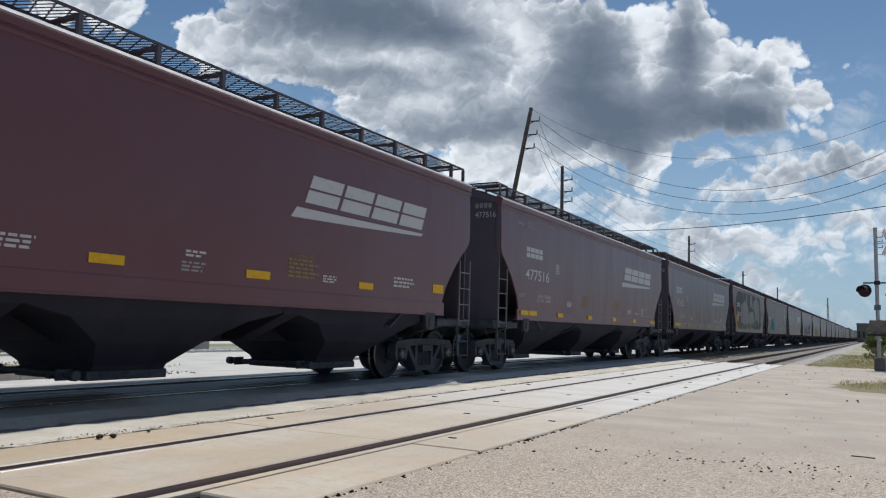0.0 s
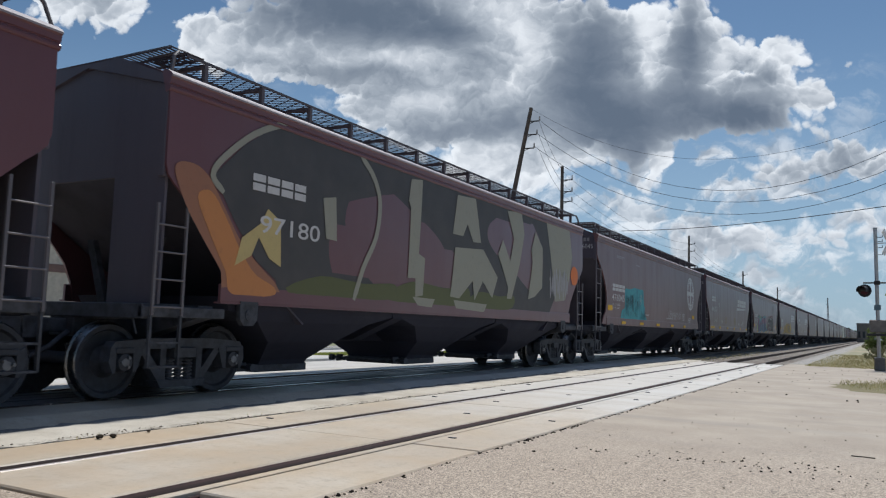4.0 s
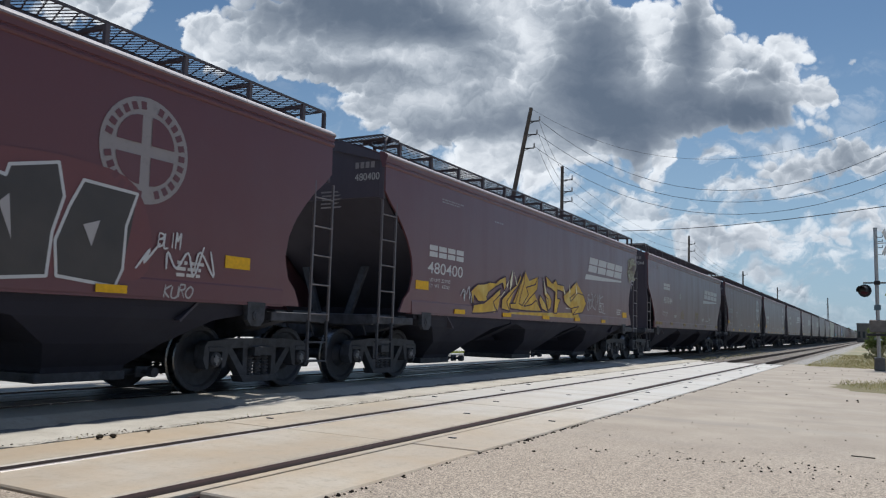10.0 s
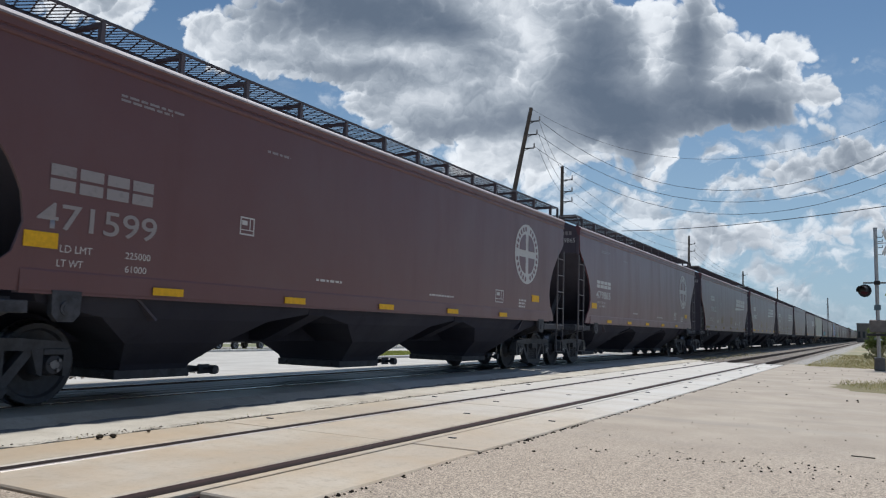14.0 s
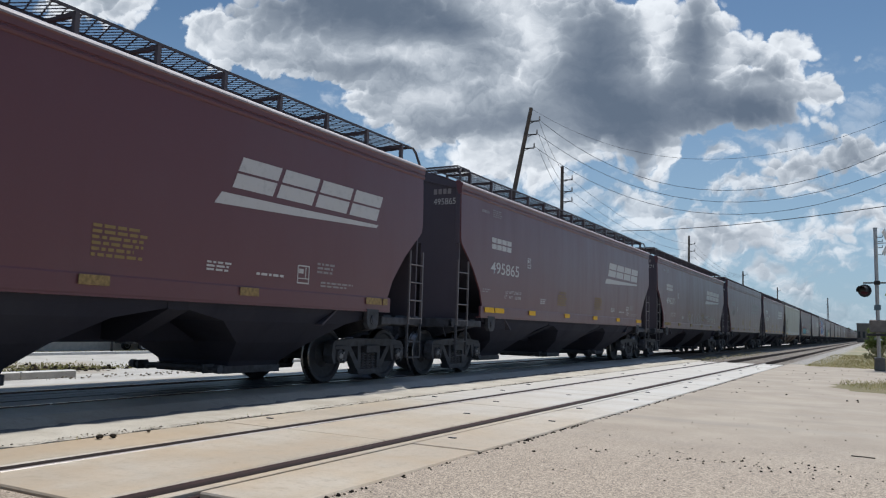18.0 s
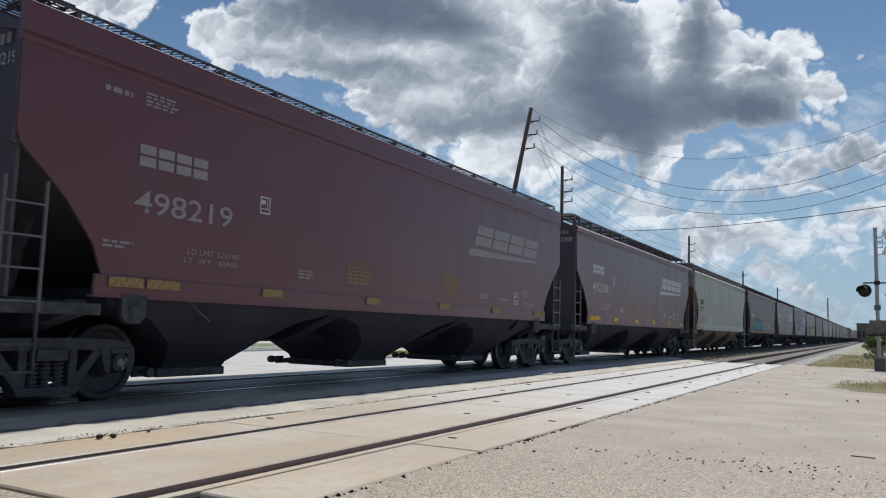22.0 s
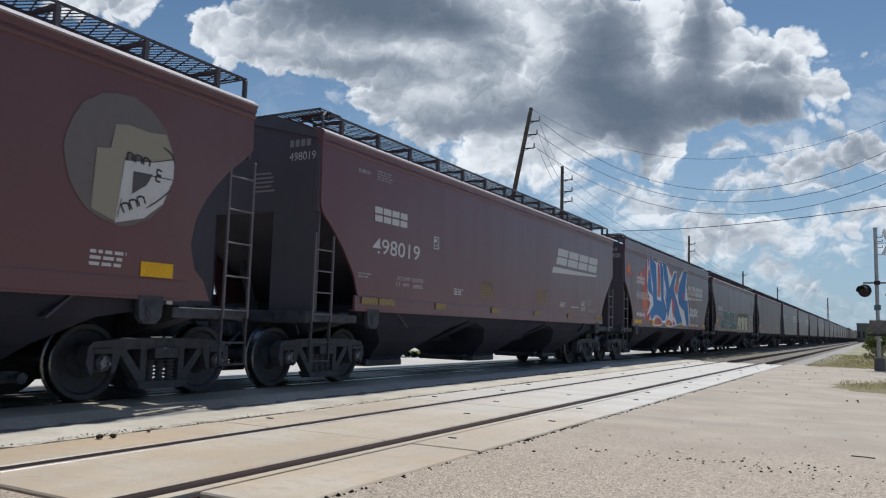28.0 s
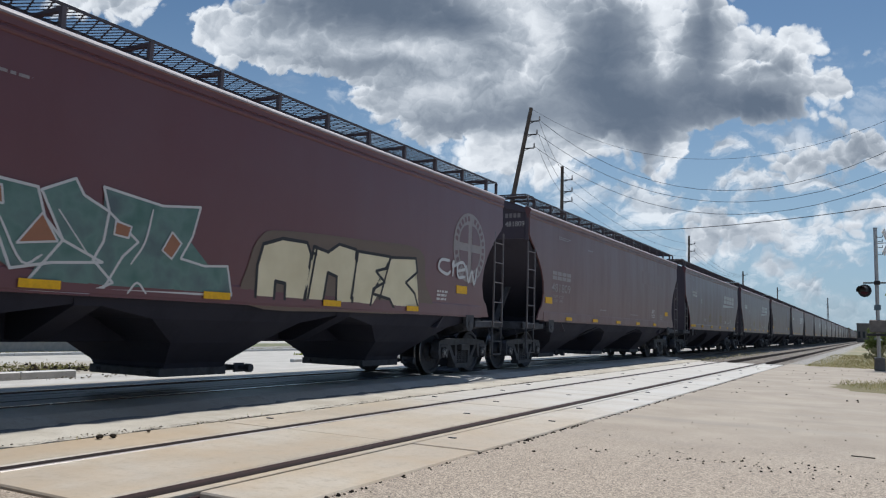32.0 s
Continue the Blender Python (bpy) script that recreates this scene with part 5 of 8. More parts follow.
def letter(car, pts, fill, line=None, w=0.03, layer=2, round_off=False, name="graffiti_letter", label=""):
    """One sprayed shape that hugs the side, with an outline over its edge."""
    if round_off:
        k, out = len(pts), []
        for i in range(k):
            p0, p1, p2, p3 = (Vector(pts[(i + j - 1) % k]) for j in range(4))
            for t in (0.0, 0.25, 0.5, 0.75):
                out.append(tuple(0.5 * (2 * p1 + (p2 - p0) * t + (2 * p0 - 5 * p1 + 4 * p2 - p3) * t * t + (3 * p1 - p0 - 3 * p2 + p3) * t ** 3)))
        pts = out
    bm = bmesh.new()
    bm.faces.new([bm.verts.new((0, y, z)) for y, z in pts])
    bmesh.ops.triangulate(bm, faces=list(bm.faces))
    for _ in range(3):
        long = [e for e in bm.edges if e.calc_length() > 0.5]
        if long:
            bmesh.ops.subdivide_edges(bm, edges=long, cuts=1)
    bmesh.ops.triangulate(bm, faces=list(bm.faces))
    for v in bm.verts:
        v.co.x = skin(v.co.y, v.co.z, layer)[0]
    ob = sticker(name, bm, fill, car, label)
    if line:
        bm = bmesh.new()
        stroke(bm, list(pts) + [pts[0]], w, layer + 0.5)
        part("outline", flat_mesh("outline", bm, line), None, ob)


SPRAY = {k: spray("sprayed " + k, c) for k, c in {
    "black": (0.0195, 0.0195, 0.0234), "pink": (0.598, 0.091, 0.182), "lime": (0.468, 0.585, 0.13),
    "orange": (0.715, 0.182, 0.039), "salmon": (0.624, 0.208, 0.156), "cream": (0.72, 0.65, 0.442),
    "white": (0.55, 0.55, 0.55), "mint": (0.208, 0.494, 0.416), "royal": (0.045, 0.185, 0.44), "snow": (0.80, 0.77, 0.77), "rose": (0.42, 0.10, 0.15), "pale_cyan": (0.17, 0.36, 0.40), "maroon": (0.16, 0.06, 0.065), "olive": (0.24, 0.21, 0.11), "haze": (0.15, 0.11, 0.085), "bone": (0.44, 0.42, 0.33), "blush": (0.34, 0.10, 0.13), "plum": (0.05, 0.022, 0.045), "rust": (0.30, 0.13, 0.07), "chalk": (0.40, 0.38, 0.38), "deep": (0.012, 0.06, 0.07), "amber": (0.50, 0.20, 0.06), "wheat": (0.52, 0.40, 0.16), "moss": (0.10, 0.105, 0.035), "aqua": (0.091, 0.351, 0.429), "ochre": (0.30, 0.285, 0.22)}.items()}


def spray_mix(name, cols, scale=1.6):
    """Sprayed fades from one colour into the next."""
    n = Nodes(name)
    f = n.noise(n.coords(), scale, 3, 0.5)
    ramp = n.add("ShaderNodeValToRGB")
    n.put(ramp.inputs[0], f)
    cr = ramp.color_ramp
    k = len(cols)
    cr.elements[0].position, cr.elements[0].color = 0.3, (*cols[0], 1)
    cr.elements[1].position, cr.elements[1].color = 0.7, (*cols[-1], 1)
    for i in range(1, k - 1):
        e = cr.elements.new(0.3 + 0.4 * i / (k - 1))
        e.color = (*cols[i], 1)
    return n.finish(ramp.outputs[0], 0.6)


MIX_BRIGHT = spray_mix("sprayed magenta to slate fades", [(0.30, 0.07, 0.14), (0.16, 0.08, 0.16), (0.07, 0.10, 0.13), (0.08, 0.12, 0.22), (0.28, 0.08, 0.15)])
MIX_GREEN = spray_mix("sprayed green fades", [(0.065, 0.145, 0.125), (0.12, 0.205, 0.185), (0.085, 0.12, 0.13)], 2.5)
MIX_GOLD = spray_mix("sprayed yellow fades", [(0.7, 0.45, 0.05), (0.525, 0.312, 0.0375), (0.625, 0.475, 0.125)], 2.0)
MIX_TEAL = spray_mix("sprayed turquoise fades", [(0.0375, 0.237, 0.263), (0.0562, 0.312, 0.338), (0.0375, 0.2, 0.237)], 3.0)
MIX_WARM = spray_mix("sprayed salmon and orange fades", [(0.625, 0.2, 0.05), (0.525, 0.15, 0.112), (0.375, 0.1, 0.112), (0.575, 0.25, 0.2)], 1.2)
MIX_CREAM = spray_mix("sprayed cream", [(0.72, 0.65, 0.45), (0.625, 0.55, 0.362)], 2.0)
MIX_ASH = spray_mix("sprayed black and smoke", [(0.05, 0.046, 0.045), (0.07, 0.062, 0.058)], 2.0)


def mark_modern(car, L, number, light=None, show_logo=True, sh=0.0, logo_at=None, dull=False):
    """Lettering of the modern class."""
    m = light or MAT_WHITE
    initials(1.45 + sh, 2.52 + sh, 2.72, 2.97, m, car)
    if number:
        words(number, 1.42 + sh, 2.95 + sh, 2.18, 2.44, m, car, "car_number", bold=0.006)
        words("LD LMT 225100", 2.24, 3.12, 1.775, 1.845, m, car, "weight_marking")
        words("LT  WT   60900", 2.20, 3.10, 1.665, 1.735, m, car, "weight_marking")
        end_number(car, number)
    if show_logo:
        logo(car, logo_at or L - 5.38, m)
    strips(car, [(1.16, 1.62), (1.67, 2.15), (3.6, 4.0), (6.08, 6.46), (8.52, 8.9), (10.9, 11.25), (L - 1.75, L - 1.3), (L - 1.25, L - 1.12)], dull=dull)
    bars(car, 1.5, 2.05, 3.42, 3.60, 4, MAT_DIM_WHITE)
    bars(car, 1.05, 1.45, 1.74, 1.84, 2, MAT_DIM_WHITE)
    bars(car, 4.35, 4.78, 1.62, 1.76, 3, m)
    bars(car, 5.55, 6.3, 1.62, 1.92, 5, MAT_DULL_YELLOW)
    words("WARNING", 5.65, 6.2, 1.94, 2.01, MAT_DULL_YELLOW, car, "warning_text")
    bars(car, 8.65, 9.4, 1.62, 2.0, 6, MAT_DULL_YELLOW)
    bars(car, 10.3, 10.8, 1.60, 1.74, 3, m)
    bars(car, 11.2, 11.9, 1.60, 1.66, 1, m)
    frame_box(car, 12.05, 1.55)
    bars(car, 12.5, 13.0, 1.72, 1.90, 3, MAT_DIM_WHITE)
    bars(car, 12.6, 13.5, 1.52, 1.62, 2, MAT_DIM_WHITE)
    frame_box(car, 5.3 if sh else 3.46, 2.45, 0.20, 0.24)
    bars(car, 0.95, 1.4, 3.44, 3.55, 1, MAT_DIM_WHITE)


def mark_older(car, L, number, light=None, ring=(13.6, 2.78, 0.72), worn=False, load="223600", tare="62400", fresh=False, low_strip=False):
    m = light or MAT_WHITE
    initials(*((1.23, 2.56, 2.26, 2.53) if fresh else (1.55, 2.98, 2.30, 2.52)), m, car)
    if fresh:
        words(number, 1.12, 2.60, 1.86, 2.13, m, car, "car_number", bold=0.006)
        end_number(car, number)
        m = MAT_WHITE
        for text, y0, y1, z0 in (("LD LMT", 1.40, 1.78, 1.635), (load, 2.20, 2.54, 1.635), ("LT WT", 1.38, 1.68, 1.485), (tare, 2.21, 2.50, 1.485)):
            words(text, y0, y1, z0, z0 + 0.075, m, car, "weight_marking")
        frame_box(car, 3.94, 2.12, 0.27, 0.24)
    elif number:
        words(number, 1.50, 2.92, 1.98, 2.20, m, car, "car_number", bold=0.006)
        words("LD LMT " + load, 1.60, 2.40, 1.83, 1.895, m, car, "weight_marking")
        words("LT  WT   " + tare, 1.60, 2.38, 1.72, 1.785, m, car, "weight_marking")
        end_number(car, number)
    if ring:
        emblem(car, *ring, mat=m if not worn else MAT_DIM_WHITE)
    strips(car, [(1.00, 1.37) if fresh else (1.10, 1.56)] + ([] if low_strip else [(L - 2.15, L - 1.7)]), 1.66, 1.82)
    if low_strip:
        strips(car, [(L - 1.70, L - 1.24)], 1.46, 1.63)
    strips(car, [(2.6, 3.05), (4.9, 5.35), (7.3, 7.75), (9.7, 10.14), (12.1, 12.5)], 1.25, 1.34)
    bars(car, 5.6, 6.4, 1.6, 1.66, 1, m)
    bars(car, 9.0, 10.2, 1.55, 1.61, 1, m)
    frame_box(car, 11.9, 1.56, 0.42, 0.28)
    bars(car, *((13.76, 14.3, 1.52, 1.72) if low_strip else (13.2, 13.7, 1.48, 1.70)), 3, m)
    bars(car, 4.4, 5.0, 3.3, 3.36, 1, MAT_DIM_WHITE)
    bars(car, 2.0, 3.0, 3.38, 3.48, 2, MAT_DIM_WHITE)


def dress(car, i, kind, number, L):
    """What is painted on one car."""
    if kind in "MD":
        light = MAT_DIM_WHITE if i in (14,) else MAT_WHITE
        if i == 3:
            letter(car, [(0.75, 2.82), (1.25, 3.3), (1.95, 3.78), (3.96, 3.8), (12.3, 3.8), (13.16, 2.64), (12.85, 1.83), (12.4, 1.32), (2.04, 1.4), (2.1, 1.52), (1.6, 1.8), (1.15, 2.28)], MIX_ASH, layer=0, name="graffiti_ground", label="dark grey sprayed panel")
            letter(car, [(0.12, 2.8), (0.35, 2.9), (0.66, 2.79), (1.01, 2.37), (1.3, 2.02), (1.7, 1.72), (2.04, 1.5), (2.04, 1.33), (1.1, 1.31), (0.98, 1.6), (0.63, 1.99), (0.3, 2.4)], SPRAY["rust"], layer=1, round_off=True, name="graffiti_flame", label="orange sprayed flame")
            letter(car, [(0.5, 2.5), (0.72, 2.6), (1.0, 2.3), (1.3, 1.9), (1.6, 1.62), (2.0, 1.46), (1.95, 1.34), (1.2, 1.33), (1.05, 1.62), (0.75, 2.05)], SPRAY["amber"], layer=2, round_off=True, name="graffiti_flame", label="bright heart of the flame")
            letter(car, [(1.3, 2.08), (1.64, 2.31), (1.77, 2.53), (2.04, 2.39), (2.02, 2.02), (2.1, 1.75), (1.85, 1.85), (1.62, 2.12), (1.5, 1.86), (1.2, 1.7)], SPRAY["wheat"], layer=3, name="graffiti_flame", label="pale yellow tongue of the flame")
            for y, z, w, h in ((3.7, 1.55, 1.4, 0.14), (6.4, 1.6, 1.5, 0.18), (9.0, 1.58, 1.2, 0.16)):
                letter(car, [(y - w, z - h), (y - 0.5 * w, z + h), (y + 0.3 * w, z + 0.7 * h), (y + w, z + h), (y + 0.8 * w, z - h)], SPRAY["moss"], layer=1, round_off=True, name="graffiti_cloud", label="dull green sprayed mist")
            spray_line(car, [(2.09, 3.82), (1.45, 3.51), (0.91, 3.08), (0.73, 2.81), (0.93, 2.62)], 0.09, "ochre", 2)
            spray_line(car, [(3.96, 3.73), (4.32, 3.45), (4.52, 3.05), (4.44, 2.45), (4.11, 1.9), (3.9, 1.37)], 0.11, "ochre", 2)
            for shape in ([(2.98, 2.88), (3.3, 2.94), (3.36, 2.26), (3.09, 2.27)],
                          [(5.54, 3.64), (5.94, 3.69), (5.85, 3.3), (5.87, 2.67), (5.72, 2.34), (6.08, 2.24), (6.06, 1.55), (5.8, 1.51), (5.83, 1.85), (5.5, 1.84), (5.68, 2.22), (5.62, 2.96), (5.45, 3.23)],
                          [(7.33, 3.64), (8.14, 3.69), (8.03, 3.3), (8.4, 2.78), (8.04, 2.76), (7.8, 3.15), (7.46, 2.98), (7.58, 2.83), (7.13, 2.83)],
                          [(7.25, 2.57), (8.52, 2.65), (9.28, 2.1), (9.04, 1.64), (8.54, 1.97), (8.19, 1.55), (8.06, 1.95), (7.5, 1.56), (7.12, 1.58), (7.59, 2.26), (7.25, 2.41)],
                          [(9.77, 3.67), (10.59, 3.75), (10.74, 3.24), (10.47, 2.49), (10.07, 1.67), (9.81, 1.66), (9.93, 2.28), (9.27, 2.63), (9.52, 2.97), (9.93, 2.53), (10.18, 3.2)],
                          [(11.45, 3.38), (11.91, 3.03), (11.76, 2.56), (11.92, 2.03), (11.47, 1.79), (11.04, 1.7), (11.32, 2.46), (11.17, 2.9)],
                          [(12.2, 3.71), (13.9, 3.73), (14.1, 3.01), (13.9, 2.39), (13.6, 1.79), (12.85, 1.72), (13.01, 2.15), (13.35, 2.66), (12.68, 3.16)],
                          [(5.7, 1.51), (6.52, 1.5), (6.42, 1.34), (5.91, 1.36)], [(7.27, 1.52), (8.79, 1.49), (8.67, 1.32), (7.39, 1.36)]):
                letter(car, shape, SPRAY["ochre"], layer=2, label="pale grey-yellow sprayed letter")
            scrawl(car, 12.4, 13.8, 1.75, 2.6, 10, SPRAY["chalk"], 15, 0.03, layer=4)
            letter(car, [(14.0, 2.55), (14.25, 2.75), (14.55, 2.62), (14.5, 2.3), (14.15, 2.25)], SPRAY["orange"], layer=2, round_off=True, name="graffiti_disc", label="orange sprayed spot")
            words("97180", 1.63, 2.93, 2.19, 2.43, MAT_WHITE, car, "car_number", bold=0.006, layer=3)
            initials(1.45, 2.6, 2.75, 2.98, MAT_WHITE, car, layer=3)
            return
        if i == 0:
            logo(car, 9.38, light, 0.03)
            strips(car, [(6.18, 6.63), (8.56, 9.02), (11.15, 11.55)], 1.56, 1.67)
            strips(car, [(13.55, 13.95)], 1.62, 1.78)
            bars(car, 5.1, 5.65, 1.62, 1.78, 3, light)
            bars(car, 7.5, 7.83, 1.74, 1.84, 2, light)
            bars(car, 7.45, 7.9, 1.56, 1.70, 3, MAT_DIM_WHITE)
            words("WARNING", 9.45, 9.95, 1.93, 1.99, MAT_DULL_YELLOW, car, "warning_text")
            bars(car, 9.4, 10.1, 1.62, 1.92, 5, MAT_DULL_YELLOW)
            bars(car, 10.2, 10.6, 1.60, 1.72, 3, light)
            bars(car, 12.18, 12.9, 1.64, 1.84, 3, light)
            return
        mark_modern(car, L, number, light, True, 0.95 if kind == "D" else 0.0, {1: 9.5, 8: 10.45, 11: 10.35}.get(i), i in (8, 11, 13, 14, 18))
        if i == 13:
            hand(car, "THE TUG IS THE DRUG!!!", 5.36, 9.25, 1.50, 1.86, SPRAY["chalk"], 0.035, 61)
            scrawl(car, 9.4, 10.5, 1.68, 1.95, 12, SPRAY["chalk"], 5, 0.016)
            scrawl(car, 10.7, 11.7, 1.66, 1.92, 12, SPRAY["chalk"], 7, 0.014)
        if i == 19:
            letter(car, [(0.2, 3.08), (0.4, 3.32), (0.6, 3.22), (0.65, 2.94), (0.9, 3.06), (1.35, 2.94), (1.85, 3.1), (2.05, 3.28), (2.25, 3.14), (2.9, 3.48), (3.9, 3.52), (4.05, 1.56), (2.75, 1.36), (2.2, 1.92), (2.85, 2.38), (1.95, 2.74), (1.4, 2.9), (0.9, 2.98), (0.6, 2.86), (0.35, 3)], MIX_WARM, layer=-1, round_off=True, name="graffiti_cloud")
            letter(car, [(6, 3), (6.45, 3.62), (6.95, 3.46), (7.55, 2.82), (6.55, 2.5)], MIX_WARM, layer=1, round_off=True, name="graffiti_cloud")
            letter(car, [(0.2, 3.08), (0.4, 3.3), (0.6, 3.2), (0.6, 2.98), (0.4, 3.02)], SPRAY["orange"], layer=1, round_off=True, name="graffiti_cloud")
            letter(car, [(3.15, 1.38), (4.05, 1.8), (5.75, 1.84), (7.35, 1.76), (10.4, 1.48), (10.4, 1.38), (5.75, 1.34)], MIX_WARM, layer=1, round_off=True, name="graffiti_cloud")
            letter(car, [(2.8, 2.9), (2.95, 3.72), (3.15, 3.94), (4.3, 3.68), (4.35, 3.36), (4.45, 3.62), (4.75, 3.9), (5.15, 3.86), (5.35, 3.94), (6.05, 3.74), (6.35, 2.9), (7.3, 3.6), (7.85, 3.56), (7.45, 2.9), (8.5, 3.48), (9.1, 3.78), (10.05, 3.82), (9.8, 3.42), (9.65, 3.1), (10, 2.48), (10.5, 1.4), (9.8, 1.32), (8.4, 1.36), (7.1, 1.28), (5.75, 1.38), (3.8, 1.44), (3.3, 1.48), (2.85, 1.62), (3.1, 1.84), (3.35, 2.1), (2.9, 2.24), (2.95, 2.42), (3.1, 2.56), (2.85, 2.74)], SPRAY["snow"], layer=3, label="white edge of the huge letters")
            letter(car, [(3.3, 3.84), (4.2, 3.62), (4.25, 2.62), (4.15, 2.28), (4.35, 2.08), (3.8, 2.02), (3.65, 2.36), (3.05, 2.5), (2.9, 2.72), (2.95, 2.92), (3.25, 3.28)], SPRAY["royal"], layer=4, label="blue graffiti letter")
            letter(car, [(3.8, 2.04), (4.15, 2.28), (5, 2.22), (5.4, 2.36), (6, 1.88), (5.75, 1.5), (5.15, 1.46), (4.5, 1.68), (4, 1.64), (3.6, 1.44), (3.25, 1.74)], SPRAY["royal"], layer=4, label="blue graffiti letter")
            letter(car, [(5, 2.18), (4.85, 3.7), (5.05, 3.78), (5.35, 3.54), (5.4, 2.32)], SPRAY["royal"], layer=4, label="blue graffiti letter")
            letter(car, [(5.35, 3.86), (5.95, 3.68), (6.2, 3.14), (6.4, 2.8), (7.35, 3.5), (7.75, 3.52), (7.1, 2.86), (7.7, 2.36), (8.85, 1.5), (7.85, 1.36), (7.2, 1.84), (6.75, 2.42), (6.05, 2.44), (6.2, 1.56), (5.95, 1.96), (5.6, 2.52), (5.45, 3.3)], SPRAY["royal"], SPRAY["black"], 0.02, layer=4, label="blue graffiti letter")
            letter(car, [(9.15, 3.7), (9.9, 3.7), (9.55, 3.26), (8.8, 2.98), (8.55, 2.62), (8.8, 2.36), (9.85, 2.46), (10.25, 1.4), (9.8, 1.34), (9.2, 1.98), (8.15, 2.24), (7.9, 2.66), (8.2, 3.02)], SPRAY["royal"], SPRAY["black"], 0.02, layer=4, label="blue graffiti letter")
            letter(car, [(3, 3.66), (3.15, 3.88), (3.2, 3.72), (3.15, 3.5), (3, 3.38)], SPRAY["pink"], layer=5, name="graffiti_facet")
            letter(car, [(3, 3.28), (3.2, 3.4), (3.15, 3.16), (3, 3)], SPRAY["pink"], layer=5, name="graffiti_facet")
            letter(car, [(4.5, 3.64), (4.75, 3.82), (4.7, 3.42), (4.5, 3.32)], SPRAY["pink"], layer=5, name="graffiti_facet")
            letter(car, [(4.55, 3.26), (4.75, 3.36), (4.75, 3.12), (4.55, 3)], SPRAY["pink"], layer=5, name="graffiti_facet")
            letter(car, [(6.8, 2.38), (7.1, 2.46), (7.4, 2.08), (7.25, 1.86), (6.95, 2.14)], SPRAY["pink"], layer=5, name="graffiti_facet")
            letter(car, [(2.9, 1.62), (3.25, 1.74), (3.35, 1.58), (3.2, 1.48)], SPRAY["pink"], layer=5, name="graffiti_facet")
            letter(car, [(4.05, 1.58), (4.5, 1.66), (4.85, 1.58), (4.7, 1.52), (4.3, 1.52)], SPRAY["pink"], layer=5, name="graffiti_facet")
            letter(car, [(5.85, 1.5), (6.15, 1.62), (6.45, 1.44), (6, 1.42)], SPRAY["pink"], layer=5, name="graffiti_facet")
            letter(car, [(6.9, 1.34), (7.25, 1.54), (7.6, 1.34)], SPRAY["pink"], layer=5, name="graffiti_facet")
            letter(car, [(8.7, 2.62), (9.1, 2.72), (9.2, 2.56), (8.8, 2.42)], SPRAY["pink"], layer=5, name="graffiti_facet")
            letter(car, [(2.9, 2.34), (3.05, 2.4), (3.2, 2.26), (2.95, 2.24)], SPRAY["pink"], layer=5, name="graffiti_facet")
            letter(car, [(3.35, 3.48), (3.45, 3.1), (3.65, 2.8), (3.7, 2.38), (3.5, 2.7), (3.35, 3.08)], SPRAY["snow"], layer=5, name="graffiti_facet")
            letter(car, [(5.35, 3.46), (5.5, 3.12), (5.8, 2.78), (5.85, 2.32), (5.55, 2.7), (5.35, 3.08)], SPRAY["snow"], layer=5, name="graffiti_facet")
            spray_line(car, [(9.9, 2.9), (10.6, 2.75), (11.2, 2.4), (11.25, 2.0), (10.9, 1.8)], 0.09, "amber", 1)
            spray_line(car, [(10.0, 3.3), (10.9, 3.0), (11.9, 2.45), (12.1, 2.1), (11.9, 1.85)], 0.06, "amber", 1)
            for patch_at in ([(4.5, 3.5), (4.82, 3.5), (4.87, 2.46), (4.4, 2.42), (4.44, 2.9)], [(7.45, 3.0), (8.2, 3.25), (8.05, 3.0), (7.75, 2.62), (7.3, 2.78)], [(6.96, 2.42), (7.23, 2.4), (7.5, 1.9), (7.3, 1.62), (6.9, 1.9)]):
                letter(car, patch_at, SPRAY["salmon"], layer=3.6, round_off=True, name="graffiti_facet", label="salmon sprayed shade")
            words("2020!", 10.4, 12.1, 1.78, 2.14, SPRAY["snow"], car, "graffiti_word", bold=0.045, layer=5, wobble=0.025)
            bm = bmesh.new()
            for k, y in enumerate((10.6, 10.95, 11.2, 11.55, 11.75)):
                quad(bm, y, y + 0.03, 1.78 - 0.05 - 0.03 * (k % 3), 1.80, 5)
            sticker("paint_drips", bm, SPRAY["snow"], car)
            letter(car, [(10.3, 1.23), (13.6, 1.23), (13.5, 1.30), (10.3, 1.29)], SPRAY["blush"], layer=5, name="graffiti_band", label="dull red sprayed line along the sill")
            scrawl(car, 10.5, 12.3, 1.31, 1.43, 14, SPRAY["snow"], 44, 0.022, layer=6)
            scrawl(car, 1.5, 2.6, 1.52, 1.72, 14, SPRAY["snow"], 12, 0.016)
            letter(car, [(3.84, 1.28), (4, 1.48), (4.44, 1.6), (4.96, 1.54), (5.24, 1.32)], MIX_WARM, SPRAY["snow"], 0.05, layer=5, round_off=True, name="graffiti_bubble")
            letter(car, [(5.86, 1.3), (6, 1.5), (6.42, 1.54), (6.88, 1.44), (7.02, 1.28)], MIX_WARM, SPRAY["snow"], 0.05, layer=5, round_off=True, name="graffiti_bubble")
        return
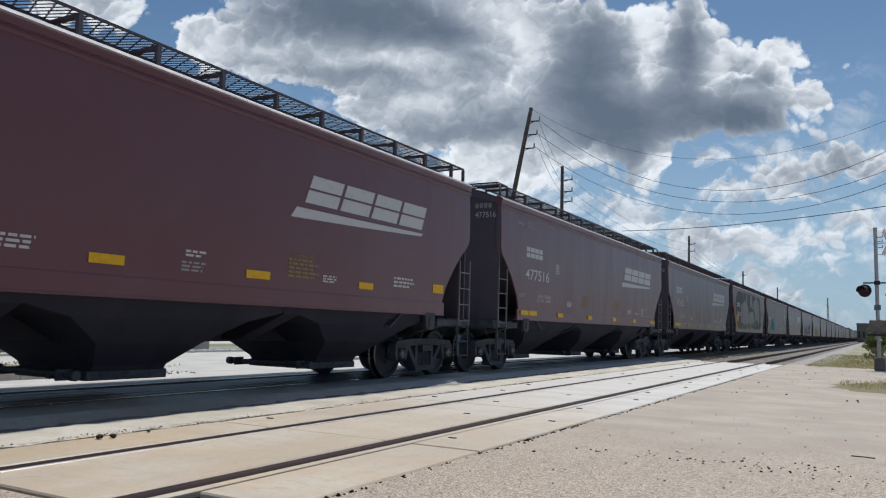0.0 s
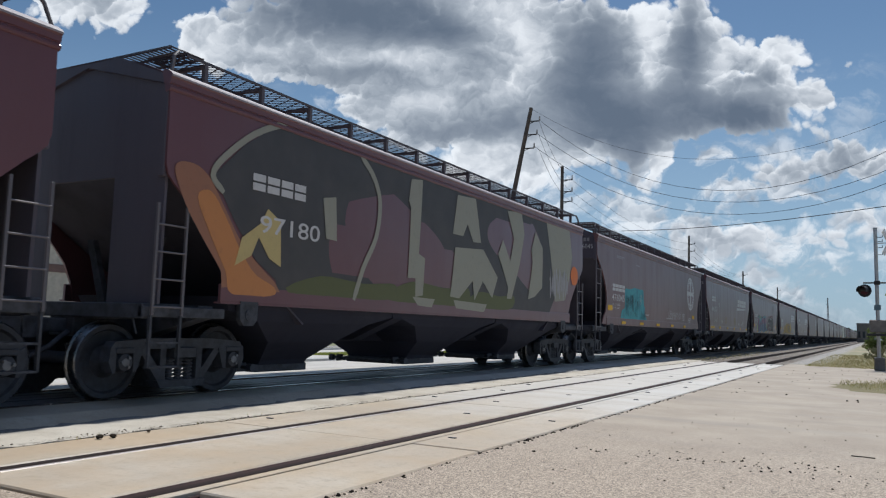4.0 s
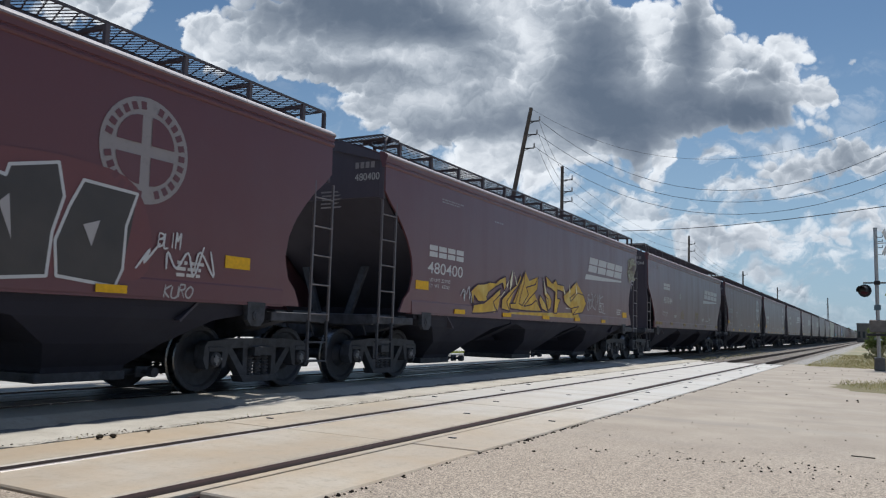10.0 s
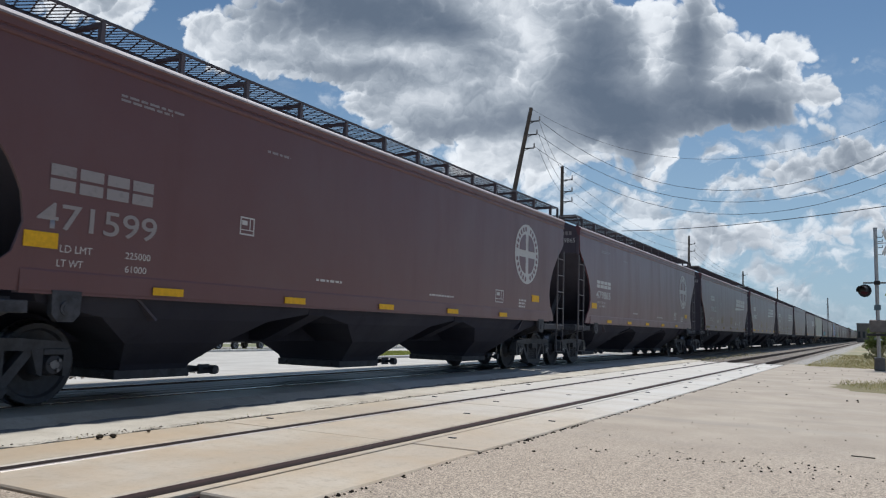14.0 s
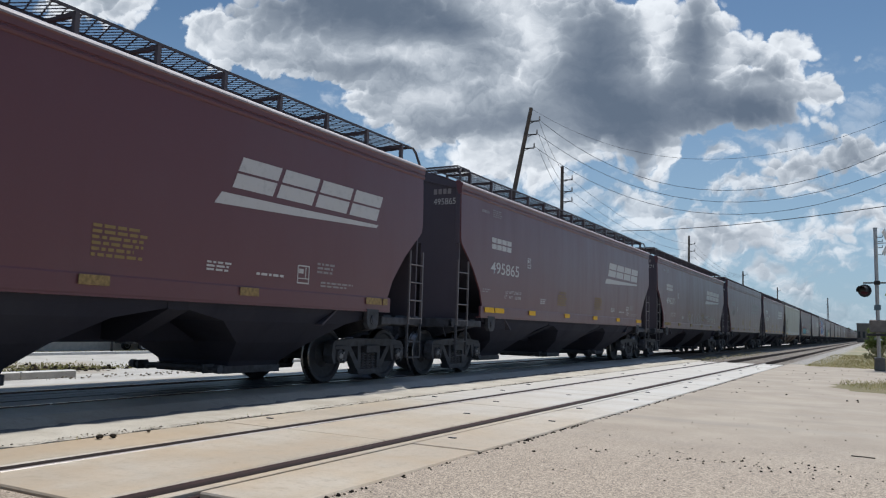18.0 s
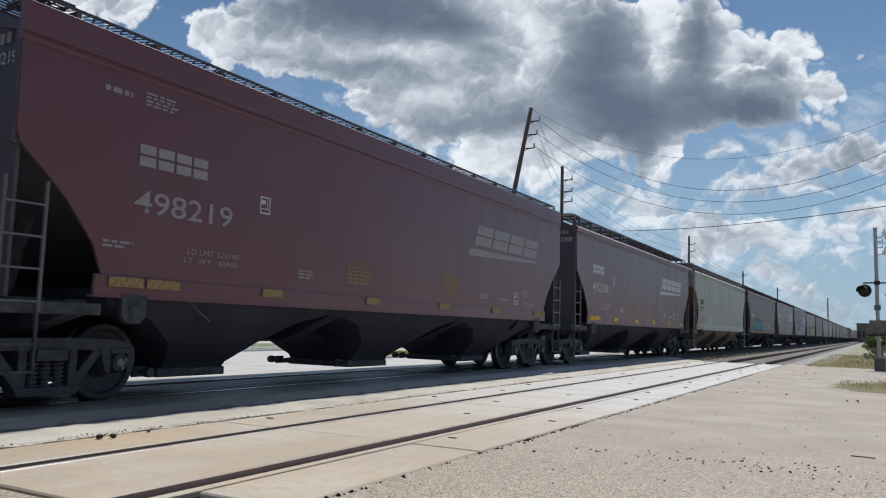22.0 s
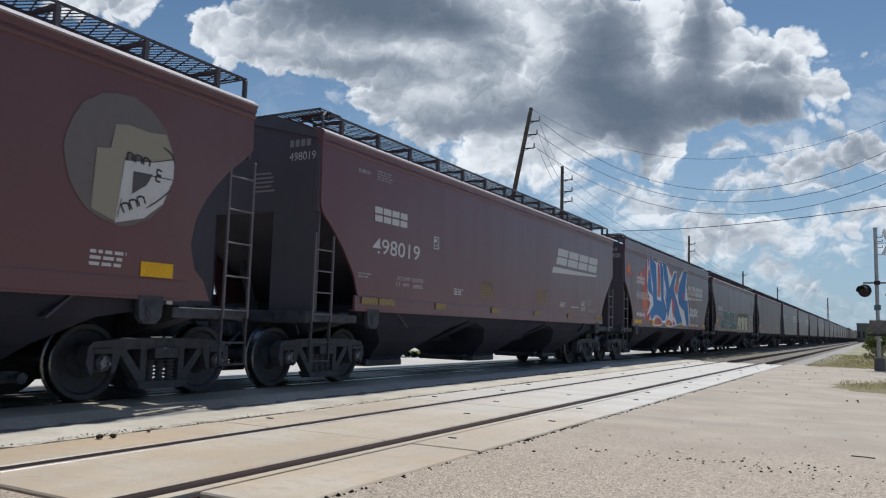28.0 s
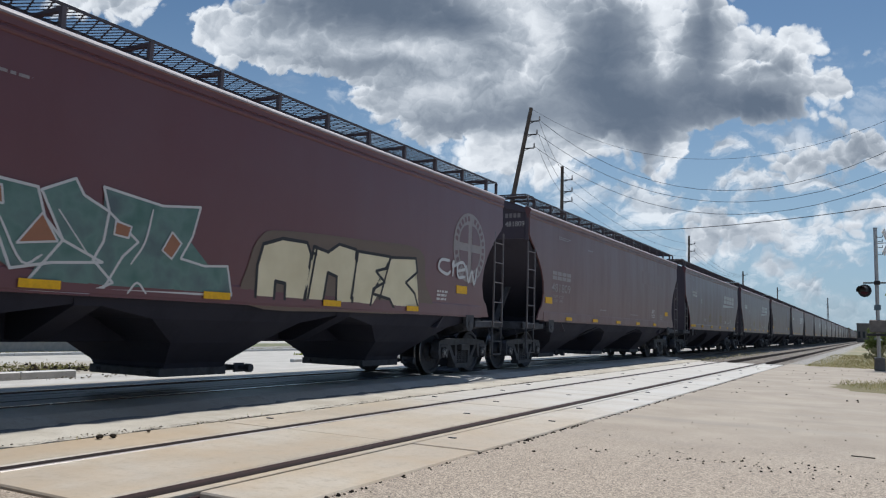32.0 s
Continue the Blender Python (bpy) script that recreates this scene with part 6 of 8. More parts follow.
    # the older class
    if i == 4:
        mark_older(car, L, number, ring=(13.57, 2.78, 0.74))
        letter(car, [(3.0, 2.42), (3.57, 2.44), (4.13, 2.52), (4.77, 2.50), (5.28, 2.5), (5.36, 2.22), (5.29, 1.99), (5.56, 1.90), (5.56, 1.66), (5.85, 1.48), (5.89, 1.28), (4.87, 1.26), (4.09, 1.28), (3.41, 1.28), (2.6, 1.30), (2.62, 1.67), (2.98, 1.8), (3.0, 2.09)], MIX_TEAL, layer=0, round_off=True, name="graffiti_ground", label="turquoise sprayed patch")
        for seed, y0, y1, z0, z1, n, w in ((3, 3.1, 3.6, 1.6, 2.25, 2, 0.024), (13, 3.65, 4.15, 1.66, 2.3, 2, 0.022), (23, 4.2, 4.65, 1.62, 2.3, 2, 0.022), (33, 3.0, 4.7, 1.50, 1.72, 6, 0.014), (43, 5.0, 5.7, 1.42, 1.75, 4, 0.014)):
            scrawl(car, y0, y1, z0, z1, n, SPRAY["deep"], seed, w, layer=2)
        scrawl(car, 4.8, 5.2, 1.95, 2.4, 2, SPRAY["chalk"], 4, 0.014, layer=3)
        scrawl(car, 3.0, 4.7, 1.8, 2.25, 4, SPRAY["pale_cyan"], 14, 0.014, layer=1)
        scrawl(car, 9.3, 11.6, 1.5, 1.95, 10, SPRAY["white"], 8, 0.014)
    elif i == 6:
        mark_older(car, L, number, ring=(12.63, 2.9, 0.62), worn=True)
        letter(car, [(2.35, 1.36), (2.7, 1.52), (2.75, 1.7), (2.9, 1.9), (3, 1.58), (2.85, 1.36), (2.95, 1.26), (2.4, 1.24)], SPRAY["lime"], layer=1, round_off=True, name="graffiti_cloud", label="pale lime sprayed cloud")
        letter(car, [(3.85, 2.46), (4, 2.52), (4.2, 2.34), (4.55, 2.4), (4.5, 2.24), (4.1, 2.14), (3.95, 2.26)], SPRAY["lime"], layer=1, round_off=True, name="graffiti_cloud", label="pale lime sprayed cloud")
        letter(car, [(7.5, 1.92), (7.9, 1.88), (8.35, 1.48), (7.8, 1.38)], SPRAY["lime"], layer=1, round_off=True, name="graffiti_cloud", label="pale lime sprayed cloud")
        letter(car, [(2.85, 1.32), (3, 1.58), (2.9, 1.92), (3, 2.28), (3.25, 2.4), (3.55, 2.4), (3.7, 2.5), (3.9, 2.38), (3.9, 2.26), (4.15, 2.24), (4.5, 2.32), (4.95, 2.42), (5.25, 2.36), (5.7, 2.38), (6.1, 2.48), (6.45, 2.42), (6.8, 2.52), (7.45, 2.44), (7.6, 2.14), (7.85, 1.76), (8.2, 1.42), (5.9, 1.28), (2.95, 1.22)], SPRAY["pale_cyan"], SPRAY["black"], 0.03, layer=2, round_off=True, name="graffiti_edge", label="turquoise sprayed edge")
        letter(car, [(2.9, 1.36), (3.05, 1.58), (3, 1.86), (3.1, 2.22), (3.3, 2.32), (3.5, 2.32), (3.7, 2.4), (3.8, 2.2), (3.75, 1.94), (3.95, 1.74), (4, 1.3), (3, 1.26)], MIX_BRIGHT, SPRAY["pale_cyan"], 0.06, layer=3, round_off=True)
        letter(car, [(3.85, 2), (4, 2.16), (4.35, 2.08), (4.55, 1.92), (4.85, 2.22), (5, 1.98), (4.9, 1.72), (5, 1.38), (4.05, 1.34), (4, 1.74)], MIX_BRIGHT, SPRAY["pale_cyan"], 0.06, layer=3, round_off=True)
        letter(car, [(4.85, 2.22), (4.95, 2.34), (5.45, 2.28), (5.65, 2.12), (5.6, 1.78), (5.85, 1.38), (5.05, 1.34), (5, 1.74)], MIX_BRIGHT, SPRAY["pale_cyan"], 0.06, layer=3, round_off=True)
        letter(car, [(5.7, 2.32), (6.1, 2.4), (6.3, 2.28), (6.2, 1.92), (6.4, 1.36), (5.95, 1.34), (5.7, 1.78)], MIX_BRIGHT, SPRAY["pale_cyan"], 0.06, layer=3, round_off=True)
        letter(car, [(6.35, 2.3), (6.75, 2.42), (7.35, 2.34), (7.45, 2.1), (7.7, 1.74), (8, 1.44), (6.5, 1.38), (6.3, 1.84)], MIX_BRIGHT, SPRAY["pale_cyan"], 0.06, layer=3, round_off=True)
        letter(car, [(3.15, 2.24), (3.3, 2.28), (3.5, 2.26), (3.65, 2.34), (3.6, 2.2), (3.35, 1.98), (3.2, 2.08)], SPRAY["rose"], layer=4, round_off=True, name="graffiti_facet")
        letter(car, [(5.1, 2.24), (5.35, 2.24), (5.4, 2.02), (5.15, 1.96)], SPRAY["rose"], layer=4, round_off=True, name="graffiti_facet")
        letter(car, [(5.85, 2.28), (6.15, 2.28), (6.1, 1.9), (5.85, 1.84)], SPRAY["rose"], layer=4, round_off=True, name="graffiti_facet")
        letter(car, [(7, 2.28), (7.3, 2.26), (7.3, 2.02), (7, 1.94)], SPRAY["rose"], layer=4, round_off=True, name="graffiti_facet")
        letter(car, [(3.3, 1.38), (3.5, 1.62), (3.65, 1.6), (3.65, 1.4), (3.5, 1.48), (3.4, 1.38)], SPRAY["pale_cyan"], layer=4, name="graffiti_facet")
        letter(car, [(4.2, 1.52), (4.45, 1.9), (4.4, 1.46), (4.3, 1.42)], SPRAY["pale_cyan"], layer=4, name="graffiti_facet")
        letter(car, [(5.2, 1.58), (5.3, 1.68), (5.35, 1.54)], SPRAY["pale_cyan"], layer=4, name="graffiti_facet")
        letter(car, [(6.05, 1.64), (6.4, 2.12), (6.35, 1.74), (6.15, 1.54)], SPRAY["pale_cyan"], layer=4, name="graffiti_facet")
        letter(car, [(7, 1.6), (7.35, 1.76), (7.4, 1.68)], SPRAY["pale_cyan"], layer=4, name="graffiti_facet")
        letter(car, [(8.44, 1.8), (8.53, 1.89), (8.65, 2.06), (9.09, 2.21), (9.41, 2.41), (9.54, 2.51), (10.51, 2.56), (11.68, 2.63), (12.54, 2.45), (12.78, 1.53), (11.78, 1.3), (8.75, 1.26), (8.27, 1.27), (8.29, 1.58)], SPRAY["maroon"], None, 0.03, layer=1, name="graffiti_cloud", label="pink sprayed halo", round_off=True)
        letter(car, [(8.63, 1.72), (8.64, 2.01), (8.71, 2.12), (9.14, 2.24), (9.24, 2.39), (9.47, 2.38), (9.54, 2.48), (9.82, 2.39), (9.73, 1.97), (9.44, 1.98), (9.1, 2.04), (9.0, 1.71), (9.0, 1.38), (9.08, 1.25), (8.69, 1.36), (8.6, 1.61)], MIX_ASH, SPRAY["white"], 0.035, layer=3)
        letter(car, [(9.82, 2.39), (9.9, 2.48), (10.13, 2.34), (10.52, 2.42), (10.64, 2.28), (10.7, 1.86), (10.39, 1.51), (10.25, 1.65), (10.05, 1.72), (9.83, 1.48), (9.48, 1.4), (9.58, 1.68), (9.73, 1.97)], MIX_ASH, SPRAY["white"], 0.035, layer=3)
        letter(car, [(10.66, 2.41), (11.02, 2.32), (11.05, 2.43), (11.56, 2.55), (11.65, 2.21), (11.55, 1.83), (11.53, 1.38), (10.81, 1.31), (10.73, 1.77)], MIX_ASH, SPRAY["white"], 0.035, layer=3)
        letter(car, [(11.72, 2.13), (11.86, 2.42), (12.55, 2.38), (12.43, 2.0), (12.43, 1.52), (12.35, 1.32), (11.64, 1.39), (11.59, 1.75)], MIX_ASH, SPRAY["white"], 0.035, layer=3)
        letter(car, [(9.32, 2.05), (9.55, 2.0), (9.35, 1.97)], SPRAY["chalk"], None, 0.03, layer=5, name="graffiti_facet")
        letter(car, [(9.26, 1.66), (9.51, 1.76), (9.47, 1.52)], SPRAY["chalk"], None, 0.03, layer=5, name="graffiti_facet")
        letter(car, [(10.04, 1.92), (10.17, 1.81), (10.39, 2.0), (10.31, 1.66)], SPRAY["chalk"], None, 0.03, layer=5, name="graffiti_facet")
        letter(car, [(10.97, 2.05), (11.07, 2.15), (11.13, 1.71)], SPRAY["chalk"], None, 0.03, layer=5, name="graffiti_facet")
        letter(car, [(11.89, 1.95), (12.09, 2.02), (12.01, 1.73)], SPRAY["chalk"], None, 0.03, layer=5, name="graffiti_facet")
        hand(car, "BLIM", 12.88, 13.22, 1.81, 2.00, SPRAY["white"], 0.022, 51)
        hand(car, "KURO", 13.02, 13.47, 1.24, 1.38, SPRAY["chalk"], 0.022, 52)
        scrawl(car, 12.6, 13.9, 1.5, 1.9, 3, SPRAY["white"], 31, 0.03)
    elif i == 7:
        mark_older(car, L, number, ring=None, load="223700", tare="62300", low_strip=True)
        logo(car, 10.5)
        letter(car, [(3.9, 1.92), (4.2, 1.98), (4.5, 1.98), (4.7, 2.08), (5, 2.16), (5.05, 1.96), (4.95, 1.82), (4.85, 2), (4.5, 1.9), (4.15, 1.76), (4.05, 1.66), (4.1, 1.58), (3.95, 1.54), (3.65, 1.54), (3.45, 1.66), (3.45, 1.4), (3.3, 1.74), (3.6, 1.9)], MIX_GOLD, SPRAY["plum"], 0.03, layer=3)
        letter(car, [(3.45, 1.46), (3.95, 1.52), (4.3, 1.66), (4.75, 1.88), (4.75, 1.74), (4.4, 1.56), (4.5, 1.44), (4.65, 1.36), (3.95, 1.3), (3.4, 1.28)], MIX_GOLD, SPRAY["plum"], 0.03, layer=3)
        letter(car, [(4.85, 1.64), (5.2, 1.82), (5.65, 2.02), (5.85, 2.26), (5.9, 2.18), (5.7, 1.98), (5.3, 1.74), (5.1, 1.6), (5.2, 1.48), (5.3, 1.38), (4.85, 1.42)], MIX_GOLD, SPRAY["plum"], 0.03, layer=3)
        letter(car, [(5.3, 1.56), (5.6, 1.58), (5.75, 1.86), (6.1, 2.36), (6.05, 2.06), (5.9, 1.8), (5.8, 1.58), (6, 1.54), (6.35, 1.82), (6.2, 1.98), (6.75, 2.08), (6.95, 2.28), (6.9, 1.96), (6.45, 1.74), (6.1, 1.52), (6.55, 1.58), (6.85, 1.7), (7.25, 1.44), (6.25, 1.42), (5.35, 1.44)], MIX_GOLD, SPRAY["plum"], 0.03, layer=3)
        letter(car, [(7.05, 1.7), (7.1, 1.84), (7.45, 1.66), (7.7, 1.42), (7.25, 1.5)], MIX_GOLD, SPRAY["plum"], 0.03, layer=3)
        letter(car, [(7.25, 2.3), (7.45, 1.98), (7.75, 1.86), (7.9, 1.74), (7.85, 1.54), (7.65, 1.46), (7.65, 1.76), (7.4, 1.86)], MIX_GOLD, SPRAY["plum"], 0.03, layer=3)
        letter(car, [(7.45, 2.34), (7.95, 2.18), (8.15, 2.3), (8.3, 2.18), (8.75, 2.18), (8.95, 1.98), (8.55, 2.02), (8.3, 2.04), (8.3, 1.82), (8.55, 1.8), (8.4, 1.64), (8.3, 1.42), (8.1, 1.42), (8.15, 1.96), (7.85, 2.04), (7.55, 2.08)], MIX_GOLD, SPRAY["plum"], 0.03, layer=3)
        letter(car, [(8.75, 1.9), (9.15, 2.06), (9.75, 2.34), (9.7, 2.02), (9.25, 1.86), (9.35, 1.78), (9.9, 2.04), (10.4, 2), (10.65, 1.76), (10.35, 1.5), (9.55, 1.42), (10, 1.66), (9.35, 1.58), (8.85, 1.74)], MIX_GOLD, SPRAY["plum"], 0.03, layer=3)
        letter(car, [(5.3, 1.36), (7.65, 1.42), (9.95, 1.48), (10.15, 1.34), (7.7, 1.3), (6.45, 1.28), (5.35, 1.26)], MIX_GOLD, layer=2)
        letter(car, [(3.35, 1.28), (4.55, 1.36), (4.55, 1.28), (3.35, 1.24)], MIX_GOLD, layer=2)
        letter(car, [(5.4, 2.36), (5.35, 2), (5.25, 1.84), (5.25, 2.08)], SPRAY["cream"], layer=4, name="graffiti_spike")
        letter(car, [(5.45, 2.32), (5.65, 2.02), (5.6, 2)], SPRAY["cream"], layer=4, name="graffiti_spike")
        letter(car, [(7.25, 2.3), (7.55, 1.88), (7.45, 1.88)], SPRAY["cream"], layer=4, name="graffiti_spike")
        letter(car, [(8.7, 2.22), (8.9, 1.96), (8.8, 1.96)], SPRAY["cream"], layer=4, name="graffiti_spike")
        letter(car, [(9.2, 2.24), (9.3, 2.02), (9.2, 2.02)], SPRAY["cream"], layer=4, name="graffiti_spike")
        letter(car, [(9.7, 2.34), (9.85, 2.02), (9.75, 2)], SPRAY["cream"], layer=4, name="graffiti_spike")
        letter(car, [(5.05, 1.96), (5.2, 2.1), (5.1, 1.9)], SPRAY["cream"], layer=4, name="graffiti_spike")
        letter(car, [(4.7, 1.64), (4.95, 1.82), (5, 1.82), (4.8, 1.68)], SPRAY["cream"], layer=4, name="graffiti_spike")
        spray_line(car, [(10.92, 2.01), (10.87, 2.04), (10.79, 2.01), (10.76, 1.94), (10.8, 1.9), (10.9, 1.92), (10.96, 1.88)], 0.03, "chalk")
        spray_line(car, [(10.93, 1.88), (10.82, 1.84), (10.75, 1.75), (10.78, 1.63), (10.88, 1.59), (10.96, 1.67), (10.94, 1.82), (11.03, 1.89), (11.16, 1.89), (11.15, 1.74), (11.06, 1.65), (10.99, 1.71)], 0.03, "chalk")
        spray_line(car, [(11.07, 2.13), (11.11, 2.05), (11.21, 2.05), (11.21, 1.91), (11.17, 1.77), (11.52, 1.62), (11.54, 1.84), (11.51, 2.06)], 0.03, "chalk")
        spray_line(car, [(11.51, 2.06), (11.42, 2.04), (11.17, 1.77)], 0.03, "chalk")
        spray_line(car, [(11.65, 2.09), (11.7, 1.86), (11.69, 1.79), (11.85, 2.08), (11.85, 1.62)], 0.03, "chalk")
        spray_line(car, [(11.93, 2.09), (11.91, 1.81)], 0.03, "chalk")
        spray_line(car, [(12.23, 2.06), (11.9, 1.94), (12.04, 1.68), (12.23, 1.55), (12.52, 1.53)], 0.03, "chalk")
        tag = ([(15.15, 3.43), (15.05, 3.35), (15.08, 3.2), (15.23, 3.16), (15.31, 3.25), (15.27, 3.4), (15.15, 3.43)], [(15.29, 3.46), (15.38, 3.2), (15.46, 3.51), (15.53, 3.24)], [(15.46, 3.48), (15.64, 3.49), (15.58, 3.35), (15.74, 3.38)],
               [(15.84, 3.52), (15.66, 3.44), (15.7, 3.32), (15.92, 3.37), (15.95, 3.23), (15.83, 3.07), (15.84, 2.99)], [(14.9, 3.0), (15.15, 3.08), (14.99, 2.89), (15.19, 2.95), (15.05, 2.82), (15.23, 2.89)],
               [(15.11, 2.84), (15.21, 2.67), (15.32, 3.07), (15.28, 2.8), (15.46, 2.91)], [(15.36, 3.11), (15.5, 2.77), (15.55, 2.96), (15.58, 3.09)], [(15.62, 3.11), (15.55, 2.92), (15.65, 2.77), (15.65, 3.01), (15.74, 2.81), (15.87, 2.83)])
        letter(car, [(14.98, 3.02), (15.2, 3.3), (15.36, 3.48), (15.66, 3.5), (15.8, 3.4), (15.72, 3.14), (15.58, 2.98), (15.41, 2.8), (15.1, 2.86)], SPRAY["haze"], layer=1, round_off=True, name="graffiti_cloud", label="thin olive sprayed mist")
        for k, run in enumerate(tag):
            spray_line(car, run, 0.085, "olive", 2)
            spray_line(car, run, 0.036, "bone", 3)
        for run in ([(15.27, 2.67), (15.43, 2.75), (15.68, 2.72)], [(15.36, 2.62), (15.55, 2.64), (15.41, 2.55), (15.4, 2.38)], [(15.95, 3.61), (16.02, 3.62), (15.98, 3.52), (16.04, 3.5)]):
            spray_line(car, run, 0.036, "chalk", 3)
        scrawl(car, 2.85, 3.35, 1.48, 1.85, 2, SPRAY["white"], 17, 0.025)
    elif i == 9:
        mark_older(car, L, number, MAT_DIM_WHITE, load="225000", tare="61000", fresh=True)
    elif i == 10:
        mark_older(car, L, number)
    elif i == 16:
        end_number(car, "70777", MAT_BLACK_INK)
        words("70777", 1.32, 2.27, 2.08, 2.31, MAT_BLACK_INK, car, "car_number", bold=0.006)
        initials(1.38, 2.16, 2.43, 2.66, MAT_BLACK_INK, car)
        words("LD LMT 223600", 1.45, 2.28, 1.77, 1.84, MAT_BLACK_INK, car, "weight_marking")
        words("LT  WT   62400", 1.45, 2.24, 1.66, 1.73, MAT_BLACK_INK, car, "weight_marking")
        frame_box(car, 1.05, 1.47, 0.22, 0.12, MAT_BLACK_INK)
        strips(car, [(0.72, 1.17), (1.64, 2.09), (4.73, 5.14), (6.4, 6.9), (9.7, 10.1), (12.1, 12.5)], 1.25, 1.36)
        frame_box(car, 5.15, 1.95, 0.2, 0.3, MAT_BLACK_INK)
        frame_box(car, 13.06, 1.56, 0.30, 0.22, MAT_BLACK_INK)
        bars(car, 5.6, 6.2, 1.40, 1.52, 3, MAT_DIM_WHITE)
        letter(car, [(3.3, 1.38), (3.35, 1.75), (4.5, 2.05), (4.6, 1.4)], MAT_CHORD_GREY, layer=0, name="paint_patch", label="pale repainted patch")
    elif i == 17:
        mark_older(car, L, "473109", ring=None, low_strip=True)
        old_emblem(car)
        letter(car, [(2.5, 1.36), (2.45, 1.9), (2.9, 2.2), (3.8, 2.15), (4.7, 2.28), (5.8, 2.15), (6.8, 2.2), (7.6, 2.0), (7.85, 1.7), (7.7, 1.36)], SPRAY["blush"], layer=1, round_off=True, name="graffiti_cloud", label="red-pink sprayed halo")
        for k in range(5):
            c, up = 3.0 + 1.02 * k, 0.06 * (k % 2)
            letter(car, [(c - 0.5, 1.42), (c - 0.42, 1.85 + up), (c - 0.1, 2.06 + up), (c + 0.3, 2.0 + up), (c + 0.48, 1.72), (c + 0.36, 1.40)], SPRAY["aqua"], SPRAY["black"], 0.06, layer=2, round_off=True, label="rounded turquoise graffiti letter")
            letter(car, [(c - 0.3, 1.66 + up), (c - 0.1, 1.88 + up), (c + 0.2, 1.84 + up), (c - 0.05, 1.76 + up)], SPRAY["mint"], layer=4, round_off=True, name="graffiti_facet")
            letter(car, [(c - 0.15, 1.42), (c, 1.60), (c + 0.16, 1.42)], SPRAY["black"], layer=4, name="graffiti_facet")
        hand(car, "DISKO", 7.79, 8.59, 1.61, 1.91, SPRAY["white"], 0.045, 63)
        hand(car, "TCK OM - 6Y4 - BIDEO", 9.22, 12.45, 1.56, 1.94, SPRAY["white"], 0.035, 64)
    elif i == 20:
        mark_older(car, L, number, ring=(14.5, 2.62, 0.72), worn=True, load="224600", tare="61400")
        letter(car, [(2.32, 1.45), (2.53, 1.74), (2.74, 1.78), (2.84, 1.9), (2.99, 1.9), (3.09, 1.64), (3.21, 1.53), (3.25, 1.72), (3.23, 2.27), (3.52, 2.27), (4.0, 2.35), (4.06, 2.01), (3.96, 1.75), (3.88, 1.57), (3.62, 1.54), (3.83, 1.4), (3.73, 1.25), (2.41, 1.27)], MIX_GREEN, SPRAY["white"], 0.03, layer=2)
        letter(car, [(4.09, 2.4), (4.39, 2.3), (5.02, 2.26), (5.12, 1.97), (5.34, 1.76), (5.83, 1.57), (5.24, 1.52), (4.81, 1.43), (4.63, 1.81), (4.49, 1.62), (4.32, 1.32), (4.04, 1.29), (4.02, 1.55), (3.84, 1.57), (4.06, 2.01)], MIX_GREEN, SPRAY["white"], 0.03, layer=2)
        letter(car, [(5.06, 2.24), (5.43, 2.42), (5.54, 2.26), (5.86, 2.13), (5.82, 1.8), (5.71, 1.59), (5.98, 1.36), (5.68, 1.23), (4.94, 1.24), (5.34, 1.76)], MIX_GREEN, SPRAY["white"], 0.03, layer=2)
        letter(car, [(5.77, 2.39), (6.58, 2.3), (7.16, 2.37), (7.06, 1.99), (6.9, 1.71), (7.29, 1.65), (7.68, 1.68), (7.79, 1.31), (5.86, 1.27), (6.08, 1.66), (6.27, 1.84), (5.86, 2.13)], MIX_GREEN, SPRAY["white"], 0.03, layer=2)
        letter(car, [(3.52, 1.81), (3.56, 2.0), (3.69, 2.03), (3.76, 1.94), (3.65, 1.76)], SPRAY["rust"], SPRAY["white"], 0.022, layer=4, name="graffiti_facet")
        letter(car, [(4.19, 1.77), (4.34, 2.0), (4.43, 1.77)], SPRAY["rust"], SPRAY["white"], 0.022, layer=4, name="graffiti_facet")
        letter(car, [(4.07, 1.45), (4.13, 1.55), (4.45, 1.58), (4.36, 1.43)], SPRAY["rust"], SPRAY["white"], 0.022, layer=4, name="graffiti_facet")
        letter(car, [(4.85, 1.68), (5.09, 2.01), (5.28, 1.74)], SPRAY["rust"], SPRAY["white"], 0.022, layer=4, name="graffiti_facet")
        letter(car, [(5.94, 1.89), (5.95, 2.04), (6.16, 2.0), (6.13, 1.87)], SPRAY["rust"], SPRAY["white"], 0.022, layer=4, name="graffiti_facet")
        letter(car, [(6.61, 1.78), (6.74, 2.01), (6.89, 1.89), (6.76, 1.69)], SPRAY["rust"], SPRAY["white"], 0.022, layer=4, name="graffiti_facet")
        letter(car, [(4.47, 2.16), (4.65, 2.22), (4.68, 2.04), (4.49, 2.06)], SPRAY["rust"], SPRAY["white"], 0.022, layer=4, name="graffiti_facet")
        spray_line(car, [(3.14, 1.9), (3.25, 1.78), (3.41, 2.03)], 0.026, "white")
        spray_line(car, [(2.88, 1.84), (3.11, 1.83)], 0.026, "white")
        spray_line(car, [(4.65, 1.93), (4.92, 1.5), (5.13, 1.59)], 0.026, "white")
        spray_line(car, [(5.26, 2.07), (5.65, 1.63)], 0.026, "white")
        spray_line(car, [(6.44, 2.24), (6.36, 1.85), (6.19, 1.58)], 0.026, "white")
        spray_line(car, [(2.93, 1.25), (3.0, 1.34), (3.08, 1.25)], 0.026, "white")
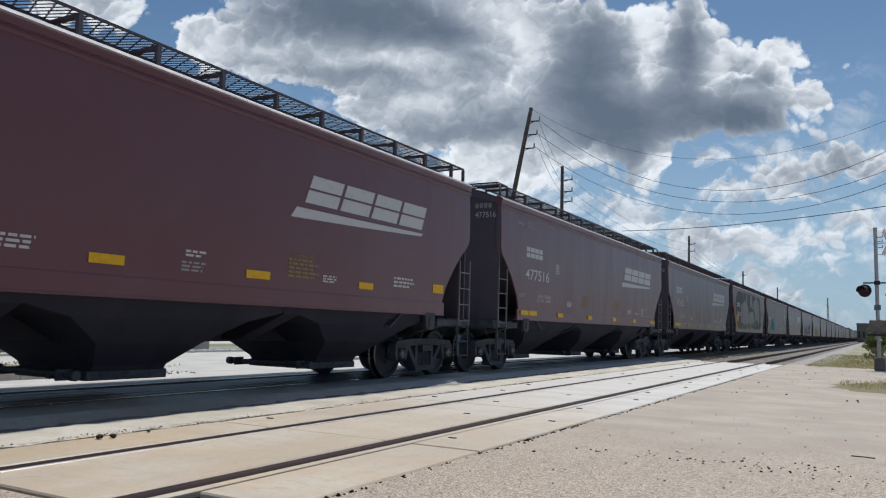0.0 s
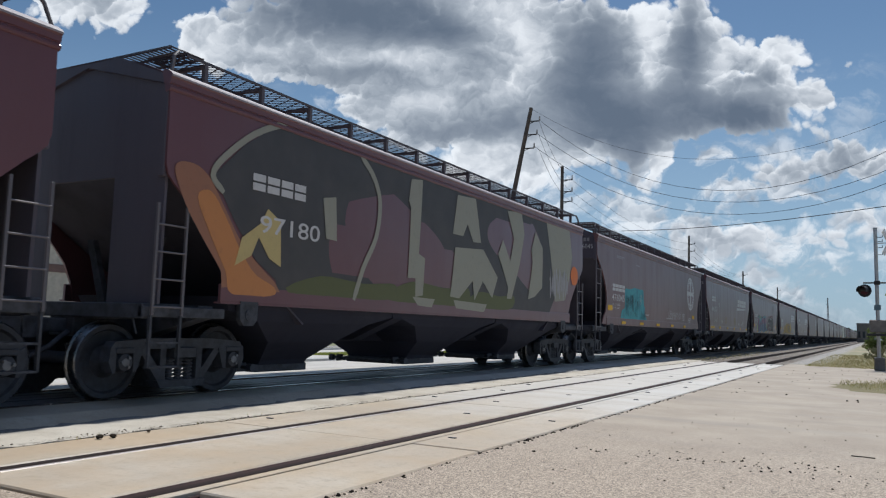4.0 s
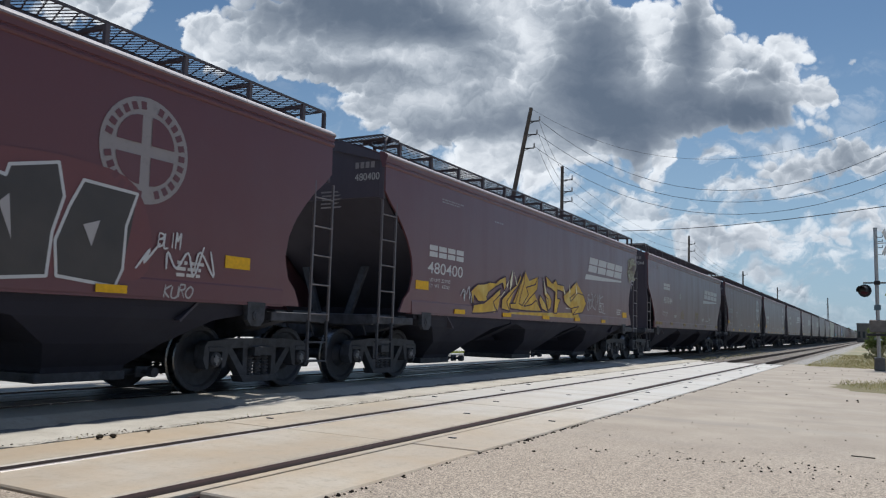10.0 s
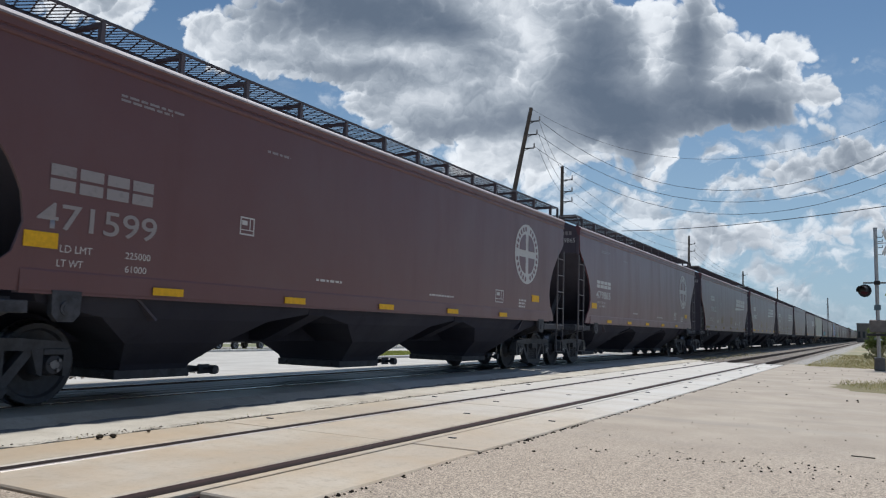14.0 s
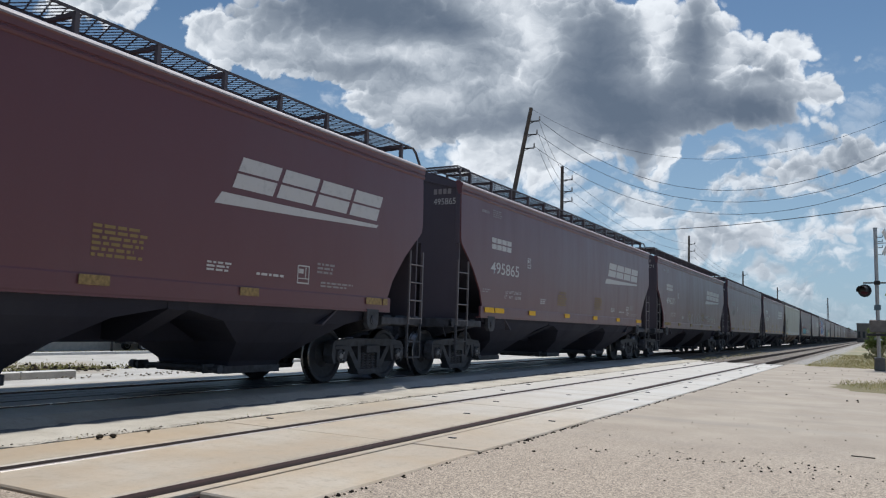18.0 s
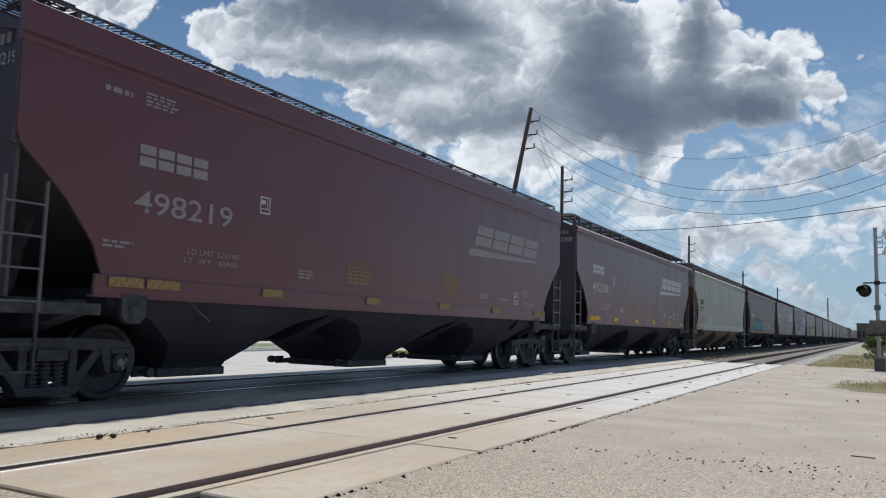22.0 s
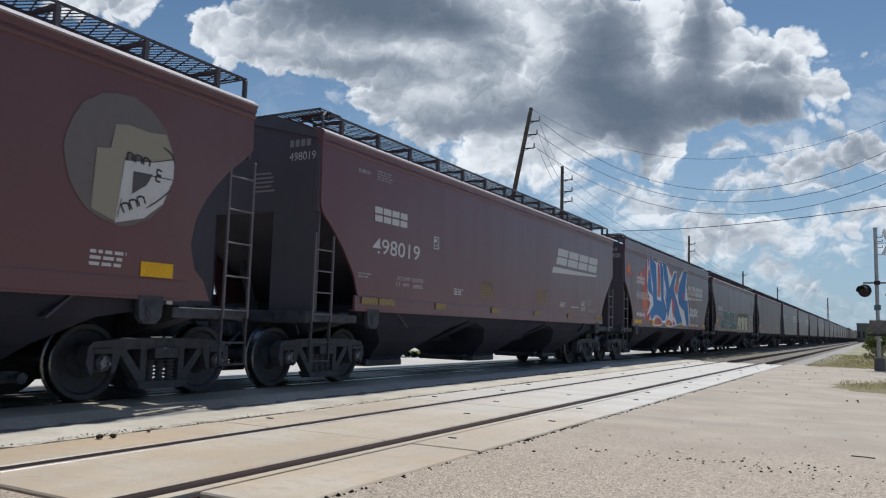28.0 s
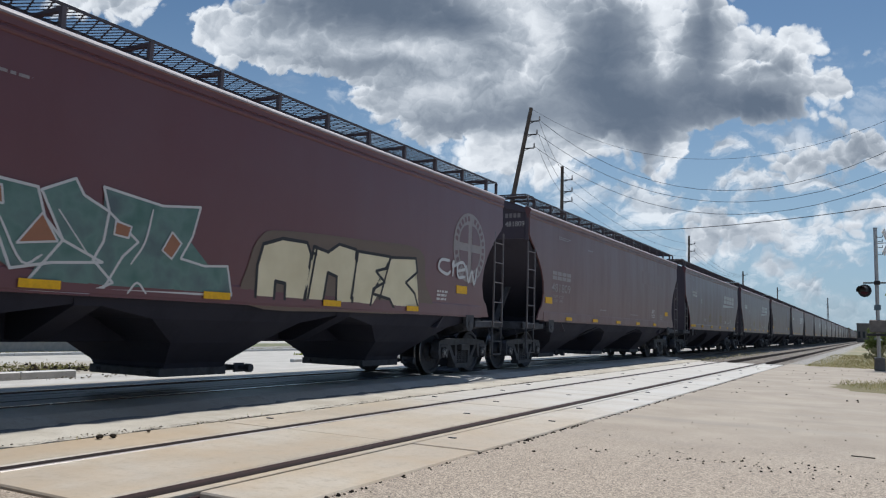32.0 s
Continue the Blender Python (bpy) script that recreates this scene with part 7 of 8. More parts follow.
        spray_line(car, [(6.18, 1.25), (6.3, 1.38), (6.44, 1.26)], 0.026, "white")
        letter(car, [(8.1, 1.2), (8.08, 1.79), (8.27, 2.14), (8.7, 2.27), (10.64, 2.36), (12.48, 2.38), (12.72, 1.8), (12.92, 1.26), (10.11, 1.17)], SPRAY["haze"], None, 0.03, layer=1, name="graffiti_cloud", label="pale sprayed halo", round_off=True)
        letter(car, [(8.24, 1.26), (8.23, 1.74), (8.32, 2.04), (8.71, 2.16), (9.25, 2.16), (9.35, 2.0), (9.28, 1.26), (8.84, 1.25), (8.82, 1.53), (8.61, 1.55), (8.61, 1.26)], MIX_CREAM, SPRAY["black"], 0.05, layer=2)
        letter(car, [(9.41, 2.12), (9.76, 2.07), (10.03, 2.22), (10.49, 2.18), (10.46, 1.24), (10.04, 1.25), (10.01, 1.71), (9.78, 1.76), (9.7, 1.25), (9.25, 1.25)], MIX_CREAM, SPRAY["black"], 0.05, layer=2)
        letter(car, [(10.54, 2.16), (11.5, 2.16), (11.44, 1.96), (11.08, 1.88), (11.37, 1.71), (11.03, 1.58), (10.97, 1.24), (10.46, 1.24)], MIX_CREAM, SPRAY["black"], 0.05, layer=2)
        letter(car, [(11.53, 2.15), (12.35, 2.21), (12.42, 1.96), (12.04, 1.75), (12.37, 1.57), (12.55, 1.27), (11.74, 1.25), (11.55, 1.43), (11.02, 1.5)], MIX_CREAM, SPRAY["black"], 0.05, layer=2)
        spray_line(car, [(9.48, 2.14), (9.34, 1.33)], 0.07, "black")
        spray_line(car, [(9.39, 2.02), (9.49, 2.0)], 0.07, "black")
        spray_line(car, [(10.53, 2.14), (10.42, 1.38)], 0.07, "black")
        spray_line(car, [(11.5, 2.13), (11.23, 1.41)], 0.07, "black")
        spray_line(car, [(13.63, 2.28), (13.29, 2.27), (13.21, 2.1), (13.53, 2.01), (13.69, 2.08)], 0.06, "white")
        spray_line(car, [(13.77, 1.98), (13.8, 2.29), (13.76, 2.18), (14.04, 2.27)], 0.06, "white")
        spray_line(car, [(13.95, 2.1), (14.29, 2.17), (14.19, 2.29), (13.97, 2.22), (14.01, 1.99), (14.3, 2.01)], 0.06, "white")
        spray_line(car, [(14.34, 2.25), (14.46, 1.91), (14.6, 2.15), (14.72, 1.87), (14.83, 2.23)], 0.06, "white")
        scrawl(car, 0.35, 1.25, 2.6, 3.65, 8, SPRAY["chalk"], 27, 0.010)
    elif i == 21:
        mark_older(car, L, number, MAT_DIM_WHITE, ring=None)
        bm = bmesh.new()
        quad(bm, 10.4, 13.6, 2.75, 3.2)
        sticker("paint_patch", bm, MAT_BROWN, car, "faded repainted patch")
    else:
        mark_older(car, L, "", MAT_DIM_WHITE)


# ---- the train's make-up ----
SPEED = 10.55
GAP = 1.5
# where each car's front end stands at the start, in metres along the track; kind of car; number
MAKE_UP = [
    (-0.85, "M", "495210", "red"), (15.72, "M", "477516", "red"), (31.98, "M", "495832", "red"), (48.47, "M", "", "spray_dark"), (64.87, "E", "476045", "brown"),
    (82.35, "M", "495533", "red"), (98.83, "E", "480200", "red"), (116.47, "E", "480400", "red"), (134.21, "D", "487044", "red"), (151.29, "E", "471599", "brown"),
    (168.77, "E", "479865", "red"), (186.60, "D", "488682", "red"), (203.68, "M", "495865", "red"), (220.06, "M", "496271", "red"), (236.53, "M", "498219", "red"),
    (252.91, "M", "492398", "red"), (269.32, "E", "70777", "grey"), (286.98, "E", "473100", "brown"), (304.61, "M", "498019", "red"), (321.04, "M", "498820", "red"),
    (337.27, "E", "473313", "red"), (354.97, "E", "481809", "brown"),
]
PAINTS = {"red": (MAT_RED, MAT_SHADED_UNDER, "mineral red steel covered hopper car with white lettering"),
          "brown": (MAT_BROWN, MAT_SHADED_UNDER, "faded brown steel covered hopper car with a pale round emblem"),
          "spray_dark": (MAT_RED, MAT_SHADED_UNDER, "mineral red covered hopper car sprayed black and orange"),
          "grey": (MAT_GREY_CAR, MAT_BROWN_BAY, "pale grey covered hopper car with rusty brown ends")}
BODY = {"M": 15.02, "E": 16.13, "D": 15.55}


LABELS = {4: "faded brown covered hopper with a turquoise sprayed patch and round emblem", 6: "mineral red covered hopper with multicoloured graffiti letters along its side",
          7: "mineral red covered hopper with yellow graffiti letters along its side", 13: "mineral red covered hopper with white handwriting sprayed on its side",
          17: "faded brown covered hopper with white scrawled tags and a worn emblem", 19: "mineral red covered hopper with huge blue graffiti letters",
          20: "mineral red covered hopper with green and cream graffiti letters"}


def assemble():
    cars, bodies = [], {}
    rows = list(MAKE_UP)
    y = 355.11 + 17.75
    rest = ["M", "M", "E", "M", "E", "M", "M", "D", "M", "E"]
    tint = ["red", "red", "brown", "red", "brown", "red", "red", "red", "red", "red"]
    for i in range(38):
        rows.append((y, rest[i % 10], "", tint[i % 10]))
        y += BODY[rest[i % 10]] + GAP
    for i, (y, kind, number, colour) in enumerate(rows):
        shape = "E" if kind == "E" else "M"
        mat, under, label = PAINTS[colour]
        key = (kind, colour)
        if i < len(MAKE_UP) or key not in bodies:
            car = build_car(shape, BODY[kind], mat, under, LABELS.get(i, label), shape == "M" and i not in (0, 13, 14, 18, 19), i in (14, 19))
            dress(car, i, kind, number, BODY[kind])
            if i >= len(MAKE_UP):
                bodies[key] = car
        else:
            car = copy_thing(bodies[key], Matrix())
        cars.append((car, y, kind, number, colour, i))
    return cars


CARS = assemble()


# ---- beside the track: poles, wires, crossing signal ----
MAT_ALU = plain("weathered aluminium", (0.40, 0.40, 0.40), 0.45, 0.6, 0.2, 10)
MAT_DARK = plain("flat black paint", (0.02, 0.02, 0.022), 0.6, 0, 0.3, 6)
MAT_BLUE = plain("blue sign sheet", (0.10, 0.16, 0.20), 0.5, 0, 0.2, 4)
MAT_SIGN_WHITE = plain("white sign sheet", (0.72, 0.72, 0.70), 0.5, 0, 0.12, 6)
MAT_PORCELAIN = plain("grey porcelain", (0.25, 0.24, 0.24), 0.3, 0, 0.2, 6)
MAT_BOX = plain("dull grey-brown cabinet paint", (0.16, 0.145, 0.13), 0.6, 0.1, 0.3, 4)


def red_lens():
    n = Nodes("red signal lens")
    return n.finish((0.07, 0.008, 0.010), 0.3)


def pole(x, y, top, lean=(0, 0), arms=(), r=0.15, label="weathered wooden utility pole with short side arms"):
    p = thing("utility_pole", label, "utility pole", "utility poles along the track", at=(x, y, -0.3))
    bm = bmesh.new()
    rod(bm, (0, 0, 0), (lean[0] * (top + 0.3), lean[1] * (top + 0.3), top + 0.3), r, 10, r * 0.62)
    part("shaft", bm, MAT_WOOD, p, smooth=True)
    for z in arms:
        h = z + 0.3
        bx, by = lean[0] * h, lean[1] * h
        bm = bmesh.new()
        rod(bm, (bx, by, h - 0.05), (bx + 0.52, by + 0.28, h), 0.035, 6)
        rod(bm, (bx, by, h - 0.2), (bx + 0.3, by + 0.16, h - 0.03), 0.02, 6)
        a = part("side_arm", bm, MAT_DARK, p)
        bm = bmesh.new()
        for k in range(4):
            rod(bm, (bx + 0.52, by + 0.28, h + 0.07 * k), (bx + 0.52, by + 0.28, h + 0.07 * k + 0.045), 0.055 - 0.006 * k, 8)
        part("insulator", bm, MAT_PORCELAIN, a)
    return p


pole(-18.05, 36.73, 13.0, (0.158, 0.087), (12.3, 11.55, 10.8), 0.17, "leaning wooden utility pole with three side arms")
pole(-16.0, 42.92, 10.8, (0, 0), (10.0, 9.3, 8.7))
pole(-16.0, 78.55, 10.8, (0.01, 0), (10.0, 9.3))
pole(-16.0, 115.4, 10.1, (0, 0.01), (9.6,))
pole(-16.0, 160.0, 10.4, (0, 0), (9.8,))


def mast_far():
    bm = bmesh.new()
    for dx, dy in ((-0.5, -0.3), (0.5, -0.3), (0, 0.5)):
        rod(bm, (dx, dy, 0), (dx * 0.2, dy * 0.2, 17.3), 0.12, 6, 0.07)
    for k in range(12):
        z = 1.4 * k + 0.6
        rod(bm, (-0.45, -0.27, z), (0.45, -0.27, z + 0.7), 0.05, 5)
    single("radio_mast", bm, MAT_GALV, "thin grey lattice mast far along the track", "mast", at=(-16, 344.6, -0.3))


mast_far()


def wire(a, b, sag, r=0.012, name="overhead_wire", label="dark overhead wire sagging between poles", steps=28, upto=1.0):
    bm = bmesh.new()
    a, b = Vector(a), Vector(b)
    pts = []
    for i in range(steps + 1):
        s = upto * i / steps
        p = a.lerp(b, s)
        p.z -= sag * 4 * s * (1 - s)
        pts.append(tuple(p))
    pipe(bm, pts, r, 5)
    return single(name, bm, MAT_WIRE, label, "wire", "overhead wires")


END = (14.0, 34.0)
wire((-16.0, 37.9, 13.0), (*END, 20.22), 7.08, 0.007)
wire((-15.6, 38.5, 12.37), (*END, 21.57), 8.7, 0.011)
wire((-15.7, 38.3, 11.64), (*END, 19.24), 7.9, 0.011)
wire((-15.8, 38.1, 10.91), (*END, 18.48), 7.72, 0.011)
wire((-16.0, 55.4, 8.45), (*END, 8.57), 0.88, 0.022, label="thick dark cable strung across the tracks")
for z0, z1, dx in ((12.3, 10.0, 0.5), (11.55, 9.3, 0.5), (10.8, 8.7, 0.5)):
    wire((-15.6, 38.2, z0), (-15.5, 43.2, z1), 0.5, 0.009, steps=10)
for z in (10.0, 9.3, 8.7):
    wire((-15.5, 43.2, z), (-15.5, 78.8, min(z, 9.3) if z < 9 else z), 0.9, 0.009, steps=14)
    wire((-15.5, 78.8, z), (-15.5, 115.6, 9.6), 1.0, 0.011, steps=10)


def crossing_signal():
    s = thing("crossing_signal", "aluminium level crossing mast with flashing light heads", "crossing signal", at=(0.13, 32.35, -0.02))
    bm = bmesh.new()
    rod(bm, (0, 0, 0.05), (-0.02, 0, 5.17), 0.065, 14)
    rod(bm, (-0.02, 0, 5.17), (-0.02, 0, 5.2), 0.075, 14)
    part("mast", bm, MAT_ALU, s, smooth=True)
    bm = bmesh.new()
    box(bm, -0.16, 0.2, -0.18, 0.18, 0.0, 0.46, 0.02)
    part("base", bm, MAT_BOX, s, "squat dark base casting")
    for z in (4.2, 4.46, 4.68, 4.84):
        bm = bmesh.new()
        rod(bm, (0.05, 0, z), (0.20, 0, z), 0.012, 6)
        rod(bm, (0.2, 0, z), (0.2, 0, z + 0.08), 0.012, 6)
        part("step_bolt", bm, MAT_DARK, s)
    bm = bmesh.new()
    rod(bm, (-0.45, 0, 3.17), (0.75, 0, 3.17), 0.03, 8)
    box(bm, -0.1, 0.1, -0.09, 0.09, 3.1, 3.24, 0.01)
    part("light_arm", bm, MAT_DARK, s)
    lens = red_lens()
    for x, toward in ((-0.40, -1), (0.62, -1)):
        head = new("light_head")
        head.parent = s
        head.location = (x, 0, 2.88)
        head.rotation_euler = (0, 0, radians(-20))
        tagged(head, "round black flasher head with a long hood")
        bm = bmesh.new()
        rod(bm, (0, -0.03, 0), (0, 0.0, 0), 0.235, 28)
        rod(bm, (0, 0.0, 0), (0, 0.16, 0), 0.17, 18, 0.10)
        part("backing_disc", bm, MAT_DARK, head)
        bm = bmesh.new()
        rod(bm, (0, -0.045, 0), (0, -0.03, 0), 0.145, 24)
        part("lens", bm, lens, head, "dim red glass lens")
        bm = bmesh.new()
        k = 14
        for i in range(k):
            a0, a1 = math.pi * (-0.1 + 1.2 * i / k), math.pi * (-0.1 + 1.2 * (i + 1) / k)
            slab(bm, [(0.16 * math.cos(a0), 0.16 * math.sin(a0)), (0.16 * math.cos(a1), 0.16 * math.sin(a1)), (0.172 * math.cos(a1), 0.172 * math.sin(a1)), (0.172 * math.cos(a0), 0.172 * math.sin(a0))], "y", -0.36, -0.03)
        part("hood", bm, MAT_DARK, head)
    head = new("light_head")
    head.parent = s
    head.location = (-0.62, 0.05, 2.92)
    head.rotation_euler = (0, 0, radians(-95))
    bm = bmesh.new()
    rod(bm, (0, 0, 0), (0, 0.3, 0), 0.075, 12, 0.12)
    part("hood", bm, MAT_DARK, head)
    bm = bmesh.new()
    box(bm, -0.12, 0.10, -0.10, -0.075, 2.17, 2.36, 0.006)
    part("notice_plate", bm, MAT_BLUE, s, "small blue notice plate")
    bm = bmesh.new()
    for sgn in (-1, 1):
        m = Matrix.Translation((0.42, -0.1 - 0.02 * sgn, 4.62)) @ Matrix.Rotation(radians(62), 4, "Z") @ Matrix.Rotation(sgn * radians(45), 4, "Y")
        vs = box(bm, -0.6, 0.6, -0.008, 0.008, -0.11, 0.11)
        for v in vs:
            v.co = m @ v.co
    part("crossbuck", bm, MAT_SIGN_WHITE, s, "white crossed warning boards")
    bm = bmesh.new()
    rod(bm, (0, 0, 4.62), (0.42, -0.1, 4.62), 0.02, 6)
    part("crossbuck_bracket", bm, MAT_ALU, s)
    g = bmesh.new()
    box(g, -0.28, 0.5, -0.2, 0.25, 1.36, 1.82, 0.03)
    mech = part("gate_mechanism", g, MAT_BOX, s, "dull grey-brown gate drive box")
    g = bmesh.new()
    box(g, -0.36, 1.5, -0.34, -0.24, 1.24, 1.33, 0.01)
    box(g, -0.36, 1.5, 0.28, 0.38, 1.24, 1.33, 0.01)
    part("counterweight_arm", g, MAT_DARK, mech)


crossing_signal()


# ---- vegetation ----
def leaf_material(name, a, b):
    n = Nodes(name)
    rnd = n.add("ShaderNodeNewGeometry").outputs["Random Per Island"]
    c = n.mix(rnd, a, b)
    front = n.add("ShaderNodeBsdfDiffuse", {"Color": c})
    through_leaf = n.add("ShaderNodeBsdfTranslucent", {"Color": c})
    both = n.add("ShaderNodeMixShader", {0: 0.45, 1: front.outputs[0], 2: through_leaf.outputs[0]})
    n.put(n.out.inputs["Surface"], both.outputs[0])
    return n.mat


MAT_LEAF = leaf_material("shrub leaves", (0.08, 0.11, 0.04), (0.19, 0.22, 0.08))
MAT_PALE_LEAF = leaf_material("pale weed leaves", (0.12, 0.125, 0.07), (0.23, 0.22, 0.13))
MAT_DRY = leaf_material("dry grass blades", (0.26, 0.25, 0.10), (0.50, 0.43, 0.24))
MAT_GREEN = leaf_material("green grass blades", (0.20, 0.172, 0.075), (0.36, 0.305, 0.165))
MAT_BARK = plain("bark", (0.08, 0.065, 0.05), 0.9, 0, 0.4, 6)


def leaf_cloud(bm, rr, centre, radii, count, size):
    for _ in range(count):
        v = Vector((rr.gauss(0, 1), rr.gauss(0, 1), rr.gauss(0, 1))).normalized() * rr.uniform(0.35, 1.0)
        p = Vector((centre[0] + v.x * radii[0], centre[1] + v.y * radii[1], centre[2] + v.z * radii[2]))
        a = Vector((rr.uniform(-1, 1), rr.uniform(-1, 1), rr.uniform(-1, 1))).normalized() * size * rr.uniform(0.6, 1.3)
        b = a.orthogonal().normalized() * size * rr.uniform(0.3, 0.6)
        bm.faces.new([bm.verts.new(p + q) for q in (-a, b, a, -b)])


def shrub(x, y, h, w, seed, mat=None, label="dark green leafy roadside shrub", z=-0.02):
    rr = random.Random(seed)
    t = thing("shrub", label, "shrub", "shrubs by the track", at=(x, y, z))
    bm = bmesh.new()
    for k in range(6):
        a = rr.uniform(0, 6.28)
        rod(bm, (0, 0, 0), (0.3 * w * math.cos(a), 0.3 * w * math.sin(a), h * rr.uniform(0.5, 0.8)), 0.02 * h, 5, 0.006)
    part("stem", bm, MAT_BARK, t)
    bm = bmesh.new()
    for k in range(9):
        c = (rr.uniform(-0.35, 0.35) * w, rr.uniform(-0.35, 0.35) * w, h * rr.uniform(0.3, 0.8))
        leaf_cloud(bm, rr, c, (w * 0.24, w * 0.24, h * 0.2), 60, 0.035 * (w + h))
    part("crown", bm, mat or MAT_LEAF, t)


def tree(x, y, h, w, seed, z=-0.02, label="leafy broad tree in the distance"):
    rr = random.Random(seed)
    t = thing("tree", label, "tree", "trees in the distance", at=(x, y, z))
    bm = bmesh.new()
    rod(bm, (0, 0, 0), (0.05 * w, 0, h * 0.55), 0.035 * h, 8, 0.018 * h)
    tips = []
    for k in range(7):
        a = rr.uniform(0, 6.28)
        tip = (0.34 * w * math.cos(a), 0.34 * w * math.sin(a), h * rr.uniform(0.55, 0.92))
        rod(bm, (0.03 * w, 0, h * rr.uniform(0.3, 0.5)), tip, 0.014 * h, 5, 0.004 * h)
        tips.append(tip)
    part("trunk", bm, MAT_BARK, t)
    bm = bmesh.new()
    for k in range(22):
        c = rr.choice(tips)
        c = (c[0] + rr.uniform(-0.2, 0.2) * w, c[1] + rr.uniform(-0.2, 0.2) * w, min(h, c[2] + rr.uniform(-0.15, 0.12) * h))
        leaf_cloud(bm, rr, c, (w * 0.17, w * 0.17, h * 0.12), 70, 0.022 * (w + h))
    part("crown", bm, MAT_LEAF, t)


shrub(0.0, 47.0, 0.6, 1.0, 2, MAT_PALE_LEAF, "pale green leafy roadside weeds")
shrub(1.6, 44.0, 0.7, 1.0, 3, MAT_PALE_LEAF, "pale green leafy roadside weeds")
shrub(0.3, 58.0, 0.8, 1.1, 4, MAT_PALE_LEAF)
shrub(1.6, 46.0, 2.2, 2.4, 5, MAT_PALE_LEAF, "tall pale green leafy shrub")
shrub(0.4, 60.0, 2.0, 2.2, 6)
shrub(-0.4, 75.0, 0.9, 1.2, 7, MAT_PALE_LEAF)
tree(3.0, 64.0, 3.6, 2.6, 11)
tree(4.4, 82.0, 6.0, 5.0, 12)
tree(4.6, 120.0, 5.0, 4.0, 13)
tree(-23.0, 300.0, 10.8, 6.0, 14, -0.5)
rt = random.Random(5)
for k in range(16):
    tree(rt.uniform(-30, 30) + (-20 if k % 2 else 30), 420 + 22 * k, rt.uniform(5, 8), rt.uniform(6, 9), 30 + k, -0.5)
for k in range(14):
    tree(-95 - rt.uniform(0, 40), -20 + 17 * k, rt.uniform(6, 9), rt.uniform(6, 9), 60 + k, -1.3)


def blades(name, label, mat, count, spot, h, seed, w=0.006, category="grass"):
    rr = random.Random(seed)
    verts, faces = [], []
    for _ in range(count):
        q = spot(rr)
        if q is None:
            continue
        x, y, z = q
        a = rr.uniform(0, 6.28)
        hh = h * rr.uniform(0.4, 1.3)
        lx, ly = rr.uniform(-0.5, 0.5) * hh, rr.uniform(-0.5, 0.5) * hh
        dx, dy = w * math.cos(a), w * math.sin(a)
        k = len(verts)
        verts += [(x - dx, y - dy, z), (x + dx, y + dy, z), (x + lx * 0.4 + dx * 0.6, y + ly * 0.4 + dy * 0.6, z + hh * 0.6), (x + lx, y + ly, z + hh)]
        faces += [(k, k + 1, k + 2), (k, k + 2, k + 3)]
    me = bpy.data.meshes.new(name)
    me.from_pydata(verts, [], faces)
    me.materials.append(mat)
    return tagged(new(name, me), label, category, "", "stuff")


def island_spot(rr):
    u, v = rr.uniform(-1, 1), rr.uniform(-1, 1)
    if u * u + v * v > rr.uniform(0.6, 1.0):
        return None
    return (1.55 + 2.4 * u, 20.6 + 2.6 * v + 0.6 * u, 0.035)


def mound(name, cx, cy, rx, ry, h, label):
    n = Nodes(name)
    p = n.place()
    c = n.mix(n.band(n.noise(p, 3.0, 6, 0.65), 0.3, 0.7), (0.20, 0.165, 0.10), (0.13, 0.125, 0.05))
    mat = n.finish(n.mix(n.band(n.noise(p, 25, 4, 0.6), 0.5, 0.8, 0, 0.5), c, (0.30, 0.26, 0.19)), 0.9, 0, n.bump(n.noise(p, 12, 5, 0.6), 0.6, 0.03), 0.2)
    bm = bmesh.new()
    rings = []
    for k in range(6):
        f = 1 - k / 6
        rings.append([bm.verts.new((rx * f * math.cos(2 * math.pi * i / 28) * (1 + 0.10 * math.sin(3.1 * i) * f), ry * f * math.sin(2 * math.pi * i / 28) * (1 + 0.08 * math.cos(2.3 * i) * f), h * (1 - f * f) - 0.02)) for i in range(28)])
    for a, b in zip(rings, rings[1:]):
        for i in range(28):
            bm.faces.new((a[i], a[(i + 1) % 28], b[(i + 1) % 28], b[i]))
    bm.faces.new(rings[-1])
    single(name, bm, mat, label, "verge", kind="structure", at=(cx, cy, 0), smooth=True)


mound("grass_island", 1.6, 20.6, 2.5, 2.7, 0.09, "low dirt island with dry grass at the road edge")
blades("island_grass", "short dry grass on a dirt island", MAT_DRY, 3600, island_spot, 0.10, 2)
blades("verge_grass", "dry and green grass along the track verge", MAT_DRY, 15000, lambda r: (r.uniform(-2.4, 6), 33.6 + 26 * r.random() ** 1.6, -0.02), 0.06, 3, 0.012)
blades("verge_weeds", "green weeds along the track verge", MAT_GREEN, 1000, lambda r: (-1.6 + abs(r.gauss(0, 2.2)), 35.5 + 22 * r.random() ** 1.4, -0.02), 0.13, 4, 0.014)
blades("bed_weeds", "sparse weeds between the tracks beyond the road", MAT_DRY, 500, lambda r: (r.uniform(-7.3, -6.0), 33.5 + 26 * r.random() ** 1.3, -0.03), 0.08, 5, 0.012)


def strip_spot(r):
    c = r.choice(((-6.28, 6.55, 0.25), (-6.5, 6.9, 0.35), (-6.3, 10.2, 0.5), (-6.75, 14.3, 0.5), (-6.8, 13.4, 0.3), (-6.28, 4.7, 0.15)))
    return (c[0] + r.gauss(0, 0.05), c[1] + r.gauss(0, c[2]), 0.0)


MAT_MATTED = leaf_material("matted dark weeds", (0.035, 0.035, 0.018), (0.10, 0.09, 0.05))


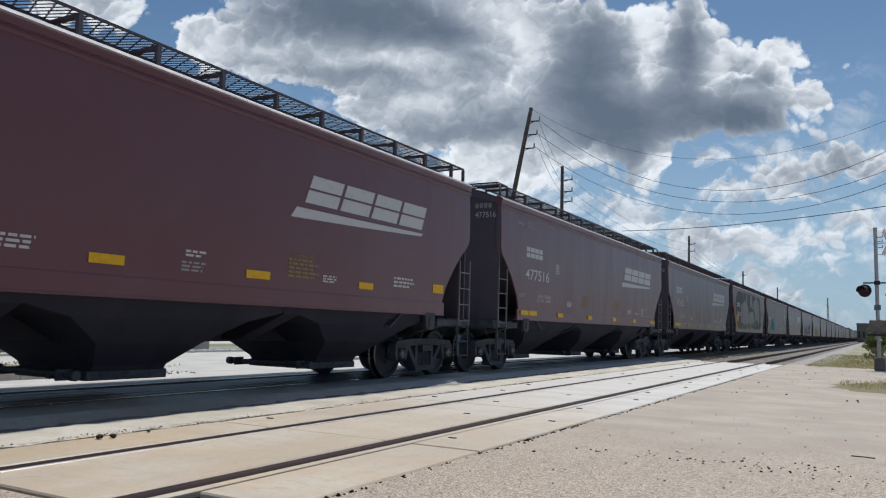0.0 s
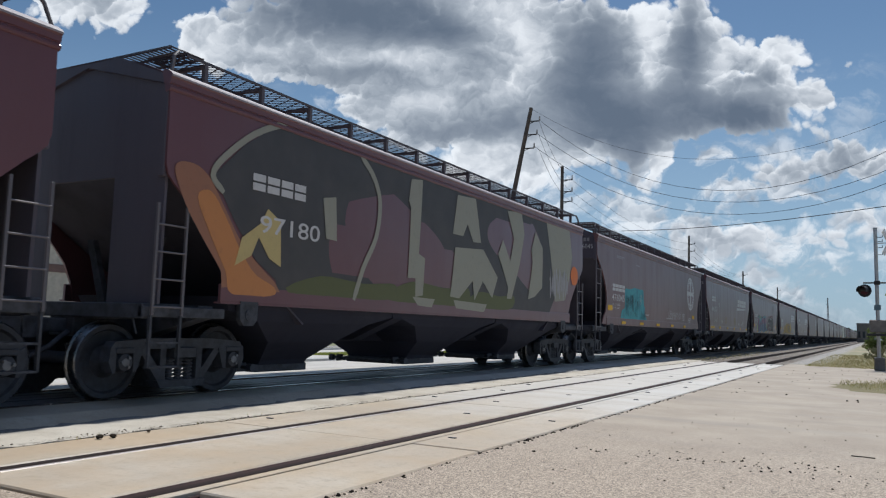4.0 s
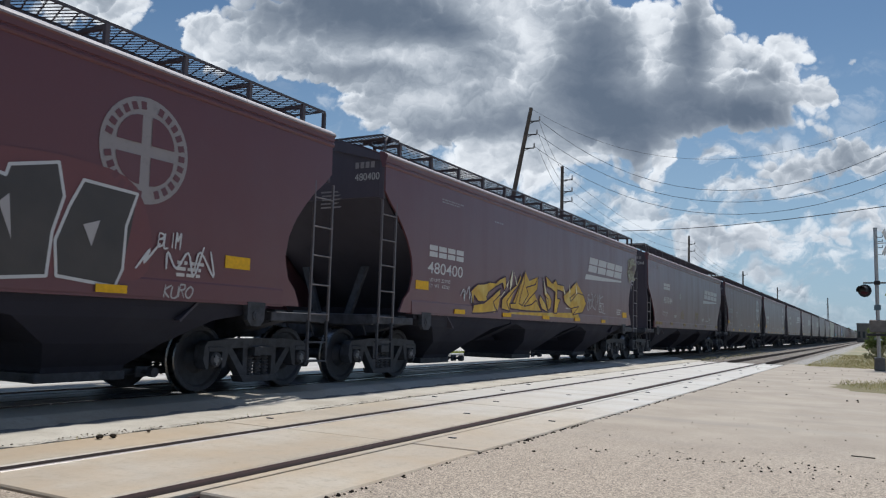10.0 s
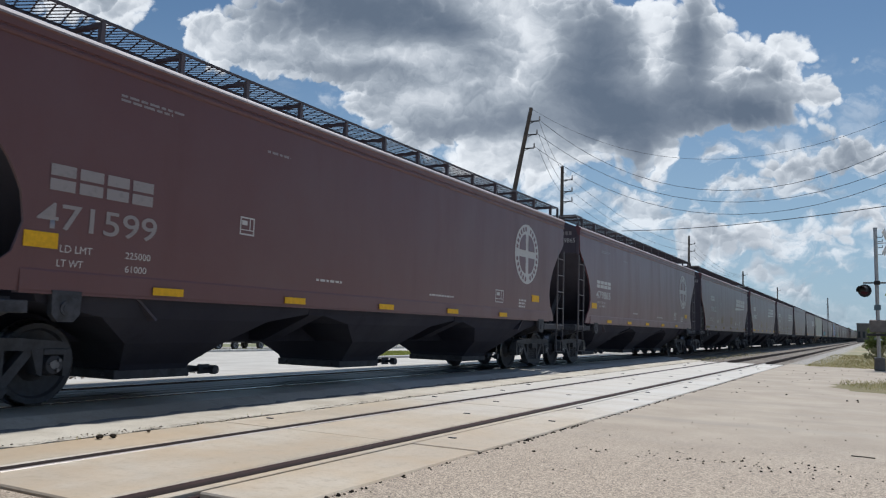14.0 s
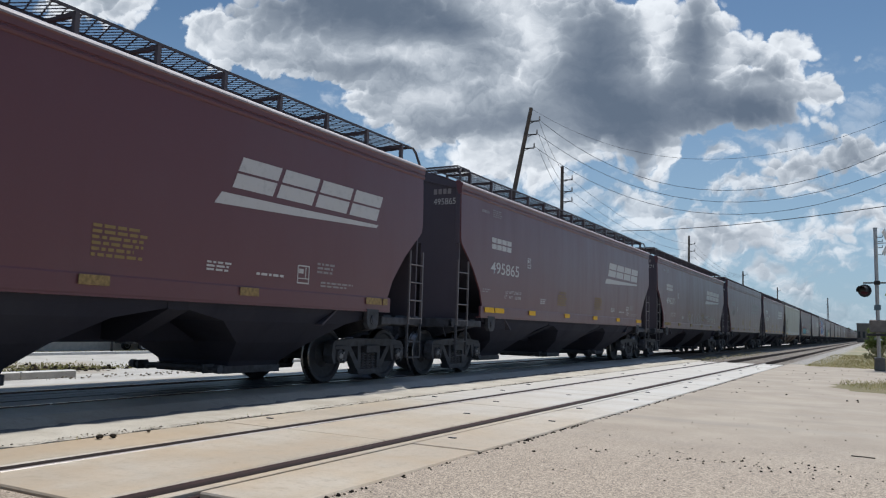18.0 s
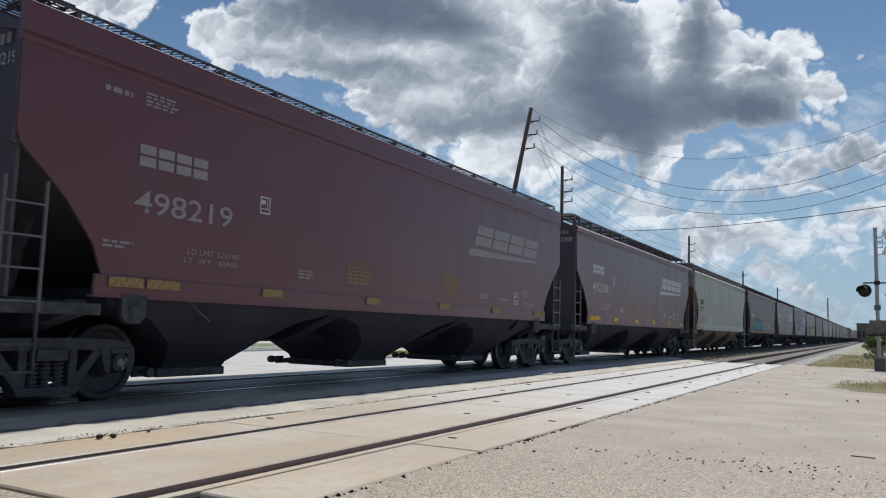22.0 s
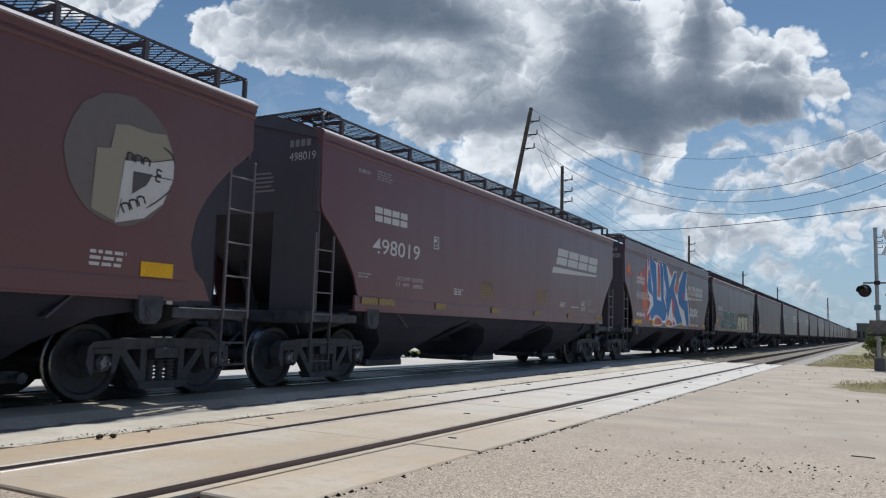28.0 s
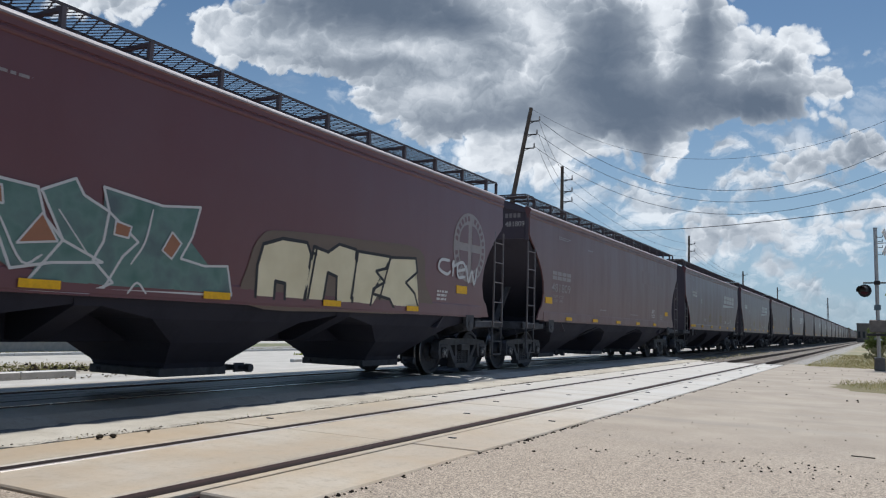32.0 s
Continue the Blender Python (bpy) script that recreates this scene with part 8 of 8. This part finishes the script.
def joint_spot(r):
    c = r.choice(((-6.33, 6.35, 0.30), (-6.36, 10.3, 0.85), (-6.34, 14.6, 0.7)))
    return (c[0] + r.gauss(0, 0.045), c[1] + r.gauss(0, c[2]), -0.01)


blades("joint_weeds", "matted dark weeds and crumbs in the broken joint", MAT_MATTED, 700, joint_spot, 0.011, 16, 0.009)
blades("crossing_weeds", "small dry weeds in the seams of the crossing", MAT_DRY, 50, strip_spot, 0.022, 6, 0.006)


# ---- loose stones, clods and litter ----
MAT_STONE = leaf_material("loose stones", (0.20, 0.17, 0.135), (0.44, 0.39, 0.31))
MAT_CLOD = leaf_material("dark clods", (0.03, 0.026, 0.022), (0.08, 0.065, 0.05))


def stones(name, label, mat, count, spot, size, seed):
    rr = random.Random(seed)
    bm = bmesh.new()
    for _ in range(count):
        x, y, z = spot(rr)
        s = size * rr.uniform(0.4, 1.5) ** 1.4
        ring = [Vector((math.cos(k * 1.047 + rr.uniform(-0.3, 0.3)), math.sin(k * 1.047), 0)) for k in range(6)]
        lo = [bm.verts.new((x + p.x * s, y + p.y * s * 0.8, z)) for p in ring]
        hi = [bm.verts.new((x + p.x * s * 0.6, y + p.y * s * 0.5, z + s * rr.uniform(0.5, 0.9))) for p in ring]
        for k in range(6):
            bm.faces.new((lo[k], lo[(k + 1) % 6], hi[(k + 1) % 6], hi[k]))
        bm.faces.new(hi)
    return single(name, bm, mat, label, "gravel", kind="stuff")


stones("road_pebbles", "dark pebbles and clods strewn over the asphalt", MAT_CLOD, 130, lambda r: (-1.75 + r.gauss(0, 0.5) + r.uniform(0, 2.2), 7.35 + r.gauss(0, 0.22), -0.02), 0.008, 8)
stones("road_grit", "fine loose grit over the asphalt", MAT_STONE, 500, lambda r: (r.uniform(-3.0, 3.0), 3.2 + 9 * r.random() ** 1.5, -0.02), 0.007, 9)
stones("slab_edge_crumbs", "dark crumbs along the outer edge of the slabs", MAT_CLOD, 420, lambda r: (-3.10 + abs(r.gauss(0, 0.025)), 4.0 + 20 * r.random() ** 1.2, -0.02), 0.010, 22)
stones("far_pebbles", "small stones on the road by the verge", MAT_CLOD, 60, lambda r: (r.uniform(-2.6, 0.6), r.uniform(15, 31), -0.02), 0.016, 10)
stones("strip_gravel", "gravel along the edge of the crossing slabs", MAT_STONE, 140, lambda r: (-6.33 - abs(r.gauss(0, 0.10)), 3.1 + 2.6 * r.random() ** 1.3, 0.0), 0.007, 11)
stones("edge_rubble", "dark broken bits along the slab edge", MAT_CLOD, 26, lambda r: (-6.30 + r.gauss(0, 0.03), r.choice((5.0, 6.6, 6.9, 10.2, 10.6)) + r.gauss(0, 0.14), 0.0), 0.009, 21)


def clod(x, y, s, seed):
    rr = random.Random(seed)
    bm = bmesh.new()
    bmesh.ops.create_icosphere(bm, subdivisions=2, radius=s)
    for v in bm.verts:
        v.co *= 1 + rr.uniform(-0.22, 0.22)
        v.co.z *= 0.6
    single("clod", bm, MAT_CLOD, "dark dirt clod lying on the concrete", "clod", "dirt clods", at=(x, y, s * 0.4)).scale = (0.75, 0.75, 0.75)


clod(-6.14, 4.74, 0.045, 1)
clod(-6.11, 4.86, 0.04, 2)
clod(-6.16, 5.3, 0.025, 3)
clod(-2.7, 6.62, 0.02, 4)
clod(-2.45, 7.05, 0.016, 5)


def stick(x, y, a, l):
    bm = bmesh.new()
    pipe(bm, [(0, 0, 0.012), (l * 0.5 * math.cos(a), l * 0.5 * math.sin(a), 0.014), (l * math.cos(a + 0.2), l * math.sin(a + 0.2), 0.008)], 0.006, 5)
    single("stick", bm, MAT_BARK, "short dry stick on the asphalt", "stick", at=(x, y, -0.02))


stick(-0.22, 8.45, -0.15, 0.2)


# ---- beyond the train: kerb, lawn, vehicles, buildings ----
MAT_KERB = concrete_material("pale kerb concrete", (0.42, 0.40, 0.36), (0.52, 0.50, 0.46))
MAT_STUCCO = plain("beige stucco", (0.50, 0.44, 0.35), 0.85, 0, 0.15, 3)
MAT_TRIM = plain("white metal fascia", (0.72, 0.70, 0.68), 0.5, 0, 0.1, 3)
MAT_BROWN_TRIM = plain("brown metal band", (0.16, 0.09, 0.07), 0.6, 0, 0.2, 3)
MAT_GLASS = plain("dark window glass", (0.02, 0.025, 0.03), 0.08, 0, 0.2, 2, bumpy=0.0)


def kerb(x, y0, y1, z, h=0.14):
    bm = bmesh.new()
    y = y0
    while y < y1:
        e = min(y + 3.0, y1)
        box(bm, -0.09, 0.09, y + 0.006, e - 0.006, -0.1, h, 0.02)
        y = e
    single("kerb", bm, MAT_KERB, "pale concrete kerb beside the far road", "kerb", kind="structure", at=(x, 0, z))


kerb(-14.4, 3.2, 10.4, -0.14)
kerb(-18.4, 22.0, 60.0, -0.36)
kerb(-38.1, -12.0, 110.0, -1.02, 0.17)
stones("kerb_rubble", "rubble along the far kerb", MAT_STONE, 100, lambda r: (-13.9 + r.gauss(0, 0.25), r.uniform(9.0, 13.0), -0.12), 0.022, 14)
stones("verge_rubble", "broken stones on the bare far verge", MAT_CLOD, 160, lambda r: (-18.2 + r.gauss(0, 1.1), 13.4 + r.gauss(0, 1.1), -0.34), 0.05, 24)
MAT_FAR_GRASS = leaf_material("dull far grass", (0.12, 0.12, 0.045), (0.27, 0.25, 0.12))
blades("far_weeds", "patchy dry weeds on the bare far verge", MAT_FAR_GRASS, 2600, lambda r: (-19.0 + r.gauss(0, 1.5), 13.6 + r.gauss(0, 1.3), -0.37), 0.055, 25, 0.03)
blades("street_grass", "dull grass strip along the far street kerb", MAT_FAR_GRASS, 7000, lambda r: (r.uniform(-40.8, -38.4), r.uniform(14, 75), -1.06), 0.16, 26, 0.04)
MAT_LAWN = leaf_material("green lawn blades", (0.16, 0.19, 0.04), (0.33, 0.35, 0.11))


def lawn_spot(r):
    u, v = r.uniform(-1, 1), r.uniform(-1, 1)
    x = -24.5 + 4.5 * u
    return (x, 39.0 + 5.5 * v - 1.2 * u, -0.32 + (x + 18) * 0.0394)


blades("lawn", "green mown grass beyond the railway", MAT_LAWN, 9000, lawn_spot, 0.13, 15, 0.03)


def wheel_part(parent, x, y, r):
    w = new("wheel")
    w.parent = parent
    w.location = (x, y, r)
    bm = bmesh.new()
    lathe(bm, [(-0.11, r * 0.62), (-0.12, r * 0.9), (-0.08, r), (0.08, r), (0.12, r * 0.9), (0.11, r * 0.62)], 20)
    part("tyre", bm, MAT_DARK, w)
    bm = bmesh.new()
    lathe(bm, [(0.06, 0.05), (0.125, 0.08), (0.10, r * 0.3), (0.122, r * 0.6), (0.0, r * 0.64)], 20)
    part("rim", bm, MAT_ALU, w)


def vehicle(x, y, z, turn, mat, kind, label, name="parked_vehicle"):
    """A parked car or pickup, nose towards +y before it is turned."""
    v = thing(name, label, "vehicle", "parked vehicles" if name == "parked_vehicle" else "", at=(x, y, z))
    v.rotation_euler = (0, 0, radians(turn))
    bm = bmesh.new()
    if kind == "pickup":
        out = [(-2.7, 0.45), (2.6, 0.42), (2.75, 0.6), (2.7, 0.95), (1.2, 1.08), (0.75, 1.72), (-0.55, 1.78), (-0.75, 1.12), (-2.7, 1.1)]
        wy = (-1.75, 1.75)
    else:
        out = [(-2.2, 0.4), (2.2, 0.38), (2.35, 0.6), (2.25, 0.88), (1.1, 1.02), (0.45, 1.62), (-1.3, 1.66), (-2.15, 1.1), (-2.3, 0.8)]
        wy = (-1.4, 1.4)
    slab(bm, out, "x", -0.9, 0.9)
    bmesh.ops.bevel(bm, geom=list(bm.edges), offset=0.06, segments=2, affect="EDGES")
    part("body", bm, mat, v, smooth=True)
    for s in (-1, 1):
        bm = bmesh.new()
        g = [(0.98, 1.1), (0.66, 1.6), (-0.45, 1.66), (-0.55, 1.15)] if kind == "pickup" else [(0.95, 1.06), (0.42, 1.52), (-1.2, 1.56), (-1.7, 1.12)]
        slab(bm, g, "x", s * 0.895, s * 0.91)
        part("side_window", bm, MAT_GLASS, v)
        for q in wy:
            wheel_part(v, s * 0.82, q, 0.34)
    return v


MAT_CAR_DARK = plain("dark car paint", (0.03, 0.03, 0.034), 0.25, 0, 0.1, 2, bumpy=0.0)
MAT_CAR_SILVER = plain("dark silver car paint", (0.14, 0.145, 0.15), 0.3, 0.3, 0.1, 2, bumpy=0.0)
MAT_CAR_RED = plain("dark red car paint", (0.20, 0.02, 0.02), 0.3, 0, 0.1, 2, bumpy=0.0)

def trailer():
    """A low two-axle utility trailer, its bed over small wheels."""
    v = thing("utility_trailer", "dark flat two-axle utility trailer towed along the road", "trailer")
    bm = bmesh.new()
    box(bm, -0.95, 0.95, -1.9, 1.7, 0.52, 0.66, 0.015)
    part("bed", bm, MAT_CAR_DARK, v)
    for s in (-1, 1):
        bm = bmesh.new()
        box(bm, s * 0.93 - 0.03, s * 0.93 + 0.03, -1.9, 1.7, 0.66, 1.15, 0.01)
        part("side_rail", bm, MAT_CAR_DARK, v)
        for q in (-1.0, 0.75):
            wheel_part(v, s * 0.82, q, 0.34)
    bm = bmesh.new()
    rod(bm, (-0.5, 1.65, 0.56), (0, 2.75, 0.52), 0.05, 6)
    rod(bm, (0.5, 1.65, 0.56), (0, 2.75, 0.52), 0.05, 6)
    part("drawbar", bm, MAT_CAR_DARK, v)
    return v


# what drives along the far street: the thing, where it is, at which second, how fast
ROAD_TRAFFIC = [
    (vehicle(0, 0, 0, 0, MAT_CAR_DARK, "pickup", "dark pickup truck towing a flat trailer along the road", "pickup_truck"), 48.95, 14.0, 17.0), (trailer(), 43.65, 14.0, 17.0),
    (vehicle(0, 0, 0, 0, MAT_CAR_DARK, "pickup", "black pickup truck driving along the far street", "pickup_truck"), 32.9, 3.3, 11.5),
    (vehicle(0, 0, 0, 0, MAT_CAR_SILVER, "pickup", "dark grey pickup truck driving along the far street", "pickup_truck"), 39.2, 6.0, 11.5),
    (vehicle(0, 0, 0, 0, MAT_CAR_RED, "car", "dark red car driving along the far street", "passenger_car"), 27.7, 7.8, 11.5),
    (vehicle(0, 0, 0, 0, MAT_CAR_SILVER, "pickup", "dark grey pickup truck driving along the far street", "pickup_truck"), 30.2, 9.4, 11.5),
    (vehicle(0, 0, 0, 0, MAT_CAR_DARK, "pickup", "black pickup truck driving along the far street", "pickup_truck"), 33.0, 17.6, 11.5),
]


def sign_post(x, y, z):
    t = thing("sign_post", "thin dark street sign post at the far kerb", "sign post", at=(x, y, z))
    bm = bmesh.new()
    box(bm, -0.05, 0.05, -0.05, 0.05, 0, 2.6, 0.01)
    part("post", bm, MAT_DARK, t)
    bm = bmesh.new()
    box(bm, 0.05, 0.065, -0.3, 0.3, 1.95, 2.55, 0.004)
    part("sign_plate", bm, MAT_GALV, t)


sign_post(-38.5, 30.1, -1.05)


def warehouse():
    b = thing("warehouse", "low beige stucco commercial building with a white fascia", "building", at=(-52, 30, -1.3))
    bm = bmesh.new()
    box(bm, -7, 7, -22, 14, 0, 8.2, 0.03)
    part("wall", bm, MAT_STUCCO, b)
    bm = bmesh.new()
    box(bm, -7.2, 7.2, -22.2, 14.2, 8.2, 10.6, 0.04)
    part("fascia", bm, MAT_TRIM, b, "white metal fascia")
    bm = bmesh.new()
    box(bm, 7.0, 7.08, -22, 14, 5.1, 5.6, 0.01)
    part("band", bm, MAT_BROWN_TRIM, b, "brown metal band")
    for k in range(9):
        y = -20 + 3.8 * k
        w = new("window")
        w.parent = b
        w.location = (7.0, y, 2.2)
        bm = bmesh.new()
        box(bm, 0, 0.06, -1.0, 1.0, -0.9, 0.9, 0.01)
        part("window_frame", bm, MAT_TRIM, w)
        bm = bmesh.new()
        box(bm, 0.05, 0.075, -0.92, 0.92, -0.82, 0.82)
        part("pane", bm, MAT_GLASS, w)


warehouse()


def far_building(x, y, w, d, h, z, label):
    b = thing("far_building", label, "building", at=(x, y, z))
    bm = bmesh.new()
    box(bm, -w / 2, w / 2, 0, d, 0, h, 0.05)
    part("wall", bm, MAT_BOX, b)
    bm = bmesh.new()
    box(bm, -w / 2 - 0.1, w / 2 + 0.1, -0.1, d + 0.1, h, h + 0.35, 0.03)
    part("roof", bm, MAT_GALV, b)
    for k in range(3):
        bm = bmesh.new()
        xx = -w / 2 + w * (k + 0.5) / 3
        box(bm, xx - w * 0.09, xx + w * 0.09, -0.05, 0.02, h * 0.3, h * 0.62)
        part("window", bm, MAT_GLASS, b)


far_building(-3.1, 300, 4.3, 12, 6.6, -0.5, "small dark grey building far along the track")


# ---- what moves ----
def motions():
    for car, y, kind, number, colour, i in CARS:
        walk(car, [(t, Matrix.Translation((FAR_X, y - SPEED * t, FAR_Z))) for t in range(0, 33, 4)])
        start, stop = (y - 42) / SPEED, (y + 14) / SPEED
        a, b = max(0.0, start), min(32.0, stop)
        if b <= a:
            continue
        for truck in [c for c in car.children if c.name.startswith("truck")]:
            for ws in [c for c in truck.children if c.name.startswith("wheelset")]:
                base = ws.location.copy()
                k0, k1 = int(a * FPS), int(b * FPS)
                rows = [(k / FPS, Matrix.Translation(base) @ Matrix.Rotation((k - k0) / FPS * SPEED / 0.457, 4, "X")) for k in range(k0, k1 + 1)]
                if k0 > 0:
                    rows.insert(0, (0.0, Matrix.Translation(base)))
                if rows[-1][0] < 31.99:
                    rows.append((32.0, rows[-1][1]))
                walk(ws, rows)
    for v, y, when, pace in ROAD_TRAFFIC:
        walk(v, [(t, Matrix.Translation((-43.6, y + pace * (t - when), -1.10))) for t in (0, 8, 16, 24, 32)])
    drift = Matrix.Translation(EYE)
    walk(CLOUDS, [(t, drift @ Matrix.Rotation(radians(-1.15 * t / 32), 4, "Z") @ Matrix.Rotation(radians(0.75 * t / 32), 4, RIGHT)) for t in (0, 8, 16, 24, 32)])


motions()
